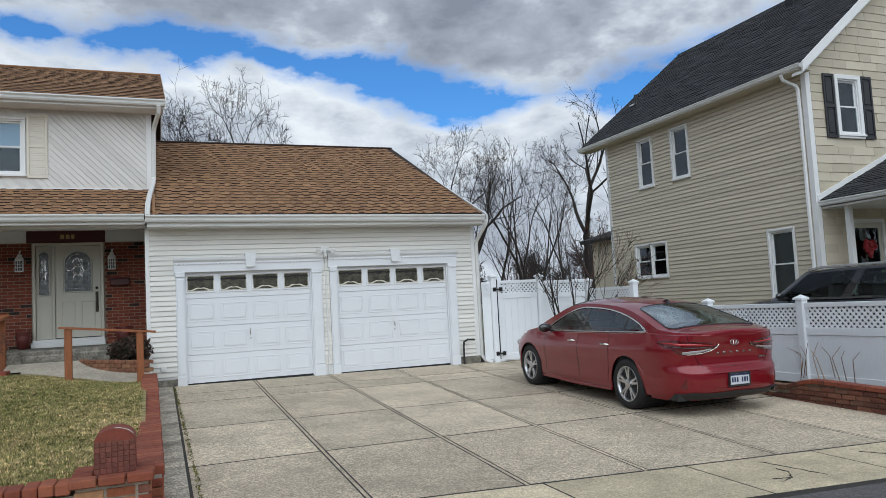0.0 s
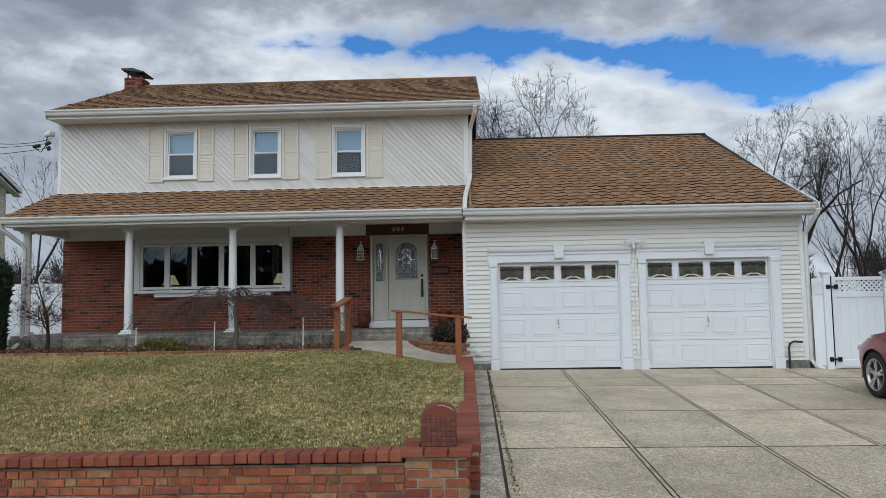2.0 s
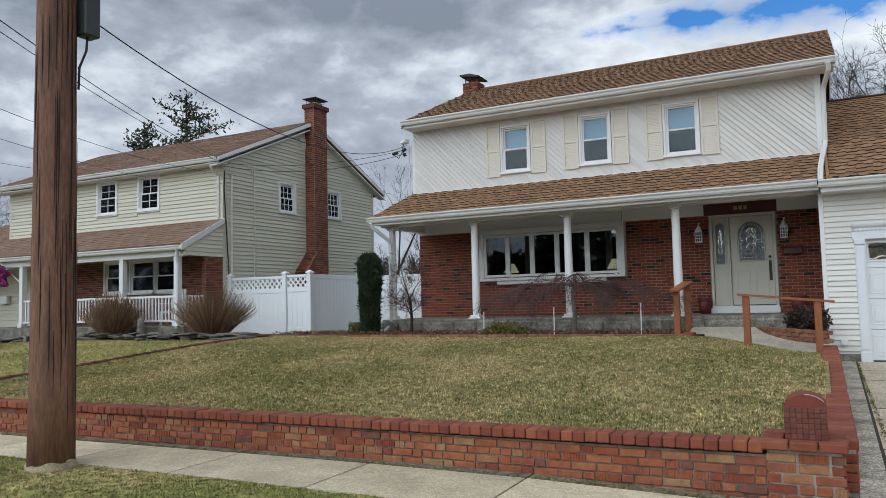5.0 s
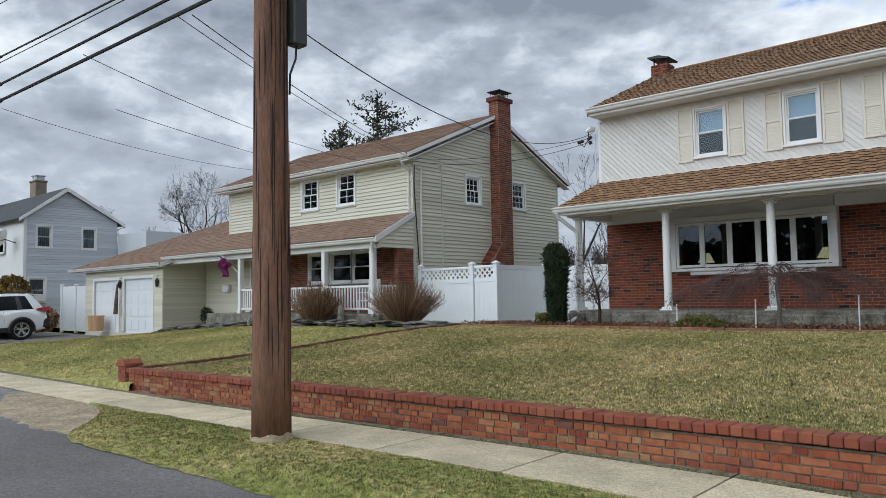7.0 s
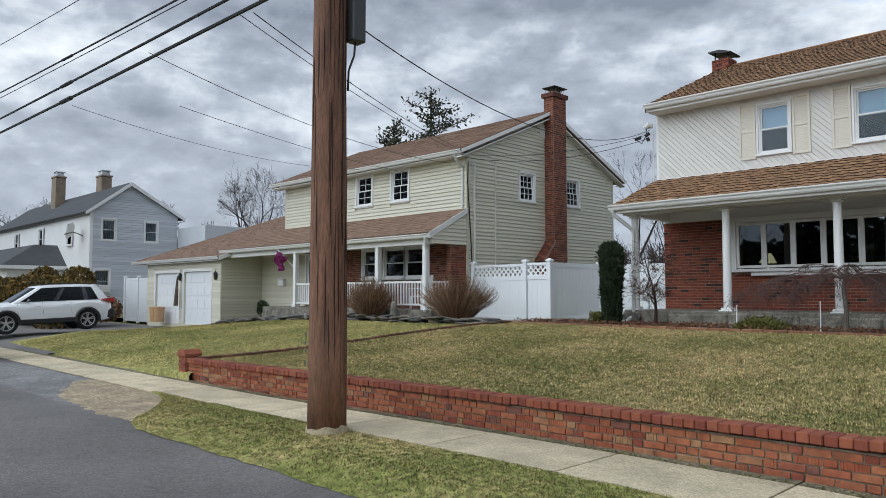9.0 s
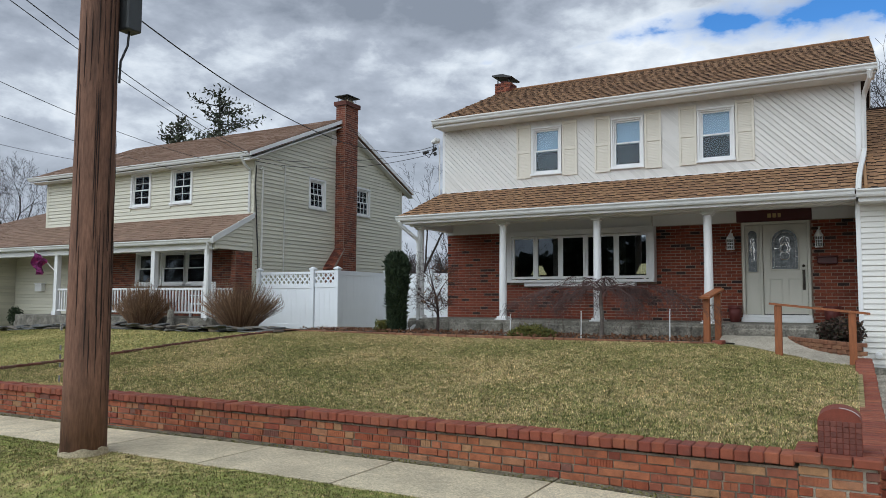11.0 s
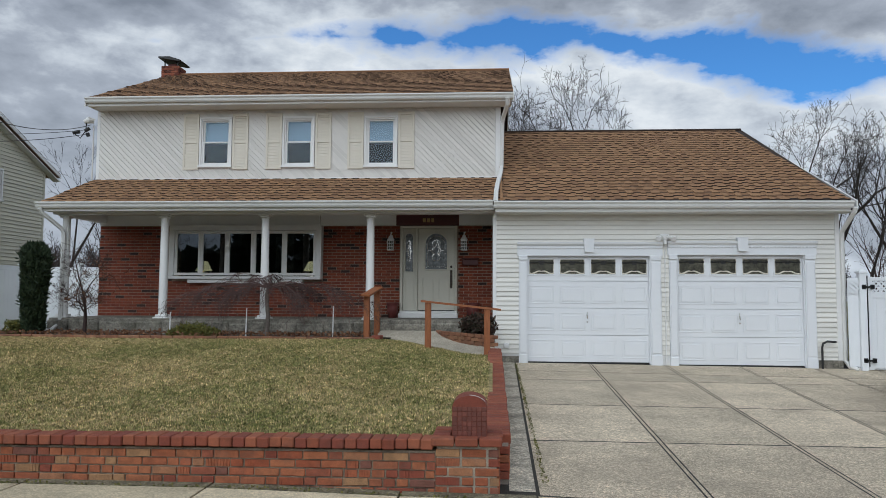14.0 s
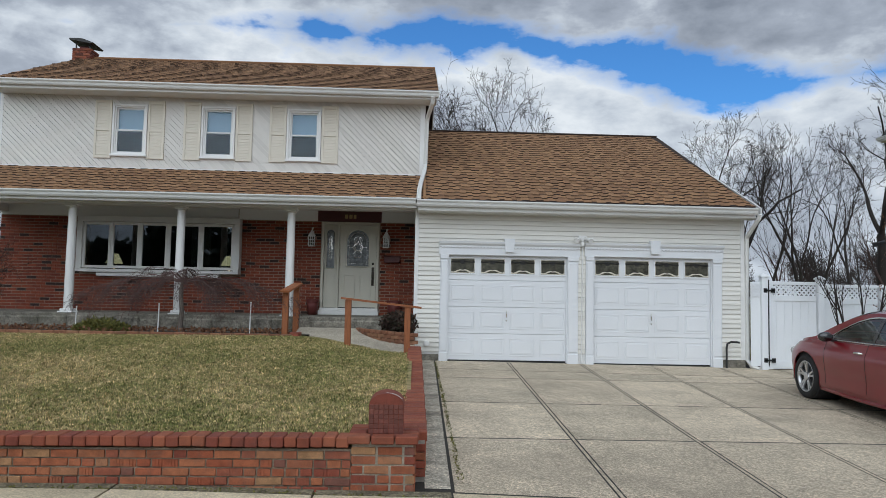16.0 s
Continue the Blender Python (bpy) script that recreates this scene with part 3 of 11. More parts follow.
def lawn_material(name, green, straw, patch):
    """Turf: green and straw blades mixed at several scales."""
    m = bpy.data.materials.new(name)
    m.use_nodes = True
    n, l = m.node_tree.nodes, m.node_tree.links
    b = n["Principled BSDF"]
    b.inputs["Roughness"].default_value, b.inputs["Specular IOR Level"].default_value = 0.9, 0.2
    co = n.new("ShaderNodeTexCoord")
    info = n.new("ShaderNodeNewGeometry")

    def tex(s, d=6):
        t = n.new("ShaderNodeTexNoise")
        t.inputs["Scale"].default_value, t.inputs["Detail"].default_value = s, d
        l.new(co.outputs["Object"], t.inputs["Vector"])
        return t.outputs[0]

    add = n.new("ShaderNodeMath")
    add.operation = "MULTIPLY_ADD"
    l.new(tex(0.55), add.inputs[0])
    add.inputs[1].default_value = 1.1
    l.new(tex(9.0), add.inputs[2])
    add2 = n.new("ShaderNodeMath")
    add2.operation = "MULTIPLY_ADD"
    l.new(info.outputs["Random Per Island"], add2.inputs[0])
    add2.inputs[1].default_value = 0.75
    l.new(add.outputs[0], add2.inputs[2])
    ramp = n.new("ShaderNodeValToRGB")
    el = ramp.color_ramp.elements
    el.new(0.5)
    for e, (p, c) in zip(el, ((0.33, green), (0.52, patch), (0.72, straw))):
        e.position, e.color = p, (*c, 1)
    mr = n.new("ShaderNodeMapRange")
    mr.inputs["From Min"].default_value, mr.inputs["From Max"].default_value = 0.64, 2.16
    l.new(add2.outputs[0], mr.inputs["Value"])
    l.new(mr.outputs[0], ramp.inputs[0])
    # each blade a little lighter or darker than the next
    shade = n.new("ShaderNodeMapRange")
    shade.inputs["To Min"].default_value, shade.inputs["To Max"].default_value = 0.42, 1.6
    toss = n.new("ShaderNodeMath")
    toss.operation = "FRACT"
    times = n.new("ShaderNodeMath")
    times.operation = "MULTIPLY"
    times.inputs[1].default_value = 17.0
    l.new(info.outputs["Random Per Island"], times.inputs[0])
    l.new(times.outputs[0], toss.inputs[0])
    l.new(toss.outputs[0], shade.inputs["Value"])
    toned = n.new("ShaderNodeVectorMath")
    toned.operation = "SCALE"
    l.new(ramp.outputs[0], toned.inputs[0])
    l.new(shade.outputs[0], toned.inputs["Scale"])
    # clumps a hand wide, fuller or thinner
    clump = n.new("ShaderNodeMapRange")
    clump.inputs["From Min"].default_value, clump.inputs["From Max"].default_value = 0.36, 0.64
    clump.inputs["To Min"].default_value, clump.inputs["To Max"].default_value = 0.68, 1.3
    l.new(tex(13.0, 3), clump.inputs["Value"])
    tufted = n.new("ShaderNodeVectorMath")
    tufted.operation = "SCALE"
    l.new(toned.outputs[0], tufted.inputs[0])
    l.new(clump.outputs[0], tufted.inputs["Scale"])
    l.new(tufted.outputs[0], b.inputs["Base Color"])
    bp = n.new("ShaderNodeBump")
    bp.inputs["Strength"].default_value = 0.8
    bp.inputs["Distance"].default_value = 0.03
    l.new(tex(70, 3), bp.inputs["Height"])
    l.new(bp.outputs[0], b.inputs["Normal"])
    return m


LAWN = lawn_material("half_dormant_lawn", (0.185, 0.20, 0.063), (0.66, 0.50, 0.265), (0.40, 0.345, 0.145))
VERGE = lawn_material("ragged_verge_turf", (0.15, 0.162, 0.045), (0.45, 0.34, 0.175), (0.26, 0.235, 0.09))
LAWN_GREEN = lawn_material("greener_lawn", (0.19, 0.195, 0.06), (0.55, 0.435, 0.20), (0.33, 0.29, 0.11))

def road_z(x):
    return -0.37 + 0.02 * math.sin(x * 0.11)


road = sheet("road", steps(-120, 90, 60), [-34, -24, -18, -15, -13, -12.2, -11.2], lambda x, y: road_z(x), ASPHALT, "grey worn asphalt street", "road")
# brick wall plan: front face at y -9.05
WALL_Y, WALL_X0 = -9.05, -12.55
# lawn colours darkened for the sheet below: shade between the blades as colour
THATCH = lawn_material("shaded_thatch", (0.115, 0.125, 0.042), (0.42, 0.32, 0.17), (0.235, 0.205, 0.085))
lawn = sheet("front_lawn", steps(-12.5, 0.0, 84), steps(-8.92, -0.95, 56), lawn_z, THATCH, "patchy half-dormant front lawn behind a low brick wall", "lawn")
left_lawn = sheet("neighbour_lawn", steps(-60, -12.35, 110), [-9.15] + steps(-9.10, -0.2, 44), lambda x, y: -0.42 if y < -9.12 else lawn_z(x, y) - 0.02 - 0.20 * (1 - smooth(-9.10, -8.4, y)), LAWN_GREEN, "green neighbouring lawn sloping to the pavement", "lawn")


def verge_edge(x):
    """Where the verge meets the asphalt."""
    return -11.42 + 0.09 * noise.noise((x * 0.9, 0, 3)) + 0.05 * noise.noise((x * 4.0, 4, 3)) + 0.025 * noise.noise((x * 13.0, 4, 3)) + 1.24 * smooth(-8.8, -11.4, x)


def strip(name, xs, near_edge, far_edge, rows_, height, material, label, category):
    """A strip of ground between two edges that run along x."""
    bm = bmesh.new()
    grid = []
    for x in xs:
        a, b = near_edge(x), far_edge(x)
        grid.append([bm.verts.new((x, a + (b - a) * k / rows_, height(x, a + (b - a) * k / rows_, k / rows_))) for k in range(rows_ + 1)])
    for p, q in zip(grid, grid[1:]):
        for k in range(rows_):
            bm.faces.new((p[k], q[k], q[k + 1], p[k + 1]))
    return tagged(part(name, bm, material, smooth=True), label, category, kind="structure")


def verge_z(x, y, t=None):
    if t is None:
        e = verge_edge(x)
        t = (y - e) / (-10.14 - e)
    return -0.375 + (0.085 + 0.055 * smooth(-11.0, -3.5, x)) * smooth(0.0, 0.45, t) + 0.012 * noise.noise((x * 2, y * 2, 0)) * smooth(0.0, 0.2, t)


verge = strip("verge", steps(-11.4, 0.85, 260), verge_edge, lambda x: -10.14, 10, verge_z, VERGE, "thin grass verge between pavement and street", "verge")
GRAVEL = mat("sandy_gravel_edge", (0.34, 0.27, 0.18), 0.95, 0.3, 3, 0.9, 60, stain=0.4, stain_col=(0.16, 0.14, 0.12), speck=((30, 0.5), (70, 0.5)))
strip("gravel_edge", steps(-14.2, -8.4, 150), lambda x: -11.35 + 0.32 * noise.noise((x * 0.9, 1, 2)) + 0.12 * noise.noise((x * 4.0, 1, 2)) + 0.9 * smooth(-12.4, -14.2, x), lambda x: verge_edge(x) + 0.12, 6, lambda x, y, t: road_z(x) + 0.006 + 0.004 * noise.noise((x * 5, y * 5, 0)) - 0.012 * (1 - smooth(0.0, 0.12, t)) - 0.012 * (1 - smooth(-14.2, -13.8, x)) + 0.062 * smooth(-11.3, -10.2, y), GRAVEL, "sandy gravel patch at the edge of the street", "gravel")
sheet("road_shoulder", steps(-60, -11.2, 80), steps(-11.45, -10.15, 6), lambda x, y: road_z(x) - 0.003 + 0.006 * smooth(-11.45, -11.3, y) + 0.06 * smooth(-11.3, -10.2, y), mat("cracked_asphalt", (0.20, 0.195, 0.195), 0.93, 0.3, 1.5, 1.0, 60, stain=0.6, stain_col=(0.10, 0.098, 0.10), speck=((25, 0.4), (80, 0.5))), "pale cracked asphalt shoulder beside the pavement", "road")
yard = sheet("side_yard_ground", steps(-60, -9.3, 20), steps(-0.3, 30, 12), lambda x, y: 0.40 - 0.42 * smooth(-16, -30, x), GRASS_FAR, "bare winter ground between the houses", "ground")
back = sheet("back_ground", steps(-9.3, 60, 20), steps(9, 60, 10), lambda x, y: 0.1, GRASS_FAR, "bare back gardens behind the houses", "ground")
right_yard = sheet("side_ground", [8.45, 9.63, 9.66] + steps(11, 40, 12), [-9.2, -7, -5, -2.05, -2.0] + steps(-1, 10, 6), lambda x, y: (-0.45 if x < 9.65 and y < -2.02 else -0.12) + 0.02 * noise.noise((x, y, 1)), GRASS_FAR, "bare ground along the fence", "ground")


def blades(name, x0, x1, y0, y1, height, count, material, label, parent=None, seed=5, tall=0.045, skip=None):
    """Short blades of turf in one mesh."""
    rng = np.random.default_rng(seed)
    x, y = rng.uniform(x0, x1, count), rng.uniform(y0, y1, count)
    keep = np.array([not (skip and skip(a, b)) for a, b in zip(x, y)])
    x, y = x[keep], y[keep]
    z = np.array([height(a, b) for a, b in zip(x, y)])
    n = len(x)
    # tufts: the blades stand taller and lean one way in clumps a hand or two wide
    tuft = np.array([0.6 * noise.noise((a * 6.0, b * 6.0, seed)) + 0.9 * noise.noise((a * 17.0, b * 17.0, seed)) for a, b in zip(x, y)])
    comb = np.array([noise.noise((a * 3.0, b * 3.0, seed + 9)) for a, b in zip(x, y)]) * 6.0
    h = rng.uniform(0.4, 1.0, n) * tall * np.clip(1.0 + 0.6 * tuft, 0.4, 1.6)
    ang, lean = comb + rng.uniform(-2.6, 2.6, n), rng.uniform(0.2, 0.9, n) * tall
    w = rng.uniform(0.004, 0.008, n)
    dx, dy = np.cos(ang), np.sin(ang)
    v = np.empty((n, 3, 3))
    v[:, 0] = np.stack([x - dy * w, y + dx * w, z - 0.004], 1)
    v[:, 1] = np.stack([x + dy * w, y - dx * w, z - 0.004], 1)
    v[:, 2] = np.stack([x + dx * lean, y + dy * lean, z + h], 1)
    me = bpy.data.meshes.new(name)
    me.from_pydata(v.reshape(-1, 3).tolist(), [], np.arange(3 * n).reshape(-1, 3).tolist())
    me.materials.append(material)
    return tagged(adopt(new(name, me), parent), label, "grass", kind="stuff")


blades("lawn_grass", -12.4, -0.05, -8.9, -1.3, lawn_z, 460000, LAWN, "short dry and green blades of lawn grass", tall=0.027)
blades("lawn_grass", -24, -12.5, -8.9, -2.0, lambda x, y: lawn_z(x, y) - 0.02 - 0.20 * (1 - smooth(-9.10, -8.4, y)), 80000, LAWN_GREEN, "short green blades of the neighbouring lawn", seed=6, tall=0.032)
blades("verge_grass", -11.3, 0.5, -11.46, -10.14, verge_z, 70000, VERGE, "ragged blades of verge grass", seed=7, tall=0.017, skip=lambda x, y: y < verge_edge(x) + 0.01)

# driveway: slabs with dark joints, laid on a dirt bed; the joints fan out a little
driveway = thing("driveway", "weathered exposed-aggregate concrete driveway with dark grown joints", "driveway", kind="structure")
bm = bmesh.new()
slab(bm, [(0.06, -9.6, drive_z(0.06, -9.6) - 0.0015), (8.5, -9.6, drive_z(8.5, -9.6) - 0.0015), (8.5, 0.6, drive_z(8.5, 0.6) - 0.0015), (0.06, 0.6, drive_z(0.06, 0.6) - 0.0015)], 0.2)
part("joint_bed", bm, JOINT, driveway)
COLS = [(0.45, 0.37), (1.94, 1.75), (3.42, 3.12), (4.86, 4.31), (6.25, 5.80), (7.4, 7.15), (8.48, 8.45)]
ROWS = [(0.02, 0.02), (-1.2, -1.5), (-2.3, -2.2), (-4.66, -4.58), (-6.86, -6.70), (-8.85, -9.52)]
rng = random.Random(11)


def crossing(col, row, dx=0.0, dy=0.0):
    """Where a long joint and a cross joint meet."""
    x, y = col[0], row[0]
    for _ in range(4):
        x = col[0] + (col[1] - col[0]) * (y / -9.17)
        y = row[0] + (row[1] - row[0]) * (x - 0.4) / 8.0
    return x + dx, y + dy


def quad_slab(name, corners, height, material, parent, lift=0.0, thick=0.09, uneven=0.0005, chip=0.0015):
    """A cast slab over four corners (counter-clockwise from above) with eased edges."""
    bm = bmesh.new()
    cx, cy = sum(p[0] for p in corners) / 4, sum(p[1] for p in corners) / 4
    dz = [lift + rng.uniform(-uneven, uneven) for _ in range(4)]
    def ease(p):
        return p[0] + math.copysign(chip, cx - p[0]), p[1] + math.copysign(chip, cy - p[1])
    top = [bm.verts.new((*ease(p), height(*p) + d)) for p, d in zip(corners, dz)]
    mid = [bm.verts.new((*p, height(*p) + d - chip * 0.8)) for p, d in zip(corners, dz)]
    low = [bm.verts.new((v.co.x, v.co.y, v.co.z - thick)) for v in mid]
    bm.faces.new(top)
    for a, b in ((top, mid), (mid, low)):
        for k in range(4):
            bm.faces.new((a[k], b[k], b[(k + 1) % 4], a[(k + 1) % 4]))
    return part(name, bm, material, parent)


def sloped_slab(name, x0, x1, y0, y1, height, material, parent, gap=0.012, lift=0.0, thick=0.09):
    x0, x1, y0, y1 = x0 + gap, x1 - gap, y0 + gap, y1 - gap
    return quad_slab(name, [(x0, y0), (x1, y0), (x1, y1), (x0, y1)], height, material, parent, lift, thick)


for c0, c1 in zip(COLS, COLS[1:]):
    for r0, r1 in zip(ROWS, ROWS[1:]):
        g, e = 0.034, 0.02
        h = 0.014 if c0 == COLS[0] else g
        quad_slab("slab", [crossing(c0, r1, h, e), crossing(c1, r1, -g, e), crossing(c1, r0, -g, -e), crossing(c0, r0, h, -e)], drive_z, CONCRETE, driveway)
for c in COLS[1:-1]:
    for r0, r1 in zip(ROWS, ROWS[1:]):
        quad_slab("divider", [crossing(c, r1, -0.016, 0.004), crossing(c, r1, 0.016, 0.004), crossing(c, r0, 0.016, -0.004), crossing(c, r0, -0.016, -0.004)], drive_z, CONCRETE, driveway, 0.0)
for j, (a, b) in enumerate(((-2.35, 0.3), (-4.9, -2.35), (-6.8, -4.9), (-8.75, -6.8))):
    quad_slab("edge_strip", [(0.14, a + 0.01), (0.45 + 0.009 * a - 0.014, a + 0.01), (0.45 + 0.009 * b - 0.014, b - 0.01), (0.14, b - 0.01)], drive_z, CONCRETE_DARK, driveway, 0.002)

def pave_z(x, y=0.0):
    return -0.222 - 0.078 * smooth(-3.0, -11.0, x) - 0.042 * smooth(-1.6, -0.3, x)


pavement = thing("pavement", "pale concrete pavement slabs along the brick wall", "pavement", kind="structure")
bm = bmesh.new()
for a, b in ((-60, -12), (-12, 0.4)):
    slab(bm, [(a, -10.15, -0.318), (b, -10.15, -0.318), (b, -9.03, -0.318), (a, -9.03, -0.318)], 0.2)
part("bed", bm, JOINT, pavement)


def walk_line(x):
    return -8.85 - 0.0838 * (x - 0.4)


def walk_z(x, y):
    return drive_z(x, walk_line(x)) + 0.036 * (y - walk_line(x)) * 0.6


bm = bmesh.new()
slab(bm, [(0.3, -10.1, walk_z(0.3, -10.1) - 0.0015), (14.5, -11.2, walk_z(14.5, -11.2) - 0.0015), (14.5, -9.9, walk_z(14.5, -9.9) - 0.0015), (0.3, -8.8, walk_z(0.3, -8.8) - 0.0015)], 0.2)
part("bed", bm, JOINT, pavement)
x = -60.0
while x < 0.0:
    w = 1.52
    sloped_slab("paving_slab", x, min(x + w, 0.35), -10.16, -9.22, pave_z, SIDEWALK, pavement, 0.010)
    sloped_slab("border_slab", x, min(x + w, 0.35), -9.215, -9.06, pave_z, KERB_MOSS, pavement, 0.010)
    x += w
x = 0.36
while x < 14:
    quad_slab("paving_slab", [(x + 0.01, walk_line(x) - 1.08), (x + 1.44, walk_line(x + 1.45) - 1.08), (x + 1.44, walk_line(x + 1.45) - 0.02), (x + 0.01, walk_line(x) - 0.02)], walk_z, SIDEWALK, pavement)
    x += 1.45
strip("road_apron", steps(0.7, 14.4, 60), lambda x: -11.6, lambda x: walk_line(x) - 1.06, 10, lambda x, y, t: road_z(x) - 0.006 + 0.008 * smooth(0.0, 0.08, t) + (walk_z(x, walk_line(x) - 1.06) - 0.008 - road_z(x)) * smooth(0.1, 1.0, t), mat("dark_patched_asphalt", (0.095, 0.09, 0.09), 0.92, 0.2, 0.8, 0.9, 140, speck=((45, 0.35), (100, 0.5))), "dark asphalt flare meeting the driveway", "road")
# cracks in the apron slabs
bm = bmesh.new()
for way in (((5.40, -9.45), (5.44, -9.66), (5.50, -9.92), (5.55, -10.12)), ((5.31, -9.72), (5.33, -9.85), (5.24, -9.96), (5.2, -10.0), (5.1, -9.98), (5.0, -9.95)), ((5.2, -10.0), (5.1, -10.04), (5.0, -10.06)), ((6.5, -9.6), (6.62, -9.78), (6.6, -9.95))):
    pts = []
    for p, q in zip(way, way[1:]):
        for k in range(4):
            x, y = p[0] + (q[0] - p[0]) * k / 4 + rng.uniform(-0.012, 0.012), p[1] + (q[1] - p[1]) * k / 4 + rng.uniform(-0.012, 0.012)
            pts.append((x, y, (drive_z(x, y) if y > walk_line(x) else walk_z(x, y)) + 0.001))
    tube(bm, pts, [rng.uniform(0.003, 0.008) for _ in pts], 4)
part("crack", bm, JOINT, pavement)

# ---- low brick wall, gate pillar and side wall ----
wall = thing("brick_wall", "low mixed-red brick garden wall with a soldier coping", "wall", at=(-6, WALL_Y, -0.27))
SLOPE = 0.006


def coping_z(x):
    return 0.118 + SLOPE * max(x + 6, -6) * (1.0 if x > -6 else 1.4)


bm = bmesh.new()
prism(bm, [(WALL_X0, -0.42), (-0.45, -0.42), (-0.45, 0.05), (WALL_X0, -0.005)], "y", WALL_Y + 0.036, WALL_Y + 0.2)
part("mortar_core", bm, MORTAR_WALL, wall)
m = frame_of((WALL_X0, WALL_Y + 0.03, -0.345), (1, 0, SLOPE * 0.6), (0, 0, 1))
brickwork(wall, m, 12.1, 0.345, 0.21, 0.069, BRICK_WALL, near=lambda x, z: x > 0.2, depth=0.011, seed=21, jitter=0.004, ribbed=0.3, mixed=True, joint=0.013)
x = WALL_X0
k = 0
while x < -0.5:
    z = coping_z(x)
    piece("coping_brick", (0.096, 0.235, 0.080), BRICK_CAP, wall, pose(x + 0.003, WALL_Y - 0.025 + rng.uniform(-0.008, 0.008), z - 0.080 + rng.uniform(-0.004, 0.004), rng.uniform(-1, 1), rng.uniform(-0.8, 0.8), rng.uniform(-1.5, 1.5)), 0.008)
    x += 0.1015
    k += 1

PILLAR_MORTAR = mat("pale_pillar_mortar", (0.46, 0.41, 0.33), 0.95, 0.3, 6, 0.6, 120)
pillar = thing("brick_pillar", "square brick corner pillar of the garden wall", "pillar", at=(-0.2, -8.78, -0.3))
part("mortar_core", box(-0.445, 0.037, WALL_Y + 0.036, -8.53, -0.45, 0.105), PILLAR_MORTAR, pillar)
for o, d, ln in (((-0.46, WALL_Y + 0.03, -0.36), (1, 0, 0), 0.52), ((0.045, WALL_Y + 0.02, -0.36), (0, 1, 0), 0.52)):
    brickwork(pillar, frame_of(o, d, (0, 0, 1)), ln, 0.455, 0.21, 0.074, BRICK_WALL, near=lambda x, z: True, depth=0.014, seed=31, ribbed=0.25, mixed=True, joint=0.016)
for a, b, along in ((-0.48, 0.08, "front"), (-0.48, 0.08, "back")):
    yy = WALL_Y - 0.03 if along == "front" else -8.66
    for i in range(3):
        piece("coping_brick", (0.18, 0.145, 0.062), BRICK_CAP, pillar, pose(-0.485 + 0.19 * i, yy, 0.098, rng.uniform(-1, 1), 0, rng.uniform(-1, 1)), 0.008)
for xx in (-0.485, -0.06):
    for i in range(2):
        piece("coping_brick", (0.145, 0.12, 0.062), BRICK_CAP, pillar, pose(xx, WALL_Y + 0.125 + 0.13 * i, 0.098, 0, 0, rng.uniform(-1, 1)), 0.008)

# the arched tile block that stands on the pillar
TILE = mat("dark_red_glazed_tile", (0.14, 0.044, 0.03), 0.55, 0.2, 8, 0.2, 60, pieces=[(0.145, 0.045, 0.031), (0.13, 0.04, 0.028), (0.165, 0.052, 0.036)])
block = thing("pillar_lamp_block", "arched dark red tiled block set on the pillar", "pillar cap", at=(-0.19, -8.8, 0.12))
bm = bmesh.new()
arch = [(-0.325, 0.12), (-0.045, 0.12), (-0.045, 0.385)] + [(-0.185 + 0.14 * math.cos(a), 0.385 + 0.095 * math.sin(a)) for a in (math.pi * k / 12 for k in range(1, 12))] + [(-0.325, 0.385)]
prism(bm, arch, "y", -8.96, -8.66)
part("body", bm, BRICK_CAP, block)
for i in range(7):
    for j in range(7):
        piece("tile", (0.036, 0.008, 0.036), TILE, block, pose(-0.322 + 0.0395 * i, -8.966, 0.125 + 0.0385 * j), 0.003)
bm = bmesh.new()
tube(bm, [(-0.185 + 0.145 * math.cos(a), -8.94, 0.385 + 0.10 * math.sin(a)) for a in (math.pi * k / 12 for k in range(2, 7))], 0.002, 6)
part("rim", bm, WHITE_METAL, block, "pale chipped rim")

side = thing("brick_side_wall", "low brick edging wall between lawn and driveway", "wall", at=(0.08, -5, -0.1))


def side_top(y):
    return 0.10 + 0.25 * smooth(-9.0, -1.2, y)


bm = bmesh.new()
prism(bm, [(-8.55, -0.42), (-1.2, -0.2), (-1.2, 0.25), (-8.55, 0.03)], "x", -0.06, 0.135)
part("mortar_core", bm, MORTAR, side)
y = -8.52
while y < -1.25:
    piece("coping_brick", (0.23, 0.094, 0.085), BRICK_CAP, side, pose(-0.075 + rng.uniform(-0.006, 0.006), y, side_top(y) - 0.085, 1.8, rng.uniform(-0.8, 0.8), rng.uniform(-1, 1)), 0.008)
    y += 0.1
for r in range(4):
    y = -8.5 + (r % 2) * 0.1
    while y < -1.4:
        zt = side_top(y) - 0.09 - 0.07 * (r + 1)
        if zt > drive_z(0.2, y) - 0.06:
            piece("brick", (0.03, 0.2, 0.062), BRICK_WALL, side, pose(0.12, y, zt, 1.8, 0, 0), 0.005)
        y += 0.212
    piece("brick", (0.205, 0.03, 0.062), BRICK_WALL, side, pose(-0.062, -8.58, side_top(-8.5) - 0.09 - 0.07 * (r + 1)), 0.005)

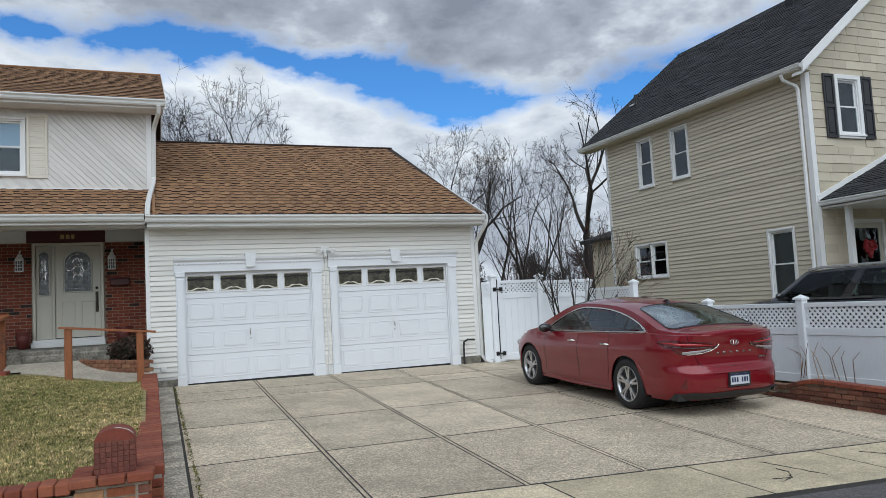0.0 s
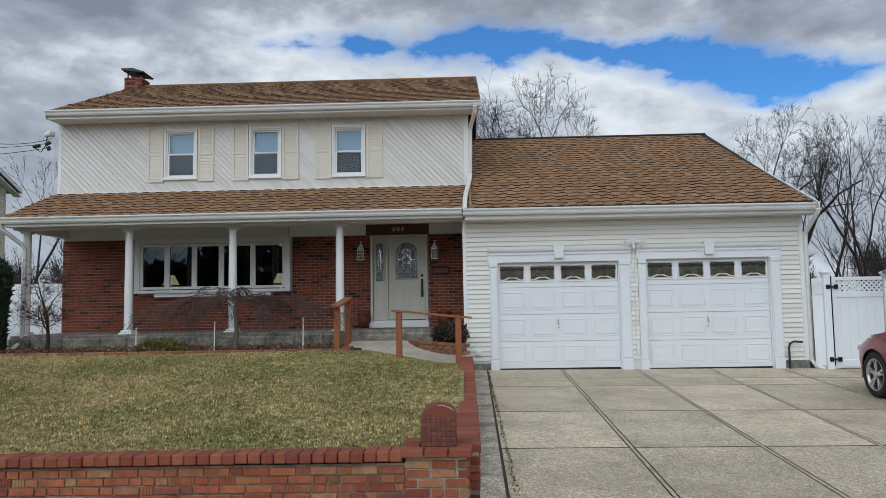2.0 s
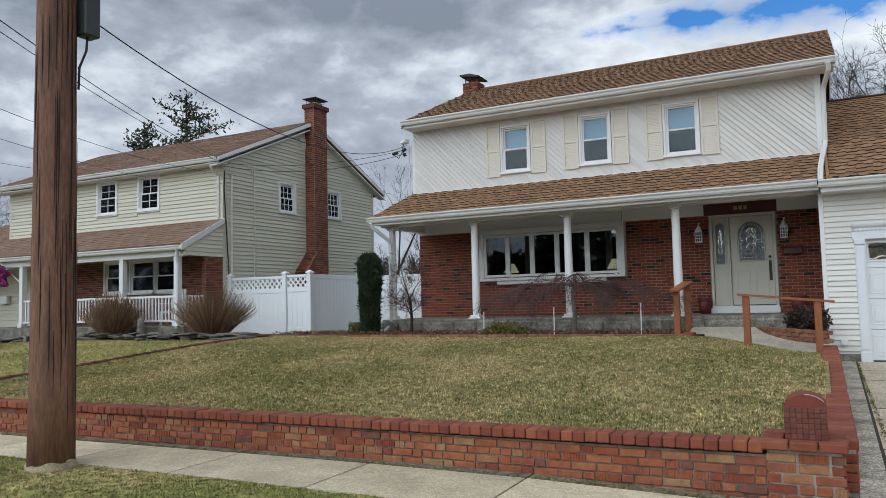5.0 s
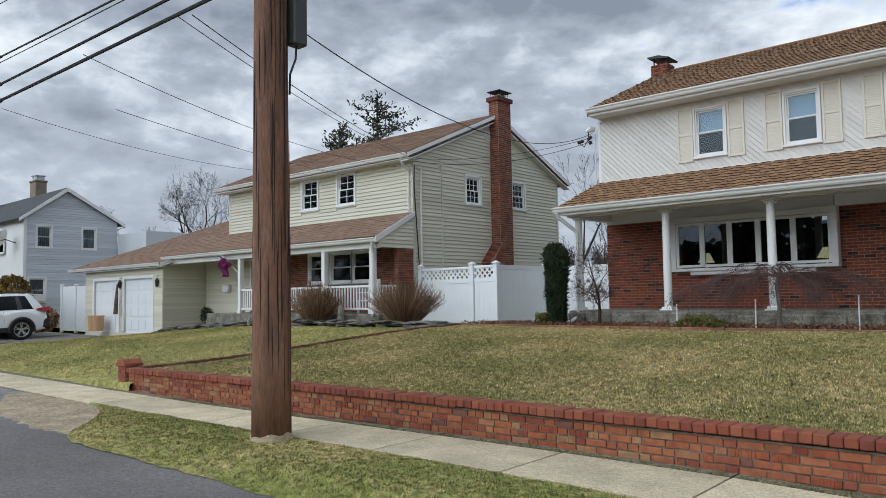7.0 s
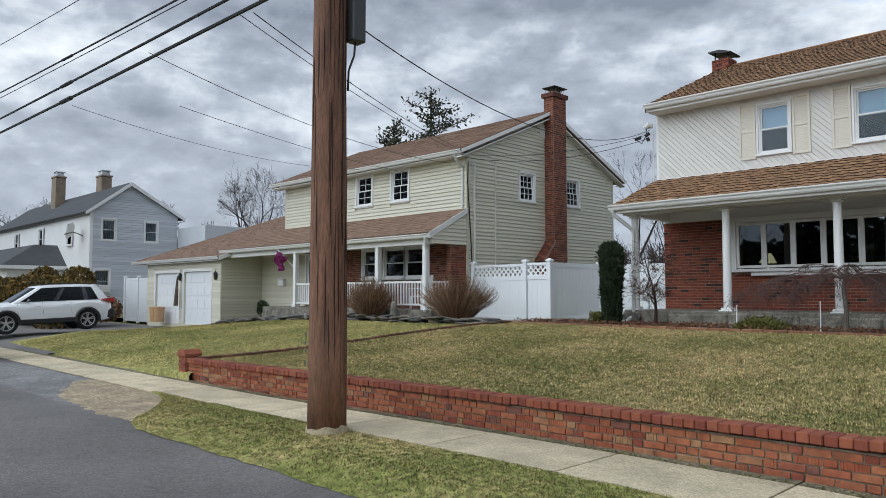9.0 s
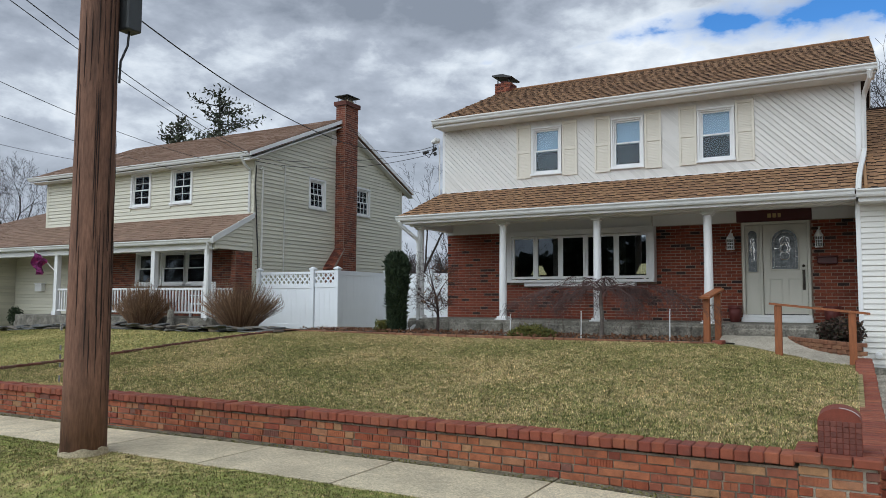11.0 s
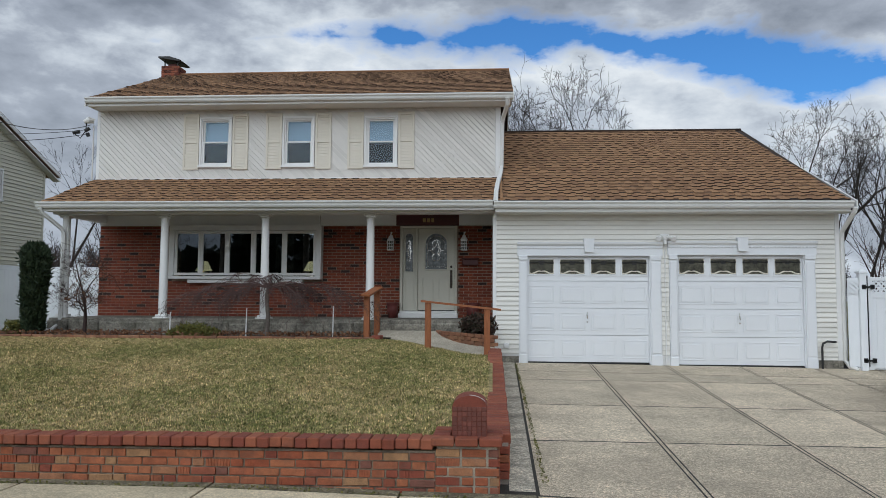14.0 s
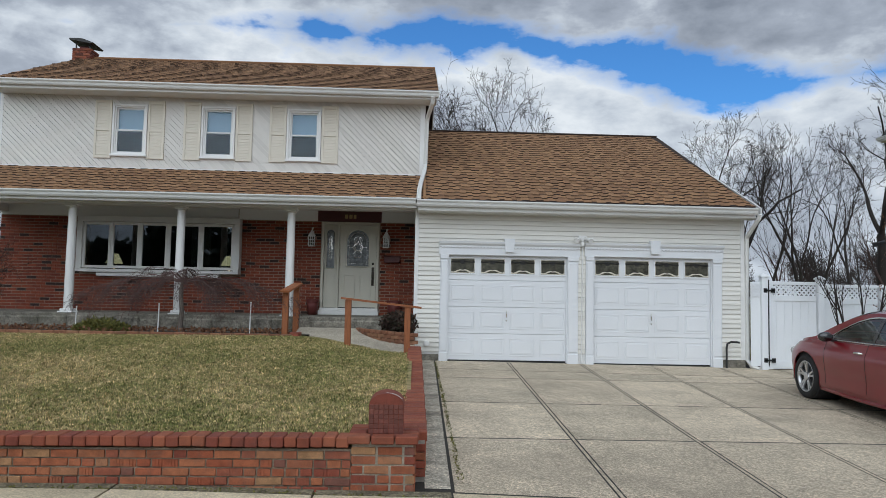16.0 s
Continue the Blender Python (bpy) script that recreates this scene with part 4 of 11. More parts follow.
# brick edging between the lawns, brick edging of the flower bed
edge = thing("lawn_edging", "single row of bricks between two lawns", "edging", at=(-12.4, -5, 0.2))
k = 0
for k in range(36):
    y = -8.9 + 0.215 * k
    x = -12.5 + 0.09 * (y + 9)
    piece("brick", (0.1, 0.205, 0.09), BRICK_OLD, edge, pose(x, y, lawn_z(x, y) - 0.035, 0, rng.uniform(-3, 3), rng.uniform(-3, 3) - 4), 0.008)
bed = sheet("flower_bed", steps(-12.0, -2.2, 40), steps(-1.15, 0.4, 8), lambda x, y: 0.50 + 0.03 * noise.noise((x * 3, y * 3, 0)), SOIL, "dark mulched bed along the porch", "flower bed")
bed_edge = thing("bed_edging", "two courses of low brick edging round the bed", "edging", at=(-7, -1.2, 0.45))
for r in range(2):
    x = -12.0 - 0.1 * r
    while x < -2.3:
        piece("brick", (0.205, 0.1, 0.062), PLANTER_BRICK, bed_edge, pose(x, -1.27 + rng.uniform(-0.012, 0.012), 0.405 + 0.064 * r, rng.uniform(-1, 1), rng.uniform(-1, 1), rng.uniform(-2, 2)), 0.007)
        x += 0.215
end_post = thing("wall_end_pillar", "small brick pillar at the far end of the wall", "pillar", at=(-12.7, -8.9, -0.3))
part("mortar_core", box(-12.83, -12.58, -9.06, -8.8, -0.45, 0.1), MORTAR, end_post)
for o, d, ln in (((-12.84, WALL_Y - 0.01, -0.4), (1, 0, 0), 0.27), ((-12.58, WALL_Y - 0.01, -0.4), (0, 1, 0), 0.27)):
    brickwork(end_post, frame_of(o, d, (0, 0, 1)), ln, 0.5, 0.21, 0.072, BRICK_CAP, near=lambda x, z: True, depth=0.025, seed=33)
bm = bmesh.new()
prism(bm, [(-12.86, 0.1), (-12.55, 0.1), (-12.55, 0.14), (-12.63, 0.21), (-12.78, 0.21), (-12.86, 0.14)], "y", -9.1, -8.78)
part("rounded_cap", bm, BRICK_CAP, end_post)

# ---- building parts shared by the houses ----


def put(name, bm, material, parent, m, label="", smooth=False):
    ob = part(name, bm, material, None, label, smooth)
    ob.matrix_basis = m
    return adopt(ob, parent)


def holed(length, height, thick, holes, x0=0.0, z0=0.0):
    """A wall from x0 to length and z0 to height, its face at y 0, with openings through it."""
    xs = sorted({x0, length, *(v for h in holes for v in h[:2])})
    bm = bmesh.new()
    for a, b in zip(xs, xs[1:]):
        gaps = sorted((h[2], h[3]) for h in holes if h[0] <= a + 1e-6 and h[1] >= b - 1e-6)
        z = z0
        for g0, g1 in gaps:
            if g0 > z + 1e-4:
                bx(bm, a, b, 0, thick, z, g0)
            z = max(z, g1)
        if z < height - 1e-4:
            bx(bm, a, b, 0, thick, z, height)
    bmesh.ops.remove_doubles(bm, verts=bm.verts, dist=1e-5)
    return bm


def sash_window(parent, m, w, h, casing=0.085, material=None, blind=0.5, grid=(0, 0), depth=0.10, curtain=False, glassy=None):
    """A double-hung window in an opening w x h whose low left corner is at m: casing, two sashes, panes, sill, blind."""
    mt, gl = material or WHITE, glassy or GLASS
    c = casing
    bm = boxes((-c, w + c, -0.035, 0.02, h, h + c), (-c, 0, -0.035, 0.02, 0, h), (w, w + c, -0.035, 0.02, 0, h), bevel=0.006)
    win = put("window", bm, mt, parent, m)
    put("sill", boxes((-c - 0.02, w + c + 0.02, -0.06, 0.03, -0.05, 0.0), (-c, w + c, -0.035, 0.02, min(-c, -0.06), -0.05), bevel=0.004), mt, win, m)
    put("jamb", boxes((0, 0.03, 0.0, depth, 0, h), (w - 0.03, w, 0.0, depth, 0, h), (0.03, w - 0.03, 0, depth, h - 0.03, h), (0.03, w - 0.03, 0, depth, 0, 0.03)), mt, win, m)
    s = 0.036
    mid = h * 0.5
    for name, z0, z1, y0 in (("upper_sash", mid - 0.02, h - 0.03, 0.05), ("lower_sash", 0.03, mid + 0.02, 0.015)):
        rows = [(0.03, 0.03 + s, y0, y0 + 0.03, z0, z1), (w - 0.03 - s, w - 0.03, y0, y0 + 0.03, z0, z1), (0.03 + s, w - 0.03 - s, y0, y0 + 0.03, z1 - s, z1), (0.03 + s, w - 0.03 - s, y0, y0 + 0.03, z0, z0 + s)]
        gx, gz = grid
        for i in range(1, gx):
            xx = 0.03 + s + (w - 0.06 - 2 * s) * i / gx
            rows.append((xx - 0.008, xx + 0.008, y0 + 0.005, y0 + 0.02, z0 + s, z1 - s))
        for i in range(1, gz):
            zz = z0 + s + (z1 - z0 - 2 * s) * i / gz
            rows.append((0.03 + s, w - 0.03 - s, y0 + 0.005, y0 + 0.02, zz - 0.008, zz + 0.008))
        sash = put(name, boxes(*rows, bevel=0.003), mt, win, m)
        pane = put("pane", box(0.03 + s - 0.004, w - 0.03 - s + 0.004, y0 + 0.012, y0 + 0.016, z0 + s - 0.004, z1 - s + 0.004), gl, sash, m)
        pane.visible_shadow = False
    if blind:
        put("blind", box(0.035, w - 0.035, depth + 0.02, depth + 0.03, h * (1 - blind), h - 0.02), BLIND, win, m)
    if curtain:
        put("curtain", folds(0.0, w, depth + 0.06, 0.0, h), CURTAIN, win, m)
    return win


def folds(x0, x1, y, z0, z1, n=24, amp=0.025):
    bm = bmesh.new()
    cols = []
    for i in range(n + 1):
        x = x0 + (x1 - x0) * i / n
        yy = y + amp * math.sin(i * 1.9) + amp * 0.5 * math.sin(i * 0.7)
        cols.append((bm.verts.new((x, yy, z0)), bm.verts.new((x, yy * 0.5 + y * 0.5, z1))))
    for a, b in zip(cols, cols[1:]):
        bm.faces.new((a[0], b[0], b[1], a[1]))
    bmesh.ops.solidify(bm, geom=bm.faces[:], thickness=0.004)
    return bm


def shutter(parent, m, w, h, material, panelled=False):
    """A shutter: stiles and rails with slanted slats, or with raised panels."""
    s = 0.05
    ob = put("shutter", boxes((0, s, -0.03, 0, 0, h), (w - s, w, -0.03, 0, 0, h), (s, w - s, -0.03, 0, h - 0.07, h), (s, w - s, -0.03, 0, 0, 0.07), (s, w - s, -0.03, 0, h * 0.47, h * 0.47 + 0.08), (s, w - s, -0.008, 0, 0.07, h - 0.07), bevel=0.004), material, parent, m)
    if panelled:
        for a, b in ((0.11, h * 0.47 - 0.04), (h * 0.47 + 0.12, h - 0.11)):
            put("panel", box(s + 0.03, w - s - 0.03, -0.024, -0.006, a, b, 0.012), material, ob, m)
        return ob
    for a, b in ((0.07, h * 0.47), (h * 0.47 + 0.08, h - 0.07)):
        z = a + 0.012
        while z < b - 0.02:
            put("slat", prism(bmesh.new(), [(-0.018, z - 0.004), (-0.011, z + 0.028), (-0.006, z + 0.028), (-0.006, z - 0.004)], "x", s, w - s), material, ob, m)
            z += 0.036
    return ob


def gutter(parent, a, b, material=None, size=0.12, out=(0, -1)):
    """An ogee gutter from a to b: its back against the fascia, its lip on the side of out."""
    a, b = Vector(a), Vector(b)
    s = size
    prof = [(0, 0), (s * 0.55, 0), (s * 0.72, s * 0.25), (s * 0.78, s * 0.55), (s, s * 0.8), (s, s), (s * 0.94, s), (s * 0.92, s * 0.84), (s * 0.70, s * 0.58), (s * 0.64, s * 0.28), (s * 0.5, s * 0.06), (0.006, s * 0.06), (0.006, s), (0, s)]
    o = Vector((*out, 0))
    bm = bmesh.new()
    ends = [[bm.verts.new(p + o * u + Vector((0, 0, v))) for u, v in prof] for p in (a, b)]
    n = len(prof)
    for k in range(n):
        bm.faces.new((ends[0][k], ends[0][(k + 1) % n], ends[1][(k + 1) % n], ends[1][k]))
    bm.faces.new(ends[0][::-1])
    bm.faces.new(ends[1])
    bmesh.ops.recalc_face_normals(bm, faces=bm.faces)
    return part("gutter", bm, material or WHITE_METAL, parent)


def downspout(parent, pts, r=0.045, material=None):
    bm = bmesh.new()
    tube(bm, pts, r, 6)
    return part("downspout", bm, material or WHITE_METAL, parent)


# ---- the house: two storeys with a porch, and a two-door garage ----
house = thing("house", "two-storey pale-sided brick house with porch and double garage", "house", at=(-3, 4, 0))
# inner walls painted almost black, the room's shade put into their colour
UNLIT_ROOM = mat("plain_inner_wall", (0.045, 0.043, 0.04), 0.9, 0.08, 1, 0.0)

# garage walls
G_OPEN = [(0.68, 3.15, -0.1, 2.17), (3.66, 6.15, -0.1, 2.19)]
wall_g = part("garage_wall", holed(6.8, 3.12, 0.15, G_OPEN, 0.03, -0.2), WHITE, house)
part("side_wall", box(6.65, 6.8, 0.15, 10.5, -0.2, 3.12), SIDING_WHITE, house)
part("side_wall", box(0.03, 0.18, 0.15, 2.0, -0.2, 3.12), SIDING_WHITE, house)
part("back_wall", box(0.18, 6.65, 10.35, 10.5, -0.2, 3.12), SIDING_WHITE, house)
part("gable_wall", prism(bmesh.new(), [(0.15, 3.12), (10.4, 3.12), (6.26, 5.9), (5.4, 5.7)], "x", 6.65, 6.8), SIDING_WHITE, house)
part("foundation", box(0.04, 0.66, -0.03, 0.0, -0.2, 0.12), STONE, house)
part("foundation", box(6.2, 6.82, -0.035, 0.0, -0.25, 0.1), STONE, house)
clapboards(wall_g, frame_of((0.03, -0.002, 0.17), (1, 0, 0), (0, 0, 1)), 6.77, 2.88, SIDING_WHITE, 0.096, holes=[(0.5, 3.33, -1, 2.08), (3.48, 6.31, -1, 2.10)], thick=0.024)
# a short run of boards right of the doors reaches lower
clapboards(wall_g, frame_of((0.03, -0.002, 0.058), (1, 0, 0), (0, 0, 1)), 6.77, 0.112, SIDING_WHITE, 0.096, holes=[(0, 6.31, -1, 1)], thick=0.024)
part("corner_board", box(0.0, 0.075, -0.03, 0.06, 0.15, 3.05, 0.004), WHITE, wall_g)
part("corner_board", box(6.735, 6.82, -0.03, 0.06, 0.06, 3.05, 0.004), WHITE, wall_g)


def garage_door(x0, x1, z0, z1):
    """A sectional door: four sections, sixteen panels, four glazed lights in the top section."""
    d = put("garage_door", box(x0 - 0.04, x1 + 0.04, 0.075, 0.10, z0, z1 + 0.04), GARAGE_WHITE, house, Matrix(), "white raised-panel sectional garage door")
    hgt = (z1 - z0) / 4
    wid = (x1 - x0) / 4
    for r in range(4):
        a = z0 + hgt * r
        sec = part("section", box(x0 - 0.03, x1 + 0.03, 0.052, 0.075, a + 0.004, a + hgt - 0.004, 0.004), GARAGE_WHITE, d)
        for c in range(4):
            xa, xb = x0 + wid * c + 0.055, x0 + wid * (c + 1) - 0.055
            if r < 3:
                za, zb = a + 0.095, a + hgt - 0.095
                bm = boxes((xa, xb, 0.045, 0.053, za, za + 0.016), (xa, xb, 0.045, 0.053, zb - 0.016, zb), (xa, xa + 0.016, 0.045, 0.053, za + 0.016, zb - 0.016), (xb - 0.016, xb, 0.045, 0.053, za + 0.016, zb - 0.016), bevel=0.003)
                bx(bm, xa + 0.045, xb - 0.045, 0.043, 0.053, za + 0.045, zb - 0.045, 0.009)
                part("panel", bm, GARAGE_WHITE, sec)
            else:
                za, zb = a + 0.14, a + hgt - 0.10
                bm = boxes((xa - 0.02, xb + 0.02, 0.036, 0.053, za - 0.03, za), (xa - 0.02, xb + 0.02, 0.036, 0.053, zb, zb + 0.03), (xa - 0.02, xa + 0.008, 0.036, 0.053, za, zb), (xb - 0.008, xb + 0.02, 0.036, 0.053, za, zb), bevel=0.004)
                part("light_frame", bm, GARAGE_WHITE, sec)
                part("light_glass", box(xa + 0.008, xb - 0.008, 0.044, 0.05, za, zb), GOLD_GLASS, sec, "dark leaded glass light")
                part("leading", boxes((xa + 0.01, xb - 0.01, 0.040, 0.046, zb - 0.012, zb - 0.004), (xa + 0.01, xb - 0.01, 0.040, 0.046, za + 0.004, za + 0.012), (xa + 0.012, xa + 0.02, 0.04, 0.046, za, zb), (xb - 0.02, xb - 0.012, 0.04, 0.046, za, zb)), SHUTTER, sec)
                xm, zm, hw, hh = (xa + xb) / 2, zb - 0.075, (xb - xa) / 2 - 0.012, zb - za
                for sx in (-1, 1):
                    part("scroll", tube(bmesh.new(), [(xm + sx * hw * u, 0.043, za + 0.045 + 0.022 * math.sin(5.2 * u + 0.6) - 0.012 * u) for u in (0.0, 0.2, 0.4, 0.6, 0.8, 1.0)], [0.008, 0.012, 0.016, 0.014, 0.012, 0.014], 6), SHUTTER, sec, "pale wavy glass border")
                    part("scroll", tube(bmesh.new(), [(xm + sx * hw * u, 0.043, zm + 0.03 - 0.07 * u + 0.045 * u * u) for u in (0.1, 0.4, 0.7, 1.0)], [0.018, 0.014, 0.012, 0.02], 6), BLACK, sec)
                bm = bmesh.new()
                bmesh.ops.create_uvsphere(bm, u_segments=12, v_segments=6, radius=1.0, matrix=Matrix.LocRotScale((xm, 0.045, zm), None, (0.06, 0.006, 0.042)))
                part("medallion", bm, BLACK, sec)
    lx = x0 + (x1 - x0) * 0.495
    bm = bmesh.new()
    tube(bm, [(lx, 0.045, z0 + hgt * 1.85), (lx - 0.012, 0.005, z0 + hgt * 1.76), (lx, 0.01, z0 + hgt * 1.62)], 0.011, 6)
    bmesh.ops.create_uvsphere(bm, u_segments=8, v_segments=6, radius=0.018, matrix=Matrix.Translation((lx, 0.045, z0 + hgt * 1.5)))
    part("lock_handle", bm, CHROME, d, "small metal lock handle")
    part("bottom_seal", box(x0 - 0.02, x1 + 0.02, 0.045, 0.09, z0 - 0.02, z0 + 0.012), BLACK, d)
    return d


def door_trim(x0, x1, z0, z1, cl, cr, kx):
    """Fluted casing with a dentilled head, a crown and a keystone round a garage door."""
    t = part("door_casing", box(cl - 0.02, cr + 0.02, -0.052, 0.05, z1 - 0.032, z1 - 0.005), GARAGE_WHITE, house, "white moulded door casing")
    for a, b, inner in ((cl, x0, x0), (x1, cr, x1 - 0.02)):
        j = part("jamb", boxes((a, b, -0.05, 0.05, z0 - 0.02, z1 - 0.12), (a + 0.02, b - 0.02, -0.062, -0.05, z0 + 0.22, z1 - 0.16), bevel=0.005), GARAGE_WHITE, t)
        part("plinth", box(a - 0.005, b + 0.005, -0.068, -0.048, z0 - 0.02, z0 + 0.18, 0.005), GARAGE_WHITE, j)
        part("door_stop", box(inner, inner + 0.02, 0.0, 0.06, z0, z1), GARAGE_WHITE, j)
        part("capital", box(a - 0.006, b + 0.006, -0.072, 0.05, z1 - 0.12, z1 - 0.03, 0.006), GARAGE_WHITE, j)
    bm = bmesh.new()
    prism(bm, [(0.05, z1 - 0.03), (-0.055, z1 - 0.03), (-0.055, z1 + 0.11), (-0.07, z1 + 0.125), (-0.075, z1 + 0.16), (-0.115, z1 + 0.2), (-0.125, z1 + 0.24), (0.0, z1 + 0.25), (0.05, z1 + 0.2)], "x", cl - 0.03, cr + 0.03)
    part("head", bm, GARAGE_WHITE, t)
    x = cl + 0.02
    while x < cr - 0.03:
        part("dentil", box(x, x + 0.036, -0.078, -0.055, z1 + 0.112, z1 + 0.148), GARAGE_WHITE, t)
        x += 0.068
    bm = bmesh.new()
    prism(bm, [(kx - 0.085, z1 + 0.04), (kx + 0.085, z1 + 0.04), (kx + 0.105, z1 + 0.31), (kx - 0.105, z1 + 0.31)], "y", -0.128, 0.0)
    part("keystone", bm, GARAGE_WHITE, t)


garage_door(0.68, 3.15, 0.0, 2.17)
garage_door(3.66, 6.15, -0.03, 2.19)
door_trim(0.69, 3.14, -0.02, 2.17, 0.53, 3.355, 1.93)
door_trim(3.67, 6.14, -0.05, 2.19, 3.515, 6.335, 4.93)
part("garage_floor", box(0.18, 6.65, 0.0, 10.3, -0.3, -0.06), CONCRETE, house)


def sloped_roof(name, x0, x1, y0, z0, y1, z1, material, near=None, x0t=None, x1t=None, seed=3, thick=0.14, tab=0.17, course=0.25, backing=None, flip=False):
    """A roof plane from the eave (y0, z0) up to (y1, z1): a deck and courses of shingles."""
    x0t, x1t = x0 if x0t is None else x0t, x1 if x1t is None else x1t
    bm = bmesh.new()
    q = [(x0, y0, z0), (x1, y0, z0), (x1t, y1, z1), (x0t, y1, z1)]
    slab(bm, q if not flip else q[::-1], thick)
    bmesh.ops.recalc_face_normals(bm, faces=bm.faces)
    # under brown shingles the deck is painted shadow-dark, seen through the notches
    deck = part(name, bm, backing or (SHINGLE_SHADE if material == SHINGLE else material), house_now[0])
    run = math.hypot(y1 - y0, z1 - z0)
    if flip:
        m = frame_of((x1, y0, z0), (-1, 0, 0), (0, y1 - y0, z1 - z0))
    else:
        m = frame_of((x0, y0, z0), (1, 0, 0), (0, y1 - y0, z1 - z0))
    cut = lambda z: ((x0t - x0) * z / run, (x1 - x0) - (x1 - x1t) * z / run)
    shingles(deck, m, x1 - x0, run, material, tab, course, near, seed, cut)
    return deck


house_now = [house]
sloped_roof("garage_roof", 0.2, 6.88, -0.42, 3.20, 6.26, 6.10, SHINGLE, near=lambda x, z: x < 7 and z < 2.0, x1t=7.09, seed=41)
sloped_roof("garage_roof_back", 0.2, 7.0, 12.6, 3.3, 6.26, 6.10, SHINGLE, seed=42, flip=True)
part("ridge_cap", tube(bmesh.new(), [(0.2, 6.26, 6.11), (7.06, 6.26, 6.11)], 0.045, 6), SHINGLE_SHADE, house)
part("fascia", box(0.05, 6.86, -0.44, -0.40, 2.98, 3.17, 0.004), WHITE_METAL, house)
part("soffit", boxes((0.05, 6.98, -0.40, 0.0, 2.98, 3.0)), WHITE_METAL, house)
part("rake_board", prism(bmesh.new(), [(-0.42, 3.02), (-0.42, 3.19), (6.26, 6.09), (6.26, 5.92)], "x", 6.98, 7.01), WHITE_METAL, house)
gutter(house, (0.02, -0.44, 3.06), (6.88, -0.44, 3.04), size=0.13)
downspout(house, [(6.92, -0.5, 3.05), (6.92, -0.47, 2.97), (6.85, -0.08, 2.62), (6.855, -0.05, 2.5), (6.86, -0.04, 0.1), (6.9, -0.16, -0.02), (7.0, -0.3, -0.06)])

# ground floor: brick front
B_X0 = -9.4
DOOR = (-2.14, -0.82, 0.83, 2.95)
BAY = (-7.5, -4.07, 1.76, 2.83)
front = part("brick_front", holed(0.03, 3.25, 0.25, [DOOR, BAY], B_X0, 0.3), MORTAR_DARK, house)
front.location.y = 2.03
front.matrix_parent_inverse = house.matrix_basis.inverted()
part("side_wall", box(B_X0, B_X0 + 0.25, 2.28, 9.6, 0.3, 3.25), BRICK_RED, house)
part("back_wall", box(B_X0 + 0.25, 0.03, 9.4, 9.6, 0.3, 5.8), SIDING_WHITE, house)
part("inner_wall", box(-0.1, 0.02, 2.28, 9.4, 0.3, 5.8), UNLIT_ROOM, house)
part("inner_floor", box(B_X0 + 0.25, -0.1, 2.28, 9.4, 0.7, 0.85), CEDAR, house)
part("inner_ceiling", box(B_X0 + 0.25, -0.1, 2.05, 9.4, 3.25, 3.4), UNLIT_ROOM, house)
part("inner_partition", box(B_X0 + 0.25, -0.1, 5.6, 5.7, 0.85, 3.25), UNLIT_ROOM, house)
part("attic_floor", box(B_X0 + 0.25, -0.1, 2.0, 9.4, 5.75, 5.85), UNLIT_ROOM, house)
part("inner_partition", box(B_X0 + 0.25, -0.1, 4.6, 4.7, 3.4, 5.75), UNLIT_ROOM, house)
mb = frame_of((B_X0, 2.03, 0.83), (1, 0, 0), (0, 0, 1))
off = -B_X0
brickwork(front, mb, 9.42, 2.13, 0.213, 0.0685, BRICK_RED, near=lambda x, z: 5.5 < x, holes=[(DOOR[0] + off - 0.02, DOOR[1] + off + 0.02, -1, 3), (BAY[0] + off - 0.1, BAY[1] + off + 0.1, 0.83, 3)], depth=0.010, joint=0.013, seed=51)
for a, b in ((B_X0, -4.06), (-4.04, -2.24), (-0.78, 0.03)):
    part("frieze", box(a, b, 1.985, 2.03, 2.96, 3.24, 0.004), WHITE, front)
head = part("door_header", box(-2.24, -0.78, 1.95, 2.03, 2.96, 3.24, 0.006), MAROON, front, "maroon panel over the front door")
for i, (a, b) in enumerate(((-1.62, -1.55), (-1.52, -1.45), (-1.42, -1.36))):
    part("number_bar", box(a, b, 1.94, 1.952, 3.03, 3.12, 0.004), BRASS, head)

# porch: stone-faced slab, ceiling, beam, columns
part("porch_slab", box(-9.35, 0.02, 0.0, 2.03, 0.3, 0.82, 0.02), STONE, house)
rngp = random.Random(8)
x = -9.35
while x < -0.1:
    w = rngp.uniform(0.35, 0.8)
    z = 0.5
    part("facing_stone", box(x, min(x + w, 0.0) - 0.012, -0.035 - rngp.uniform(0, 0.03), 0.02, 0.40, 0.79 - rngp.uniform(0, 0.06), 0.03), STONE, house)
    x += w
part("porch_ceiling", box(-9.4, 0.02, -0.2, 2.0, 3.22, 3.26), WHITE, house)
part("porch_beam", box(-9.38, 0.02, 0.06, 0.26, 3.02, 3.24, 0.006), WHITE, house)
part("porch_beam", box(-9.4, -9.22, 0.26, 2.0, 3.02, 3.24, 0.006), WHITE, house)
part("fascia", box(-9.45, 0.02, -0.33, -0.29, 3.04, 3.22, 0.004), WHITE_METAL, house)
part("soffit", box(-9.42, 0.02, -0.29, 0.06, 3.06, 3.075), WHITE_METAL, house)
sloped_roof("porch_roof", -9.46, 0.16, -0.36, 3.21, 1.86, 4.06, SHINGLE, near=lambda x, z: x > 2.5, seed=43)
part("roof_return", prism(bmesh.new(), [(-0.3, 3.1), (1.86, 3.98), (1.86, 3.1)], "x", -9.44, -9.36), WHITE_METAL, house)
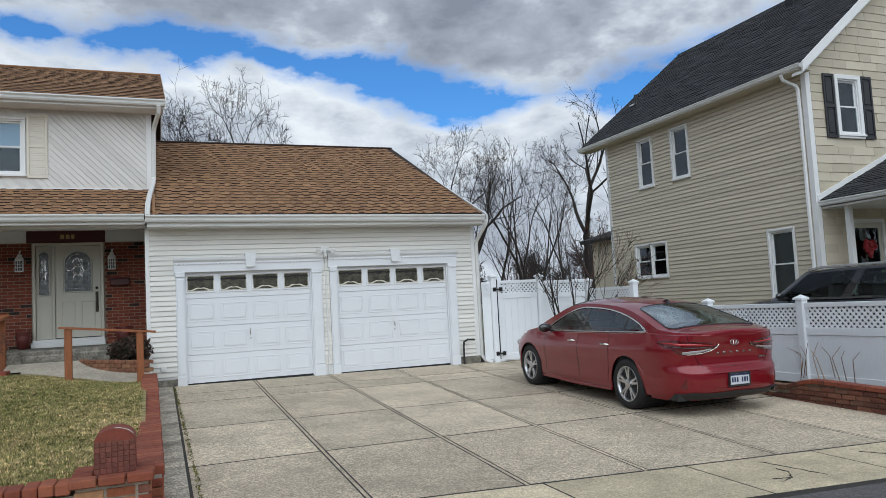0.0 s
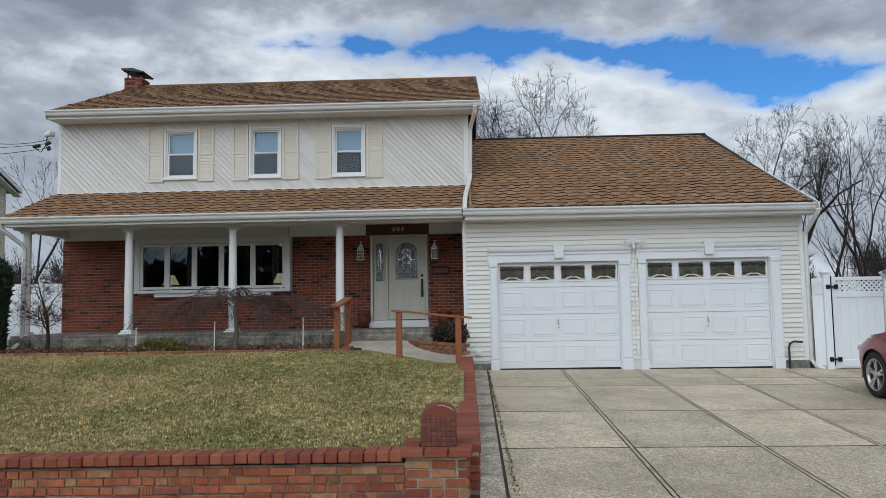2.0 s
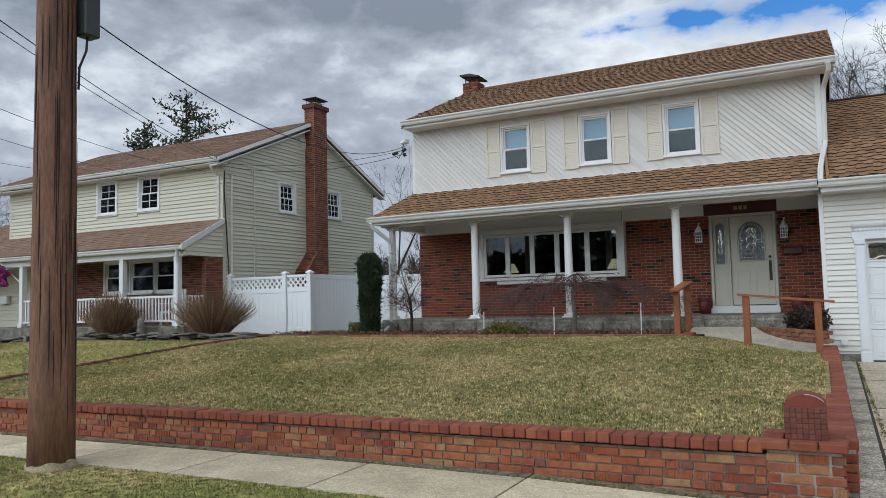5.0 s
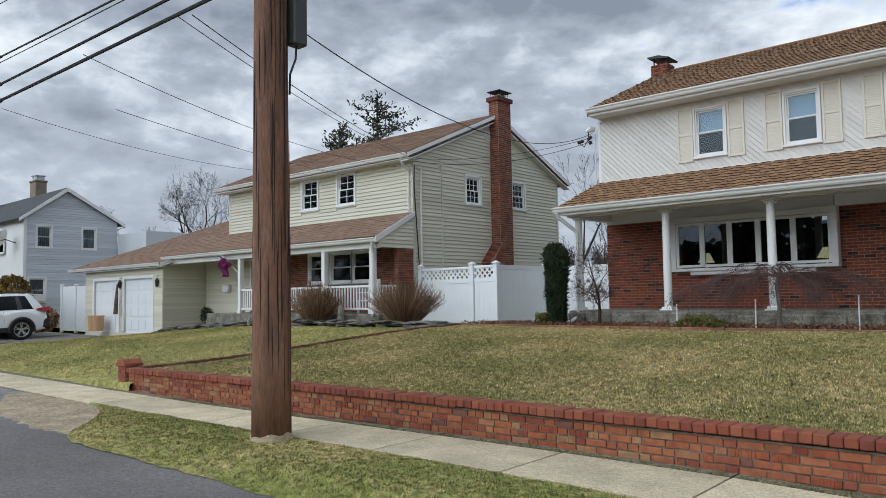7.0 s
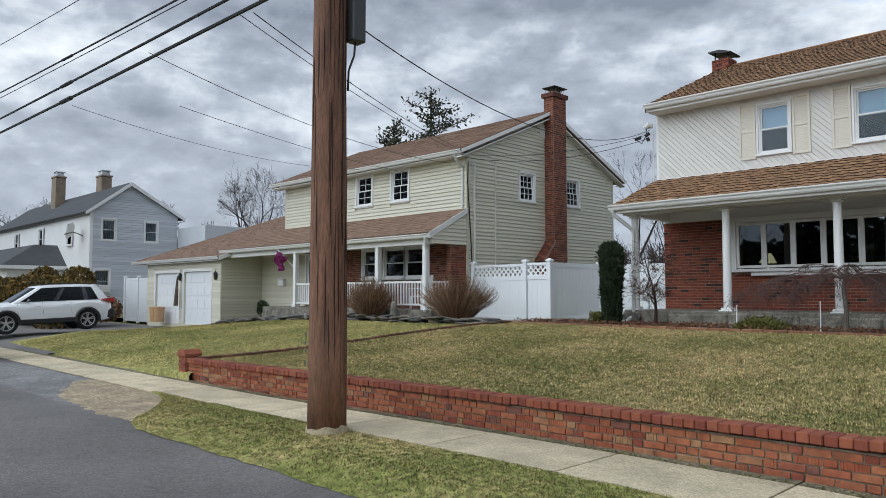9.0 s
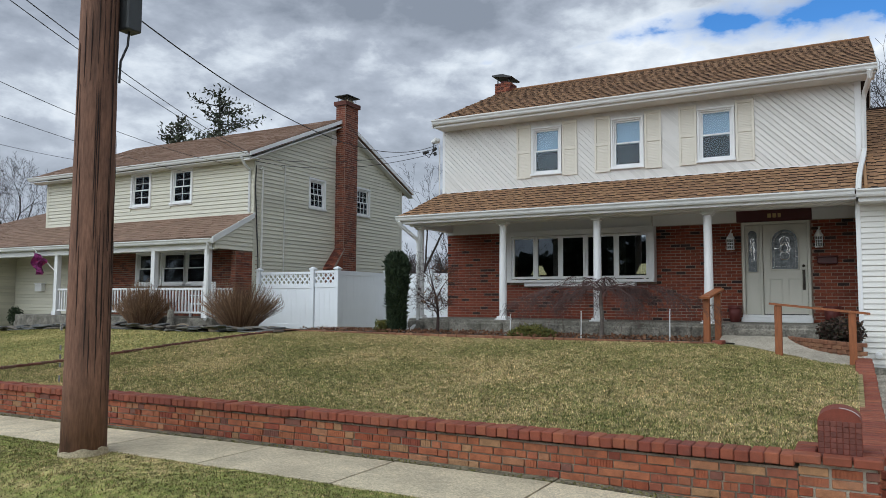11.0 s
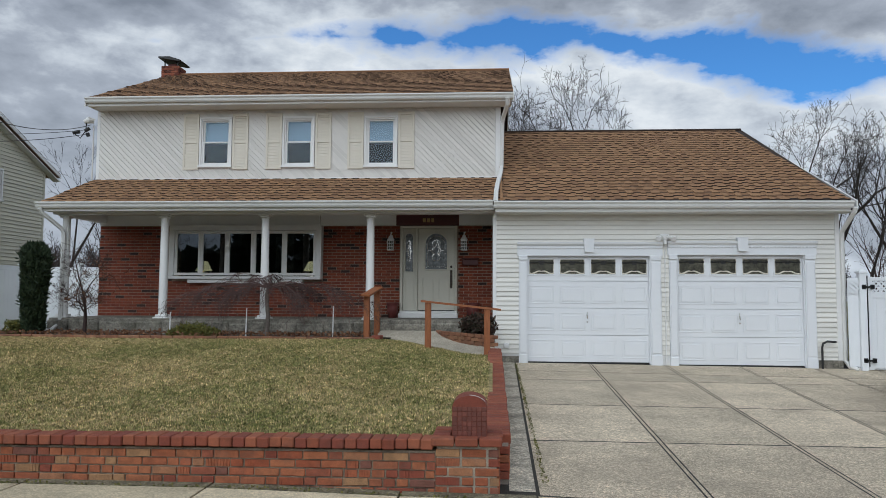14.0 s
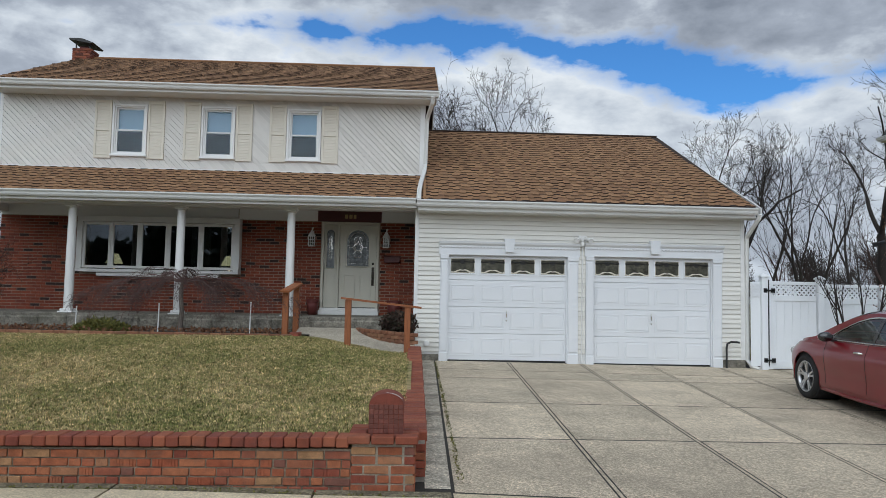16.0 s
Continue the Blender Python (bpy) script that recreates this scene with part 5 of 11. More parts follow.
gutter(house, (-9.47, -0.33, 3.10), (0.0, -0.33, 3.10), size=0.125)
for i, cx in enumerate((-9.12, -6.95, -4.77, -2.54)):
    col = part("porch_column", tube(bmesh.new(), [(cx, 0.16, 0.84), (cx, 0.16, 1.6), (cx, 0.16, 3.0)], [0.088, 0.087, 0.078], 20), WHITE, house, smooth=False)
    part("base", boxes((cx - 0.15, cx + 0.15, 0.01, 0.31, 0.815, 0.85), (cx - 0.115, cx + 0.115, 0.045, 0.275, 0.85, 0.9), bevel=0.012), WHITE, col)
    part("capital", boxes((cx - 0.13, cx + 0.13, 0.03, 0.29, 2.985, 3.02), (cx - 0.1, cx + 0.1, 0.06, 0.26, 2.94, 2.985), bevel=0.01), WHITE, col)
downspout(house, [(-9.38, -0.4, 3.1), (-9.36, -0.34, 3.0), (-9.12, -0.02, 2.7), (-9.10, 0.02, 2.6), (-9.10, 0.02, 0.72), (-9.2, -0.15, 0.56), (-9.45, -0.4, 0.53)])

# bay window with five lights, and the front room behind it
bay = part("bay_window", boxes((BAY[0] - 0.1, BAY[1] + 0.1, 1.8, 2.1, 2.83, 2.96), (BAY[0] - 0.1, BAY[0] + 0.03, 1.8, 2.1, 1.76, 2.83), (BAY[1] - 0.03, BAY[1] + 0.1, 1.8, 2.1, 1.76, 2.83), (BAY[0] - 0.1, BAY[1] + 0.1, 1.78, 2.1, 1.69, 1.76), bevel=0.008), WHITE, house, "white five-light bow window")
part("apron", box(-7.15, -4.42, 1.84, 2.03, 1.60, 1.69, 0.01), WHITE, bay)
LIGHTS = [0.0, 0.186, 0.375, 0.561, 0.779, 1.0]
for i in range(5):
    a, step = BAY[0] + 0.03 + (BAY[1] - BAY[0] - 0.06) * LIGHTS[i], (BAY[1] - BAY[0] - 0.06) * (LIGHTS[i + 1] - LIGHTS[i])
    s = part("sash", boxes((a, a + 0.06, 1.83, 1.9, 1.78, 2.82), (a + step - 0.06, a + step, 1.83, 1.9, 1.78, 2.82), (a + 0.06, a + step - 0.06, 1.83, 1.9, 2.76, 2.82), (a + 0.06, a + step - 0.06, 1.83, 1.9, 1.78, 1.84), bevel=0.006), WHITE, bay)
    p = part("pane", box(a + 0.055, a + step - 0.055, 1.862, 1.868, 1.835, 2.765), GLASS_DARK, s)
    p.visible_shadow = False
part("curtain", folds(-5.25, -4.8, 2.5, 1.0, 2.8), CURTAIN, bay, "sheer white curtain")
# this drape takes the shade-dark interior colour too
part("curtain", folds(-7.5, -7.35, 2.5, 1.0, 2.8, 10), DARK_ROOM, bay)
for lx in (-7.12, -4.42):
    lamp = thing("table_lamp", "lit table lamp with a cream cone shade inside the window", "lamp", group="window lamps", at=(lx, 2.75, 1.2))
    part("shade", tube(bmesh.new(), [(lx, 2.75, 1.92), (lx, 2.75, 2.15)], [0.20, 0.08], 20, caps=False), LAMP_GLOW, lamp, "cream shade")
    part("stem", tube(bmesh.new(), [(lx, 2.75, 1.25), (lx, 2.75, 1.35), (lx, 2.75, 1.5), (lx, 2.75, 1.7), (lx, 2.75, 1.9)], [0.09, 0.05, 0.1, 0.04, 0.01], 12), WHITE, lamp)
    table = thing("side_table", "dark wooden side table under a window lamp", "table", group="window side tables", at=(lx, 2.75, 0.85))
    part("top", box(lx - 0.3, lx + 0.3, 2.45, 3.05, 1.2, 1.25, 0.008), MAROON, table)
    for sx in (-0.26, 0.26):
        for sy in (2.5, 3.0):
            part("leg", box(lx + sx - 0.02, lx + sx + 0.02, sy - 0.02, sy + 0.02, 0.85, 1.2), MAROON, table)

# front door with one side light
entry = part("front_door", boxes((-2.14, -2.08, 1.93, 2.08, 0.97, 2.95), (-1.78, -1.73, 1.93, 2.08, 0.97, 2.95), (-0.88, -0.82, 1.93, 2.08, 0.97, 2.95), (-2.08, -0.88, 1.93, 2.08, 2.89, 2.95), bevel=0.008), DOOR_GREY, house, "greige front door with leaded oval glass and one sidelight")
part("threshold", boxes((-2.17, -0.8, 1.85, 2.1, 0.82, 0.93), (-2.14, -0.82, 1.88, 2.1, 0.93, 0.98), bevel=0.008), WHITE, entry, "white threshold step")


def leaded(cx, z0, z1, w, y, parent):
    """An arched, leaded glass light in a moulded frame."""
    top = z1 - w / 2
    ring = [(cx - w / 2, z0), (cx + w / 2, z0), (cx + w / 2, top)] + [(cx + w / 2 * math.cos(a), top + w / 2 * math.sin(a)) for a in (math.pi * k / 14 for k in range(1, 14))] + [(cx - w / 2, top)]
    part("glass_light", prism(bmesh.new(), ring, "y", y - 0.004, y + 0.004), LEAD_GLASS, parent, "textured leaded glass")
    bm = bmesh.new()
    tube(bm, [(px, y - 0.012, pz) for px, pz in ring + ring[:1]], 0.014, 6)
    part("glass_frame", bm, DOOR_GREY, parent)
    bm = bmesh.new()
    inner = [((px - cx) * 0.78 + cx, (pz - (z0 + z1) / 2) * 0.84 + (z0 + z1) / 2) for px, pz in ring]
    tube(bm, [(px, y - 0.007, pz) for px, pz in inner + inner[:1]], 0.004, 4)
    mid, hh = (z0 + z1) / 2 + 0.02, (z1 - z0) * 0.3
    for s in (1.0, 0.55):
        tube(bm, [(cx, y - 0.007, mid + hh * s), (cx + w * 0.22 * s, y - 0.007, mid), (cx, y - 0.007, mid - hh * s), (cx - w * 0.22 * s, y - 0.007, mid), (cx, y - 0.007, mid + hh * s)], 0.0065, 4)
    for q in (-1, 1):
        for k in range(3):
            zz = mid + hh * 0.62 * (k - 1)
            tube(bm, [(cx + q * w * (0.02 + 0.16 * math.sin(a)), y - 0.007, zz + hh * 0.32 * math.cos(a)) for a in (math.pi * n / 8 for n in range(9))], 0.0055, 4)
        tube(bm, [(cx + q * w * 0.39, y - 0.007, mid), (cx + q * w * 0.22, y - 0.007, mid)], 0.0055, 4)
        for k in range(6):
            zz = z0 + 0.05 + (top - z0 - 0.05) * k / 5
            tube(bm, [(cx + q * w * 0.49, y - 0.007, zz), (cx + q * w * 0.39, y - 0.007, zz)], 0.004, 4)
    part("leading", bm, CHROME, parent, "bright lead lines")


HANDLE = mat("tarnished_handle_metal", (0.06, 0.05, 0.04), 0.35, 0.3, 8, 0.0, metal=0.8)
LEAD_GLASS = mat("bevelled_leaded_glass", (0.11, 0.125, 0.13), 0.12, 0.5, 14, 0.6, 40)
leaf = part("door_leaf", box(-1.725, -0.885, 1.985, 2.03, 0.985, 2.885, 0.004), DOOR_GREY, entry)
leaded(-1.305, 1.93, 2.78, 0.52, 1.975, leaf)
for a, b in ((-1.62, -1.36), (-1.25, -0.99)):
    part("panel", boxes((a, b, 1.974, 1.986, 1.12, 1.14), (a, b, 1.974, 1.986, 1.72, 1.74), (a, a + 0.02, 1.974, 1.986, 1.14, 1.72), (b - 0.02, b, 1.974, 1.986, 1.14, 1.72), bevel=0.004), DOOR_GREY, leaf)
bm = bmesh.new()
tube(bm, [(-0.955, 1.96, 1.84), (-0.955, 1.93, 1.8), (-0.955, 1.925, 1.7), (-0.955, 1.95, 1.62)], 0.011, 8)
bx(bm, -0.982, -0.928, 1.965, 1.985, 1.50, 1.92, 0.006)
part("door_handle", bm, HANDLE, leaf, "dark worn metal handle set")
bm = bmesh.new()
bmesh.ops.create_uvsphere(bm, u_segments=10, v_segments=6, radius=0.03, matrix=Matrix.Translation((-0.955, 1.965, 2.0)))
part("deadbolt", bm, HANDLE, leaf)
part("bottom_sweep", box(-1.725, -0.885, 1.978, 1.986, 0.985, 1.0), BLACK, leaf)
sidelight = part("sidelight", box(-2.075, -1.785, 1.985, 2.03, 0.985, 2.885, 0.004), DOOR_GREY, entry)
leaded(-1.93, 1.88, 2.78, 0.2, 1.975, sidelight)
part("panel", boxes((-2.03, -1.83, 1.974, 1.986, 1.12, 1.14), (-2.03, -1.83, 1.974, 1.986, 1.72, 1.74), (-2.03, -2.01, 1.974, 1.986, 1.14, 1.72), (-1.85, -1.83, 1.974, 1.986, 1.14, 1.72)), DOOR_GREY, sidelight)


def wall_lantern(x, z):
    l = thing("wall_lantern", "white coach lantern on the brick beside the door", "lantern", group="door lanterns", at=(x, 1.95, z))
    part("arm", tube(bmesh.new(), [(x, 2.0, z + 0.2), (x, 1.94, z + 0.33), (x + 0.03, 1.89, z + 0.33), (x, 1.88, z + 0.25)], 0.012, 6), WHITE, l)
    bm = bmesh.new()
    tube(bm, [(x, 1.9, z + 0.14), (x, 1.9, z + 0.16), (x, 1.9, z + 0.22), (x, 1.9, z + 0.27)], [0.095, 0.085, 0.045, 0.015], 6)
    part("roof", bm, WHITE, l)
    rows = [(x - 0.075, x + 0.075, 1.83, 1.97, z - 0.1, z - 0.08), (x - 0.07, x + 0.07, 1.835, 1.965, z + 0.12, z + 0.14)]
    for sx in (-0.07, 0.058):
        for sy in (1.835, 1.953):
            rows.append((x + sx, x + sx + 0.012, sy, sy + 0.012, z - 0.08, z + 0.12))
    for sx in (-0.026, 0.018):
        rows.append((x + sx, x + sx + 0.008, 1.833, 1.84, z - 0.08, z + 0.12))
    for sz in (-0.015, 0.05):
        rows.append((x - 0.07, x + 0.07, 1.833, 1.84, z + sz, z + sz + 0.008))
    for row in rows:
        part("cage_bar", box(*row), WHITE, l)
    part("glass", box(x - 0.062, x + 0.062, 1.843, 1.955, z - 0.08, z + 0.12), GOLD_GLASS, l)
    part("back_plate", box(x - 0.04, x + 0.04, 1.985, 2.0, z + 0.05, z + 0.26, 0.005), WHITE, l)


wall_lantern(-2.36, 2.47)
wall_lantern(-0.66, 2.47)
mail = thing("mailbox", "dark wall-mounted letter box on the brick", "mailbox", at=(-0.52, 1.95, 2.04))
part("body", box(-0.7, -0.33, 1.9, 2.0, 2.03, 2.17, 0.015), MAROON, mail)
part("lid", box(-0.715, -0.315, 1.88, 2.0, 2.165, 2.2, 0.012), MAROON, mail)
for px, pr in ((-0.45, 0.15), (-2.28, 0.13)):
    pot = thing("flower_pot", "dark red glazed pot beside the front door", "pot", group="door pots", at=(px, 1.75, 0.82))
    part("body", tube(bmesh.new(), [(px, 1.75, 0.82), (px, 1.75, 0.98), (px, 1.75, 1.12)], [pr * 0.7, pr * 0.95, pr], 20), TERRACOTTA, pot, smooth=True)
    part("rim", tube(bmesh.new(), [(px, 1.75, 1.11), (px, 1.75, 1.17)], [pr * 1.08, pr * 1.08], 20), TERRACOTTA, pot)

# upper storey: diagonal boards, three shuttered windows
U_Y, U_X0, U_X1, U_Z0, U_Z1 = 1.85, -9.44, 0.16, 4.0, 5.78
W_IN = [(-6.93 + 0.045, -6.15 - 0.045, 4.37, 5.48), (-4.93 + 0.045, -4.165 - 0.045, 4.36, 5.48), (-2.99 + 0.045, -2.21 - 0.045, 4.35, 5.47)]
upper = part("upper_wall", holed(U_X1, U_Z1, 0.15, W_IN, U_X0, U_Z0 - 0.8), SIDING_DIAG, house)
upper.location.y = U_Y
upper.matrix_parent_inverse = house.matrix_basis.inverted()
part("side_wall", box(U_X0, U_X0 + 0.15, 2.0, 9.6, 3.2, 5.78), SIDING_WHITE, house)
part("side_wall", box(U_X1 - 0.15, U_X1, 2.0, 9.6, 3.0, 5.78), SIDING_WHITE, house)
for gx in (U_X0, U_X1 - 0.15):
    part("gable_wall", prism(bmesh.new(), [(2.0, 5.78), (9.5, 5.78), (5.66, 7.5)], "x", gx, gx + 0.15), SIDING_WHITE, house)


def clip(poly, axis, value, keep_less):
    out = []
    for p, q in zip(poly, poly[1:] + poly[:1]):
        a, b = (p[axis] <= value) == keep_less or p[axis] == value, (q[axis] <= value) == keep_less or q[axis] == value
        if a:
            out.append(p)
        if a != b:
            t = (value - p[axis]) / (q[axis] - p[axis])
            out.append((p[0] + t * (q[0] - p[0]), p[1] + t * (q[1] - p[1])))
    return out


def area(poly):
    return abs(sum(p[0] * q[1] - q[0] * p[1] for p, q in zip(poly, poly[1:] + poly[:1]))) / 2


def without(poly, rects):
    """A convex outline less some upright rectangles, as convex pieces."""
    todo = [poly]
    for r0, r1, r2, r3 in rects:
        after = []
        for p in todo:
            mid = p
            for ax, v, less in ((0, r0, True), (0, r1, False)):
                after.append(clip(p, ax, v, less))
                mid = clip(mid, ax, v, not less) if mid else mid
            for v, less in ((r2, True), (r3, False)):
                after.append(clip(mid, 1, v, less) if mid else [])
        todo = [p for p in after if len(p) >= 3 and area(p) > 2e-4]
    return [[q for i, q in enumerate(p) if (Vector(q) - Vector(p[i - 1])).length > 1e-4] for p in todo]


pitch = 0.135
x = U_X0 - 2.0
while x < U_X1 + 0.1:
    h = U_Z1 - U_Z0
    poly = [(x, U_Z1), (x + pitch - 0.02, U_Z1), (x + pitch - 0.02 + h, U_Z0), (x + h, U_Z0)]
    for ax, v, less in ((0, U_X0 + 0.06, False), (0, U_X1 - 0.1, True)):
        poly = clip(poly, ax, v, less) if poly else poly
    for piece_of in without(poly, [(a - 0.05, b + 0.05, c - 0.05, d + 0.05) for a, b, c, d in W_IN]):
        part("plank", prism(bmesh.new(), piece_of, "y", U_Y - 0.030, U_Y), SIDING_DIAG, upper)
    x += pitch
part("corner_board", box(U_X0 - 0.015, U_X0 + 0.06, U_Y - 0.036, U_Y + 0.1, U_Z0, U_Z1, 0.004), WHITE, upper)
part("corner_board", box(U_X1 - 0.1, U_X1 + 0.02, U_Y - 0.036, U_Y + 0.1, U_Z0 - 0.3, U_Z1, 0.004), WHITE, upper)
part("water_table", box(U_X0, U_X1 - 0.1, U_Y - 0.042, U_Y, 4.02, 4.07, 0.004), WHITE, upper)
for i, (a, b, c, d) in enumerate(W_IN):
    sash_window(upper, pose(a, U_Y - 0.030, c), b - a, d - c, 0.045, WHITE, 0.5, glassy=GLASS_CLEAR)
    shutter(upper, pose(a - 0.045 - 0.395, U_Y - 0.030, 4.27), 0.38, 1.335, SHUTTER)
    shutter(upper, pose(b + 0.045 + 0.015, U_Y - 0.030, 4.27), 0.38, 1.335, SHUTTER)
part("fascia", box(-9.45, 0.44, 1.33, 1.37, 5.70, 5.88, 0.004), WHITE_METAL, house)
part("soffit", box(-9.43, 0.42, 1.37, 1.86, 5.70, 5.72), WHITE_METAL, house)
sloped_roof("main_roof", -9.46, 0.46, 1.28, 5.88, 5.66, 7.77, SHINGLE, near=lambda x, z: x > 4 and z < 1.6, seed=44)
sloped_roof("main_roof_back", -9.46, 0.46, 10.0, 5.88, 5.66, 7.77, SHINGLE, seed=45, flip=True)
part("ridge_cap", tube(bmesh.new(), [(-9.46, 5.66, 7.78), (0.46, 5.66, 7.78)], 0.045, 6), SHINGLE, house)
for rx in (-9.485, 0.455):
    part("rake_board", prism(bmesh.new(), [(1.28, 5.68), (1.28, 5.87), (5.66, 7.76), (10.0, 5.87), (10.0, 5.68), (5.66, 7.55)], "x", rx, rx + 0.025), WHITE_METAL, house)
gutter(house, (-9.46, 1.33, 5.765), (0.46, 1.33, 5.745), size=0.125)
downspout(house, [(0.33, 1.24, 5.75), (0.33, 1.3, 5.62), (0.24, 1.72, 5.42), (0.22, 1.78, 5.3), (0.20, 1.78, 4.3), (0.19, 1.5, 4.15), (0.1, 0.3, 3.65), (0.07, -0.32, 3.4), (0.06, -0.4, 3.2)], 0.05)
part("rake_strip", prism(bmesh.new(), [(-0.36, 3.2), (-0.36, 3.28), (1.8, 4.3), (1.8, 4.1)], "x", 0.15, 0.2), SHINGLE, house)
chim = part("chimney", box(-9.60, -9.15, 5.5, 6.0, 6.9, 8.0, 0.01), MORTAR_DARK, house, "short brick chimney with a metal cap")
for o, d in (((-9.66, 5.49, 7.45), (1, 0, 0)), ((-9.14, 5.49, 7.45), (0, 1, 0))):
    brickwork(chim, frame_of(o, d, (0, 0, 1)), 0.52, 0.56, 0.2, 0.07, BRICK_CHIM, near=lambda x, z: True, depth=0.010, seed=61)
part("flue", box(-9.52, -9.28, 5.62, 5.88, 8.0, 8.1, 0.01), TERRACOTTA, chim)
part("cap", prism(bmesh.new(), [(-9.72, 8.22), (-9.1, 8.12), (-9.06, 8.15), (-9.38, 8.26), (-9.72, 8.26)], "y", 5.4, 6.1), BLACK, chim)
part("cap_post", boxes((-9.6, -9.57, 5.55, 5.58, 8.0, 8.23), (-9.22, -9.19, 5.55, 5.58, 8.0, 8.18)), BLACK, chim)

# flood lamp over the garage, meter nub, hose bib, pipe
flood = thing("flood_light", "twin white security flood lamp above the garage doors", "lamp", at=(3.43, -0.1, 2.5))
part("base", box(3.34, 3.52, -0.06, -0.016, 2.45, 2.58, 0.015), WHITE, flood)
for s in (-1, 1):
    part("lamp_head", tube(bmesh.new(), [(3.43 + 0.05 * s, -0.07, 2.5), (3.43 + 0.10 * s, -0.13, 2.5), (3.43 + 0.15 * s, -0.19, 2.47), (3.43 + 0.155 * s, -0.2, 2.465)], [0.03, 0.035, 0.062, 0.05], 12), WHITE, flood)
part("sensor", tube(bmesh.new(), [(3.43, -0.06, 2.44), (3.43, -0.1, 2.36)], [0.035, 0.03], 10), WHITE, flood)
part("conduit", tube(bmesh.new(), [(3.435, -0.03, 2.42), (3.435, -0.03, 0.0)], 0.012, 6), WHITE, flood)
vent = thing("dryer_vent", "small round vent on the siding", "vent", at=(0.28, -0.03, 0.32))
part("body", tube(bmesh.new(), [(0.28, -0.01, 0.33), (0.28, -0.06, 0.33), (0.28, -0.065, 0.33)], [0.06, 0.055, 0.02], 14), WHITE, vent)
pipe = thing("bent_pipe", "grey bent standpipe beside the garage door", "pipe", at=(6.42, -0.05, -0.06))
part("pipe", tube(bmesh.new(), [(6.40, -0.1, -0.1), (6.40, -0.1, 0.35), (6.42, -0.1, 0.43), (6.5, -0.1, 0.47), (6.66, -0.12, 0.46)], 0.022, 8), BLACK, pipe)

# ---- fences ----


def lattice(parent, m, w, z0, z1, cell=0.095, half=0.016, material=None):
    """A diagonal lattice panel of crossing strips between two heights."""
    mt = material or VINYL
    h = z1 - z0
    bm = bmesh.new()
    for s in (1, -1):
        x = -h
        while x < w + h:
            a, b = (x, z0), (x + h, z1)
            if s < 0:
                a, b = (x, z1), (x + h, z0)
            t0, t1 = max(0.0, (0 - a[0]) / h), min(1.0, (w - a[0]) / h)
            if t1 - t0 > 0.05:
                p, q = [(a[0] + t * h, a[1] + t * (b[1] - a[1])) for t in (t0, t1)]
                d = Vector((q[0] - p[0], q[1] - p[1])).normalized()
                nx, nz = -d.y * half, d.x * half
                prism(bm, [(p[0] + nx, p[1] + nz), (p[0] - nx, p[1] - nz), (q[0] - nx, q[1] - nz), (q[0] + nx, q[1] + nz)], "y", 0.004 * s - 0.004, 0.004 * s + 0.004)
            x += cell
    return put("lattice", bm, mt, parent, m)


def fence_post(parent, x, y, z0, z1, r=0.065):
    p = part("post", box(x - r, x + r, y - r, y + r, z0, z1, 0.008), VINYL, parent)
    bm = bmesh.new()
    c = r + 0.02
    v = [bm.verts.new(q) for q in ((x - c, y - c, z1), (x + c, y - c, z1), (x + c, y + c, z1), (x - c, y + c, z1), (x - c, y - c, z1 + 0.03), (x + c, y - c, z1 + 0.03), (x + c, y + c, z1 + 0.03), (x - c, y + c, z1 + 0.03), (x, y, z1 + 0.085))]
    for f in ((3, 2, 1, 0), (0, 1, 5, 4), (1, 2, 6, 5), (2, 3, 7, 6), (3, 0, 4, 7), (4, 5, 8), (5, 6, 8), (6, 7, 8), (7, 4, 8)):
        bm.faces.new([v[i] for i in f])
    part("cap", bm, VINYL, p)
    return p


def fence_panel(parent, a, b, z0, z1, lat=0.0, cell=0.095):
    """A vinyl panel between two posts: boards, rails, and a lattice of height lat on top."""
    a, b = Vector((*a, 0)), Vector((*b, 0))
    w = (b - a).length
    m = frame_of(a, b - a, (0, 0, 1))
    body = z1 - lat - (0.06 if lat else 0)
    n = max(1, round(w / 0.16))
    for i in range(n):
        put("board", box(w * i / n + 0.0006, w * (i + 1) / n - 0.0006, -0.012, 0.012, z0 + 0.05, body, 0.003), VINYL, parent, m)
    put("rail", box(0, w, -0.025, 0.025, z0 + 0.03, z0 + 0.17, 0.005), VINYL, parent, m)
    put("rail", box(0, w, -0.025, 0.025, body - 0.1, body + 0.02, 0.005), VINYL, parent, m)
    if lat:
        put("rail", box(0, w, -0.025, 0.025, z1 - 0.07, z1, 0.005), VINYL, parent, m)
        lattice(parent, m, w, body + 0.02, z1 - 0.07, cell, 0.016 if cell < 0.1 else 0.021)


left_fence = thing("privacy_fence", "white vinyl privacy fence with lattice top between two houses", "fence", at=(-13, 1.8, 0.4))
FY_, FC, FB = 0.85, -12.12, 3.24
for px, py in ((-14.9, FY_), (-12.95, FY_), (FC, FY_), (FC, FB), (-10.6, FB)):
    fence_post(left_fence, px, py, 0.35, 2.07)
fence_panel(left_fence, (-14.83, FY_), (-13.02, FY_), 0.42, 2.02, 0.30, 0.165)
gate = part("gate", box(-12.87, FC - 0.08, FY_ - 0.01, FY_ + 0.01, 0.45, 0.5), VINYL, left_fence, "white vinyl gate leaf")
fence_panel(gate, (-12.87, FY_), (FC - 0.08, FY_), 0.46, 2.04, 0.30, 0.165)
fence_panel(left_fence, (FC, FY_ + 0.07), (FC, FB - 0.07), 0.40, 2.02)
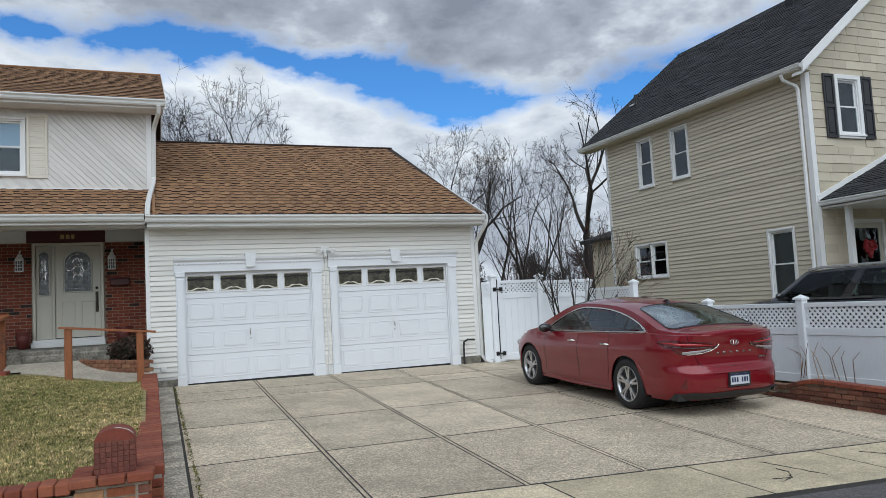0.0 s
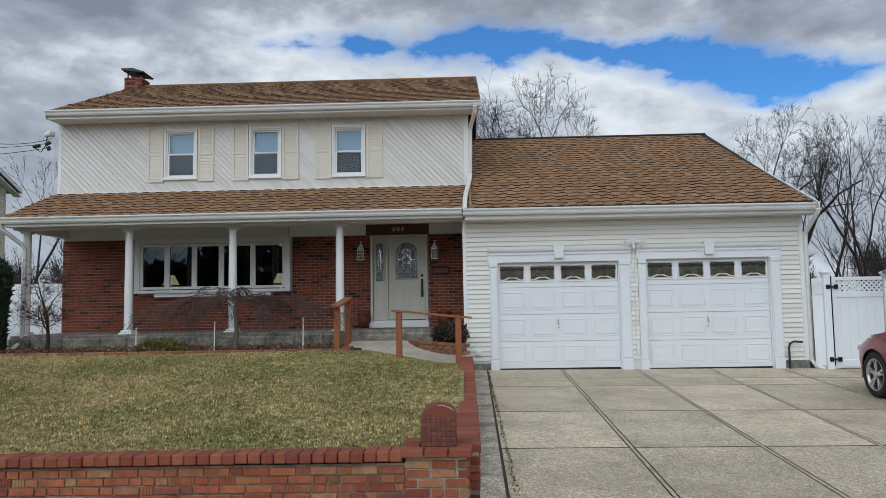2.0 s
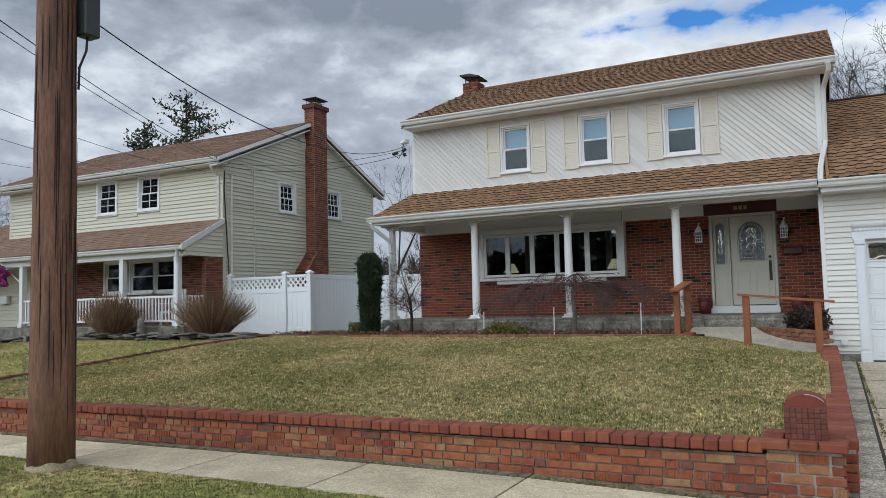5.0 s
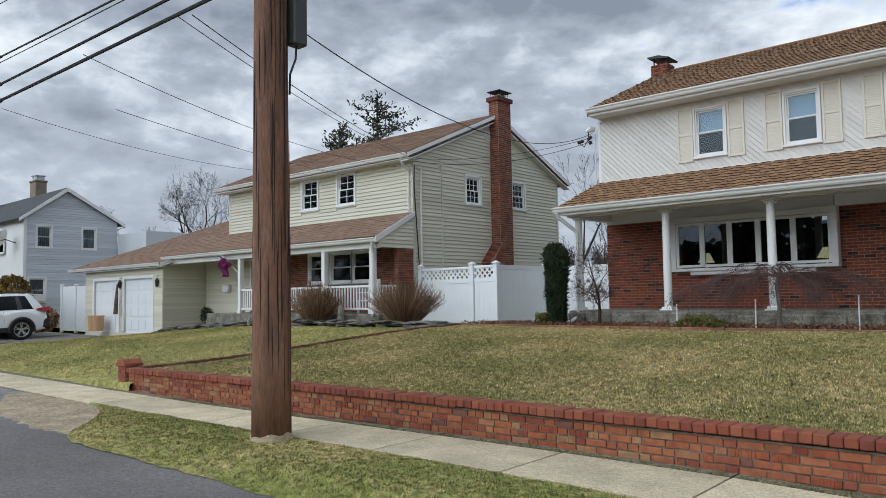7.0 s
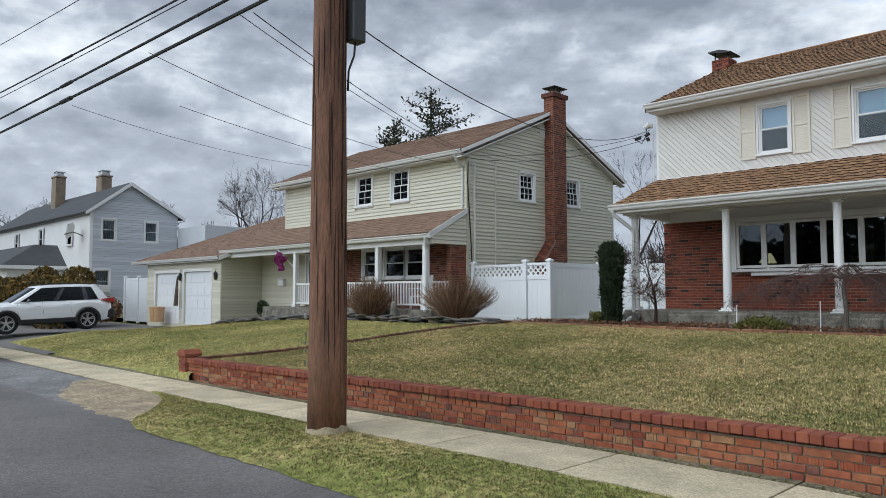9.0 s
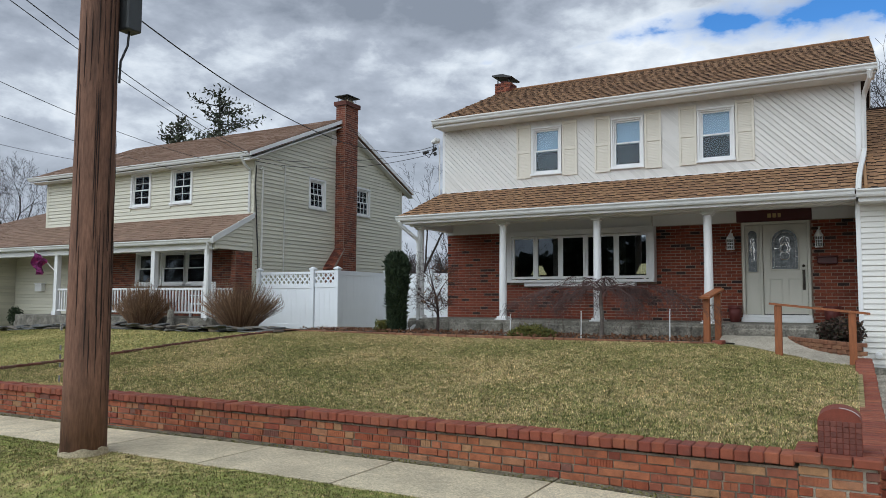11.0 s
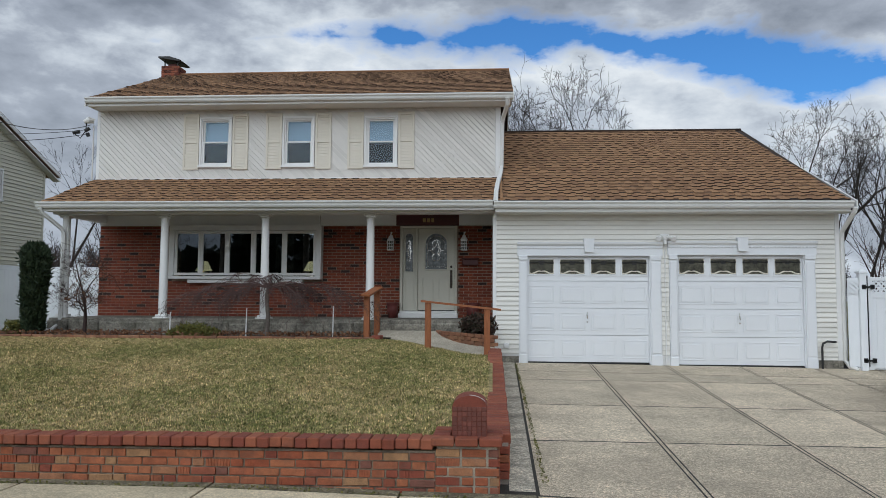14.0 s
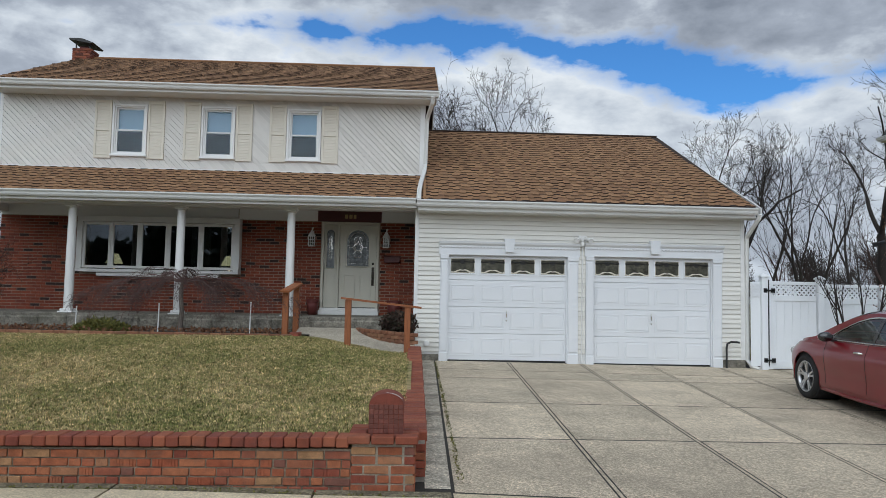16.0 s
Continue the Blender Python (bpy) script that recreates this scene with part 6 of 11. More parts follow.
fence_panel(left_fence, (FC + 0.07, FB), (-10.67, FB), 0.40, 2.0)
fence_panel(left_fence, (-10.53, FB), (-9.5, FB), 0.40, 2.0)

right_fence = thing("garden_gate_fence", "white vinyl gate and lattice-topped fence beside the garage", "fence", at=(8, -0.2, -0.1))
for px in (7.13, 8.3):
    fence_post(right_fence, px, -0.2, -0.15, 1.80 if px < 8 else 1.77)
part("filler", box(6.86, 7.06, -0.21, -0.19, 0.0, 1.7), VINYL, right_fence)
lattice(right_fence, frame_of((6.86, -0.225, 0), (1, 0, 0), (0, 0, 1)), 0.2, 1.4, 1.68)
gate2 = part("gate", box(7.24, 8.2, -0.21, -0.19, -0.05, 0.0), VINYL, right_fence, "white vinyl gate with black hinges")
fence_panel(gate2, (7.22, -0.2), (8.22, -0.2), -0.06, 1.72, 0.24)
part("stile", box(7.21, 7.31, -0.235, -0.165, -0.06, 1.73, 0.005), VINYL, gate2)
for hz in (0.12, 1.53):
    part("hinge", boxes((7.1, 7.34, -0.275, -0.25, hz - 0.018, hz + 0.018), (7.1, 7.18, -0.275, -0.25, hz - 0.045, hz + 0.045), (7.26, 7.34, -0.275, -0.25, hz - 0.045, hz + 0.045), bevel=0.006), BLACK, gate2, "black iron hinge")
# black strip standing in for the shade in the gap between post and stile
part("gap_rod", box(7.205, 7.212, -0.27, -0.2, 0.0, 1.75), BLACK, gate2)
fence_panel(right_fence, (8.37, -0.2), (9.5, -0.2), -0.1, 1.68, 0.24)
tall = thing("boundary_fence", "tall white lattice-topped boundary fence", "fence", at=(9.6, -1, -0.1))
fence_post(tall, 9.6, -0.2, -0.15, 1.62)
fence_post(tall, 9.6, -1.95, -0.15, 1.5)
fence_panel(tall, (9.6, -0.27), (9.6, -1.88), -0.12, 1.45, 0.24)
low = thing("boundary_fence", "low white vinyl boundary fence with lattice top", "fence", at=(9.6, -5, -0.15))
ys = [-1.95, -4.15, -6.24, -8.4]
for y in ys[1:]:
    fence_post(low, 9.6, y, -0.34, 1.03)
for a, b in zip(ys, ys[1:]):
    fence_panel(low, (9.6, a - 0.065), (9.6, b + 0.065), -0.30, 0.98, 0.34)
kerb = thing("brick_kerb", "low mossy brick planting kerb along the driveway", "kerb", at=(8.5, -6, -0.3))


def kerb_top(y):
    return -0.125 + 0.105 * smooth(-7.08, -7.28, y) - 0.03 * smooth(-7.3, -8.6, y)


bm = bmesh.new()
for k in range(40):
    y0, y1 = -9.0 + 5.8 * k / 40, -9.0 + 5.8 * (k + 1) / 40
    prism(bm, [(y0, -0.5), (y1, -0.5), (y1, kerb_top(y1) - 0.03), (y0, kerb_top(y0) - 0.03)], "x", 8.40, 8.56)
part("core", bm, MORTAR_WALL, kerb)
for r in range(6):
    y = -9.0 - 0.1 * (r % 2)
    while y < -3.4:
        z = -0.44 + 0.066 * r
        if z + 0.062 < kerb_top(y + 0.1) - 0.055:
            piece("brick", (0.1, 0.2, 0.061), BRICK_OLD, kerb, pose(8.375 + rng.uniform(-0.006, 0.006), y, z, 0, 0, rng.uniform(-1.2, 1.2)), 0.008)
        y += 0.208
y = -9.05
while y < -3.3:
    lean = math.degrees(math.atan2(kerb_top(y + 0.2) - kerb_top(y), 0.2))
    piece("coping_brick", (0.15, 0.2, 0.06), BRICK_CAP if y < -7.2 else BRICK_OLD, kerb, pose(8.36 + rng.uniform(-0.006, 0.006), y, kerb_top(y) - 0.06, lean, 0, rng.uniform(-1, 1)), 0.008)
    y += 0.206
part("soil", box(8.55, 9.59, -9.0, -1.9, -0.5, -0.31), SOIL, kerb)

# ---- utility pole and overhead lines ----
pole = thing("utility_pole", "weathered brown wooden utility pole on the verge", "utility pole", at=(-6.6, -10.34, -0.3))
rp = random.Random(4)
POLE_DARK = mat("dark_pole_split", (0.028, 0.016, 0.012), 0.95, 0.2, 5, 0.3)
part("shaft", tube(bmesh.new(), [(-6.6 + 0.005 * math.sin(k), -10.34, -0.35 + k * 0.9) for k in range(12)], [0.208 - 0.006 * k for k in range(12)], 40), POLE_WOOD, pole, smooth=True)
for k in range(110):
    a, z = rp.uniform(0, 6.28), rp.uniform(-0.2, 5.5)
    r = 0.2065 - 0.0066 * (z + 0.35)
    part("split", tube(bmesh.new(), [(-6.6 + r * math.cos(a), -10.34 + r * math.sin(a), z), (-6.6 + r * math.cos(a + 0.02), -10.34 + r * math.sin(a + 0.02), z + rp.uniform(0.15, 0.6)), (-6.6 + r * math.cos(a), -10.34 + r * math.sin(a), z + rp.uniform(0.7, 1.3))], [0.0015, rp.uniform(0.003, 0.008), 0.0015], 5), POLE_DARK, pole)
bm = bmesh.new()
for k in range(30):
    t0, t1 = 2 * math.pi * k / 30, 2 * math.pi * (k + 1) / 30
    r0, r1, lo = 0.209, 0.222, -0.36
    h0, h1 = (-0.20 + 0.018 * math.sin(2.3 * t0 + 1) + 0.01 * math.sin(7 * t0) for t0 in (t0, t1))
    ring = [(-6.6 + r * math.cos(t), -10.34 + r * math.sin(t), z) for t, r, z in ((t0, r1, lo), (t1, r1, lo), (t1, r1, h1), (t0, r1, h0), (t0, r0, h0), (t1, r0, h1))]
    v = [bm.verts.new(p) for p in ring]
    bm.faces.new((v[0], v[1], v[2], v[3]))
    bm.faces.new((v[3], v[2], v[5], v[4]))
bmesh.ops.remove_doubles(bm, verts=bm.verts, dist=1e-4)
part("base_collar", bm, SIDEWALK, pole, "pale cracked concrete collar")
for k, (z, h, w) in enumerate(((0.93, 0.06, 0.1), (0.74, 0.05, 0.035), (0.66, 0.04, 0.035), (0.58, 0.04, 0.035), (0.44, 0.06, 0.035))):
    a = -1.78
    m = Matrix.Translation((-6.6 + 0.198 * math.cos(a) - 0.09, -10.34 + 0.198 * math.sin(a), z)) @ pose(0, 0, 0, 0, 0, -28)
    put("tag", box(-w / 2, w / 2, -0.006, 0.01, 0, h, 0.002), CHROME, pole, m)
UNIT = mat("grey_green_steel_box", (0.05, 0.055, 0.055), 0.5, 0.1, 4, 0.05)
part("terminal_box", box(-6.53, -6.37, -10.20, -10.02, 3.95, 4.5, 0.015), UNIT, pole, "dark steel terminal box")
part("riser", tube(bmesh.new(), [(-6.44, -10.12, 3.97), (-6.43, -10.14, 3.8), (-6.45, -10.2, 3.62), (-6.46, -10.2, 3.4)], 0.012, 6), CABLE, pole)


def wire(name, a, b, sag, r, label, thick_at=(), parent=None):
    a, b = Vector(a), Vector(b)
    pts = [a.lerp(b, t) - Vector((0, 0, sag * 4 * t * (1 - t))) for t in (k / 28 for k in range(29))]
    w = thing(name, label, "cable", group="overhead lines", at=tuple(a)) if parent is None else parent
    part("strand", tube(bmesh.new(), pts, r, 6), CABLE, w)
    for t in thick_at:
        p, q = a.lerp(b, t) - Vector((0, 0, sag * 4 * t * (1 - t))), a.lerp(b, t + 0.012) - Vector((0, 0, sag * 4 * (t + 0.012) * (1 - t - 0.012)))
        part("splice_case", tube(bmesh.new(), [p, q], r * 1.5, 8), CABLE, w)
    return w


for z, far, r in ((4.64, 5.93, 0.026), (4.88, 6.50, 0.022), (5.12, 7.65, 0.008), (5.18, 7.95, 0.016), (5.9, 10.2, 0.008)):
    for end in (-52.0, 40.0):
        wire("overhead_cable", (-6.6, -10.54, z), (end, -10.54, far if end < 0 else z + 0.2), 0.15, r, "black communication cable strung along the street", thick_at=(0.17,) if end < 0 and r > 0.01 else ())
wire("service_drop", (-6.45, -10.2, 4.19), (-9.55, 1.7, 5.35), 0.7, 0.007, "thin service line running to a house")
wire("service_drop", (-8.48, -10.2, 4.83), (-15.0, 0.5, 5.42), 0.14, 0.007, "thin service line running to a house")
wire("service_drop", (-8.86, -10.2, 4.92), (-15.0, 0.5, 5.34), 0.16, 0.006, "thin service line running to a house")
wire("service_drop", (-11.5, -10.3, 5.0), (-15.3, 0.3, 5.05), 0.3, 0.006, "thin service line running to a house")
wire("service_drop", (-15.0, -10.3, 4.8), (-19.6, 0.4, 5.4), 0.3, 0.005, "thin service line running to a house")
wire("service_drop", (-10.35, -10.3, 3.93), (-17.38, 0.3, 5.04), 0.1, 0.005, "thin service line running to a house")
wire("service_drop", (-14.9, 0.55, 5.2), (-9.6, 1.75, 5.15), 0.3, 0.007, "thin service line between two houses")
wire("service_drop", (-14.95, 0.6, 5.3), (-9.6, 1.75, 5.25), 0.22, 0.006, "thin service line between two houses")
head_ = thing("service_entrance", "white weatherhead and black line clamps at a house corner", "service entrance", at=(-9.55, 1.75, 5.2))
part("conduit", tube(bmesh.new(), [(-9.535, 1.8, 3.9), (-9.535, 1.8, 5.35)], 0.016, 8), WHITE_METAL, head_)
part("weatherhead", tube(bmesh.new(), [(-9.53, 1.8, 5.46), (-9.62, 1.74, 5.48), (-9.72, 1.7, 5.42)], [0.06, 0.085, 0.05], 10), WHITE_METAL, head_)
for p, q in (((-9.6, 1.74, 5.28), (-9.7, 1.7, 5.2)), ((-9.8, 1.66, 5.18), (-9.95, 1.64, 5.15)), ((-9.65, 1.72, 5.16), (-9.62, 1.74, 5.08))):
    part("clamp", tube(bmesh.new(), [p, q], 0.045, 8), CABLE, head_)
part("loop", tube(bmesh.new(), [(-9.65, 1.7, 5.45), (-9.68, 1.7, 5.2), (-9.78, 1.66, 5.02), (-9.9, 1.64, 5.12)], 0.012, 6), CABLE, head_)

# ---- neighbour to the west: sage siding, brick chimney, porch, garage ----
lh = thing("neighbour_house", "two-storey sage-sided house with brick chimney and railed porch", "house", at=(-20, 4, 0.3))
house_now[0] = lh
LX, LY0, LY1 = -15.0, 0.65, 8.5
sw = [(3.05 - LY0 + 0.07, 3.9 - LY0 - 0.07, 4.17, 5.05), (5.55 - LY0 + 0.07, 6.4 - LY0 - 0.07, 4.2, 5.1)]
ms = frame_of((LX, LY0, 0), (0, 1, 0), (0, 0, 1))
side_l = put("side_wall", holed(LY1 - LY0, 5.4, 0.15, sw, 0, 0.2), SIDING_SAGE, lh, ms)
RY, RZ = 4.6, 7.32


def gable_cut(z):
    zz = z + 0.3
    if zz < 5.4:
        return (0.0, LY1 - LY0)
    t = (zz - 5.4) / (RZ - 0.1 - 5.4)
    return (t * (RY - LY0), LY1 - LY0 - t * (LY1 - RY))


put("gable_wall", prism(bmesh.new(), [(0, 5.4), (LY1 - LY0, 5.4), (RY - LY0, RZ - 0.1)], "y", 0.0, 0.15), SIDING_SAGE, lh, ms)
clapboards(side_l, frame_of((LX, LY0, 0.3), (0, 1, 0), (0, 0, 1)), LY1 - LY0, RZ - 0.45, SIDING_SAGE, 0.115, holes=[(a - 0.07, b + 0.07, c - 0.3 - 0.07, d - 0.3 + 0.07) for a, b, c, d in sw], cut=gable_cut)
for a, b, c, d in sw:
    sash_window(side_l, ms @ pose(a, -0.015, c), b - a, d - c, 0.07, WHITE, 0.5, grid=(3, 2), curtain=True, glassy=GLASS_CLEAR)
put("corner_board", box(-0.02, 0.09, -0.03, 0.02, 0.3, 5.4, 0.004), SIDING_SAGE, side_l, ms)
put("corner_board", box(LY1 - LY0 - 0.09, LY1 - LY0 + 0.02, -0.03, 0.02, 0.3, 5.4, 0.004), SIDING_SAGE, side_l, ms)
put("gable_vent", boxes((3.5, 3.86, -0.04, 0.0, 6.36, 6.7), *[(3.53, 3.83, -0.055, -0.04, 6.39 + 0.05 * k, 6.41 + 0.05 * k) for k in range(6)]), SIDING_WHITE, side_l, ms)
# chimney, wider at the foot, with a sloped brick shoulder
ch = part("chimney", box(LX, -14.62, 4.42, 5.13, 0.3, 7.85), MORTAR_DARK, lh, "tall red-brown brick chimney against the gable")
part("shoulder_base", box(LX, -14.62, 3.85, 4.42, 0.3, 2.28), MORTAR_DARK, ch)
bm = bmesh.new()
prism(bm, [(3.82, 2.25), (4.44, 2.95), (4.44, 2.87), (3.9, 2.22)], "x", LX, -14.58)
part("shoulder_cap", bm, MORTAR_DARK, ch)
brickwork(ch, frame_of((LX, 3.81, 2.25), (1, 0, 0), (0, 0.62, 0.70)), 0.42, 0.93, 0.21, 0.07, BRICK_CHIM, depth=0.012, joint=0.014, seed=75)
part("shoulder", prism(bmesh.new(), [(3.85, 2.28), (4.42, 2.28), (4.42, 2.9)], "x", LX, -14.62), BRICK_CHIM, ch)
brickwork(ch, frame_of((-14.62, 4.42, 0.3), (0, 1, 0), (0, 0, 1)), 0.71, 7.5, 0.21, 0.07, BRICK_CHIM, near=lambda x, z: z > 1.7, depth=0.010, joint=0.016, seed=71)
brickwork(ch, frame_of((LX, 4.42, 0.3), (1, 0, 0), (0, 0, 1)), 0.38, 7.5, 0.21, 0.07, BRICK_CHIM, depth=0.010, joint=0.016, seed=72)
brickwork(ch, frame_of((LX, 3.85, 0.3), (1, 0, 0), (0, 0, 1)), 0.38, 1.95, 0.21, 0.07, BRICK_CHIM, depth=0.010, joint=0.016, seed=73)
brickwork(ch, frame_of((-14.62, 3.85, 0.3), (0, 1, 0), (0, 0, 1)), 0.57, 1.95, 0.21, 0.07, BRICK_CHIM, depth=0.010, joint=0.016, seed=74)
part("crown", boxes((-15.06, -14.56, 4.36, 5.19, 7.72, 7.86)), BRICK_CHIM, ch)
part("flue", box(-14.95, -14.68, 4.6, 4.95, 7.86, 7.96), SIDEWALK, ch)
part("rain_cap", box(-15.08, -14.54, 4.42, 5.12, 8.05, 8.08, 0.005), BLACK, ch)
part("cap_cage", boxes(*[(-15.0 + 0.1 * k, -14.99 + 0.1 * k, 4.52, 4.53, 7.9, 8.05) for k in range(5)], *[(-14.6, -14.59, 4.55 + 0.1 * k, 4.56 + 0.1 * k, 7.9, 8.05) for k in range(5)]), BLACK, ch)
# front, upper
fx = [(-20.20, -19.40, 4.2, 5.2), (-18.35, -17.55, 4.2, 5.2)]
up_l = part("upper_wall", holed(LX, 5.4, 0.15, fx, -24.65, 3.2), SIDING_SAGE, lh)
up_l.location.y = LY0
up_l.matrix_parent_inverse = lh.matrix_basis.inverted()
clapboards(up_l, frame_of((-24.65, LY0, 3.7), (1, 0, 0), (0, 0, 1)), 9.65, 1.7, SIDING_SAGE, 0.115, holes=[(a + 24.65 - 0.08, b + 24.65 + 0.08, c - 3.7 - 0.08, d - 3.7 + 0.08) for a, b, c, d in fx])
for a, b, c, d in fx:
    sash_window(up_l, pose(a, LY0 - 0.016, c), b - a, d - c, 0.08, WHITE, 0.5, grid=(2, 2), curtain=True, glassy=GLASS_CLEAR)
part("corner_board", box(-24.7, -24.58, LY0 - 0.03, LY0 + 0.05, 3.7, 5.4), SIDING_SAGE, up_l)
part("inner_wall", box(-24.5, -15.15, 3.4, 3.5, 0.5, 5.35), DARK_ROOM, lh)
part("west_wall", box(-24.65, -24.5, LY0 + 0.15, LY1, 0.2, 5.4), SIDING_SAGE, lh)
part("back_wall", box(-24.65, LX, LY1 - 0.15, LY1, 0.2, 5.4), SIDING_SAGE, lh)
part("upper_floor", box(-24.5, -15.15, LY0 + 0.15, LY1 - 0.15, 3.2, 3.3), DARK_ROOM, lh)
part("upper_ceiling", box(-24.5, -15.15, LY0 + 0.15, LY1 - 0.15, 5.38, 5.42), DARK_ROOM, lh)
sloped_roof("roof", -25.1, -14.75, 0.2, 5.42, RY, RZ, SHINGLE_OLD, near=None, seed=75, tab=0.33, course=0.16)
sloped_roof("roof_back", -25.1, -14.75, 9.0, 5.42, RY, RZ, SHINGLE_OLD, seed=76, tab=0.33, course=0.3, flip=True)
part("rake_board", prism(bmesh.new(), [(0.2, 5.29), (0.2, 5.40), (RY, RZ - 0.02), (9.0, 5.40), (9.0, 5.29), (RY, RZ - 0.14)], "x", -14.76, -14.73), WHITE, lh)
part("rake_soffit", prism(bmesh.new(), [(0.2, 5.2), (RY, RZ - 0.24), (9.0, 5.2), (9.0, 5.17), (RY, RZ - 0.28), (0.2, 5.17)], "x", LX, -14.76), WHITE_METAL, lh)
part("soffit", box(-25.05, -14.75, 0.22, LY0, 5.24, 5.26), WHITE_METAL, lh)
gutter(lh, (-25.1, 0.24, 5.3), (-14.76, 0.24, 5.28), size=0.12)
downspout(lh, [(-15.05, 0.18, 5.28), (-15.06, 0.3, 5.1), (-15.1, 0.58, 4.95), (-15.12, 0.6, 4.8), (-15.12, 0.6, 3.75)], 0.04)
# service pipes on the gable
for yy, zt in ((0.95, 5.0), (1.9, 5.2)):
    part("service_pipe", tube(bmesh.new(), [(LX + 0.05, yy - 0.12, zt), (LX + 0.06, yy - 0.04, zt + 0.08), (LX + 0.05, yy, zt), (LX + 0.05, yy, 0.8)], 0.03 if yy < 1 else 0.018, 8), SIDING_WHITE, lh)
part("service_cable", tube(bmesh.new(), [(LX + 0.03, 0.7, 5.1), (LX + 0.05, 0.66, 4.5), (LX + 0.04, 0.74, 3.6), (LX + 0.05, 0.82, 2.4), (LX + 0.04, 0.9, 1.0)], 0.016, 6), CABLE, lh)
# ground floor and porch
gf = [(-20.05, -19.1, 1.72, 2.68), (-18.9, -17.9, 1.72, 2.68), (-17.85, -16.9, 1.72, 2.68), (-23.45, -22.7, 0.8, 2.65)]
low_l = part("brick_front", holed(LX, 3.3, 0.2, gf, -26.6, 0.2), MORTAR_WALL, lh)
low_l.location.y = 0.82
low_l.matrix_parent_inverse = lh.matrix_basis.inverted()
brickwork(low_l, frame_of((-24.6, 0.82, 0.75), (1, 0, 0), (0, 0, 1)), 9.6, 1.98, 0.215, 0.07, BRICK_CHIM, holes=[(a + 24.6 - 0.1, b + 24.6 + 0.1, c - 0.75 - 0.1, d - 0.75 + 0.1) for a, b, c, d in gf], depth=0.010, joint=0.016, seed=77)
for a, b, c, d in gf[:3]:
    sash_window(low_l, pose(a, 0.80, c), b - a, d - c, 0.07, WHITE, 0.0, curtain=False, glassy=GLASS_DARK)
d1 = part("front_door", boxes((-23.5, -23.42, 0.74, 0.86, 0.8, 2.7), (-22.72, -22.65, 0.74, 0.86, 0.8, 2.7), (-23.42, -22.72, 0.74, 0.86, 2.62, 2.7)), WHITE, lh)
part("door_leaf", box(-23.42, -22.72, 0.8, 0.84, 0.8, 2.62), WHITE, d1)
part("glass", box(-23.28, -22.86, 0.79, 0.802, 1.4, 2.45), GLASS_DARK, d1)
part("porch_floor", box(-23.9, -15.0, -0.8, 0.82, 0.2, 0.74, 0.02), STONE, lh)
part("porch_step", box(-24.3, -23.9, -0.6, 0.8, 0.1, 0.5, 0.02), STONE, lh)
clapboards(low_l, frame_of((-26.6, 0.80, 0.25), (1, 0, 0), (0, 0, 1)), 3.05, 2.5, SIDING_SAGE, 0.115)
letter = thing("mailbox", "small white letter box on sage siding", "mailbox", at=(-25.0, 0.7, 1.6))
part("body", box(-25.2, -24.8, 0.62, 0.77, 1.5, 1.75, 0.02), WHITE, letter)
part("lid", box(-25.22, -24.78, 0.6, 0.77, 1.75, 1.79, 0.008), WHITE, letter)
sloped_roof("porch_roof", -26.9, -14.95, -0.9, 2.92, 0.66, 3.72, SHINGLE_OLD, seed=79, tab=0.33, course=0.16)
part("porch_beam", box(-26.6, -15.05, -0.78, -0.6, 2.6, 2.84, 0.005), WHITE, lh)
part("porch_ceiling", box(-26.6, -15.05, -0.6, 0.82, 2.78, 2.82), WHITE, lh)
part("porch_cheek", prism(bmesh.new(), [(-0.78, 2.62), (0.65, 2.62), (0.65, 3.66), (-0.78, 2.9)], "x", -15.08, LX), SIDING_SAGE, lh)
clapboards(side_l, frame_of((LX + 0.003, -0.78, 2.62), (0, 1, 0), (0, 0, 1)), 1.43, 1.0, SIDING_SAGE, 0.115, cut=lambda z: (max(0.0, (z - 0.28) / 0.76 * 1.43), 1.43))
part("porch_rake", prism(bmesh.new(), [(-0.92, 2.74), (-0.92, 2.92), (0.66, 3.73), (0.66, 3.58)], "x", -14.97, -14.93), WHITE_METAL, lh)
gutter(lh, (-26.9, -0.88, 2.78), (-14.96, -0.88, 2.76), size=0.12)
downspout(lh, [(-15.1, -0.94, 2.78), (-15.12, -0.9, 2.66), (-15.2, -0.8, 2.45), (-15.22, -0.8, 0.8), (-15.1, -0.95, 0.72)], 0.04)
brickwork(low_l, frame_of((LX + 0.005, 0.0, 0.75), (0, 1, 0), (0, 0, 1)), 0.82, 1.85, 0.215, 0.07, BRICK_CHIM, depth=0.010, joint=0.016, seed=80)
part("porch_pier", box(LX - 0.15, LX, 0.0, 0.82, 0.3, 2.6), MORTAR_WALL, lh)
brickwork(low_l, frame_of((LX - 0.15, 0.0, 0.75), (1, 0, 0), (0, 0, 1)), 0.15, 1.85, 0.15, 0.07, BRICK_CHIM, depth=0.010, joint=0.016, seed=82)
for cx in (-15.3, -17.42, -21.88):
    c = part("porch_column", box(cx - 0.075, cx + 0.075, -0.78, -0.63, 0.74, 2.62, 0.006), WHITE, lh)
    part("base", box(cx - 0.1, cx + 0.1, -0.81, -0.6, 0.74, 0.86, 0.008), WHITE, c)
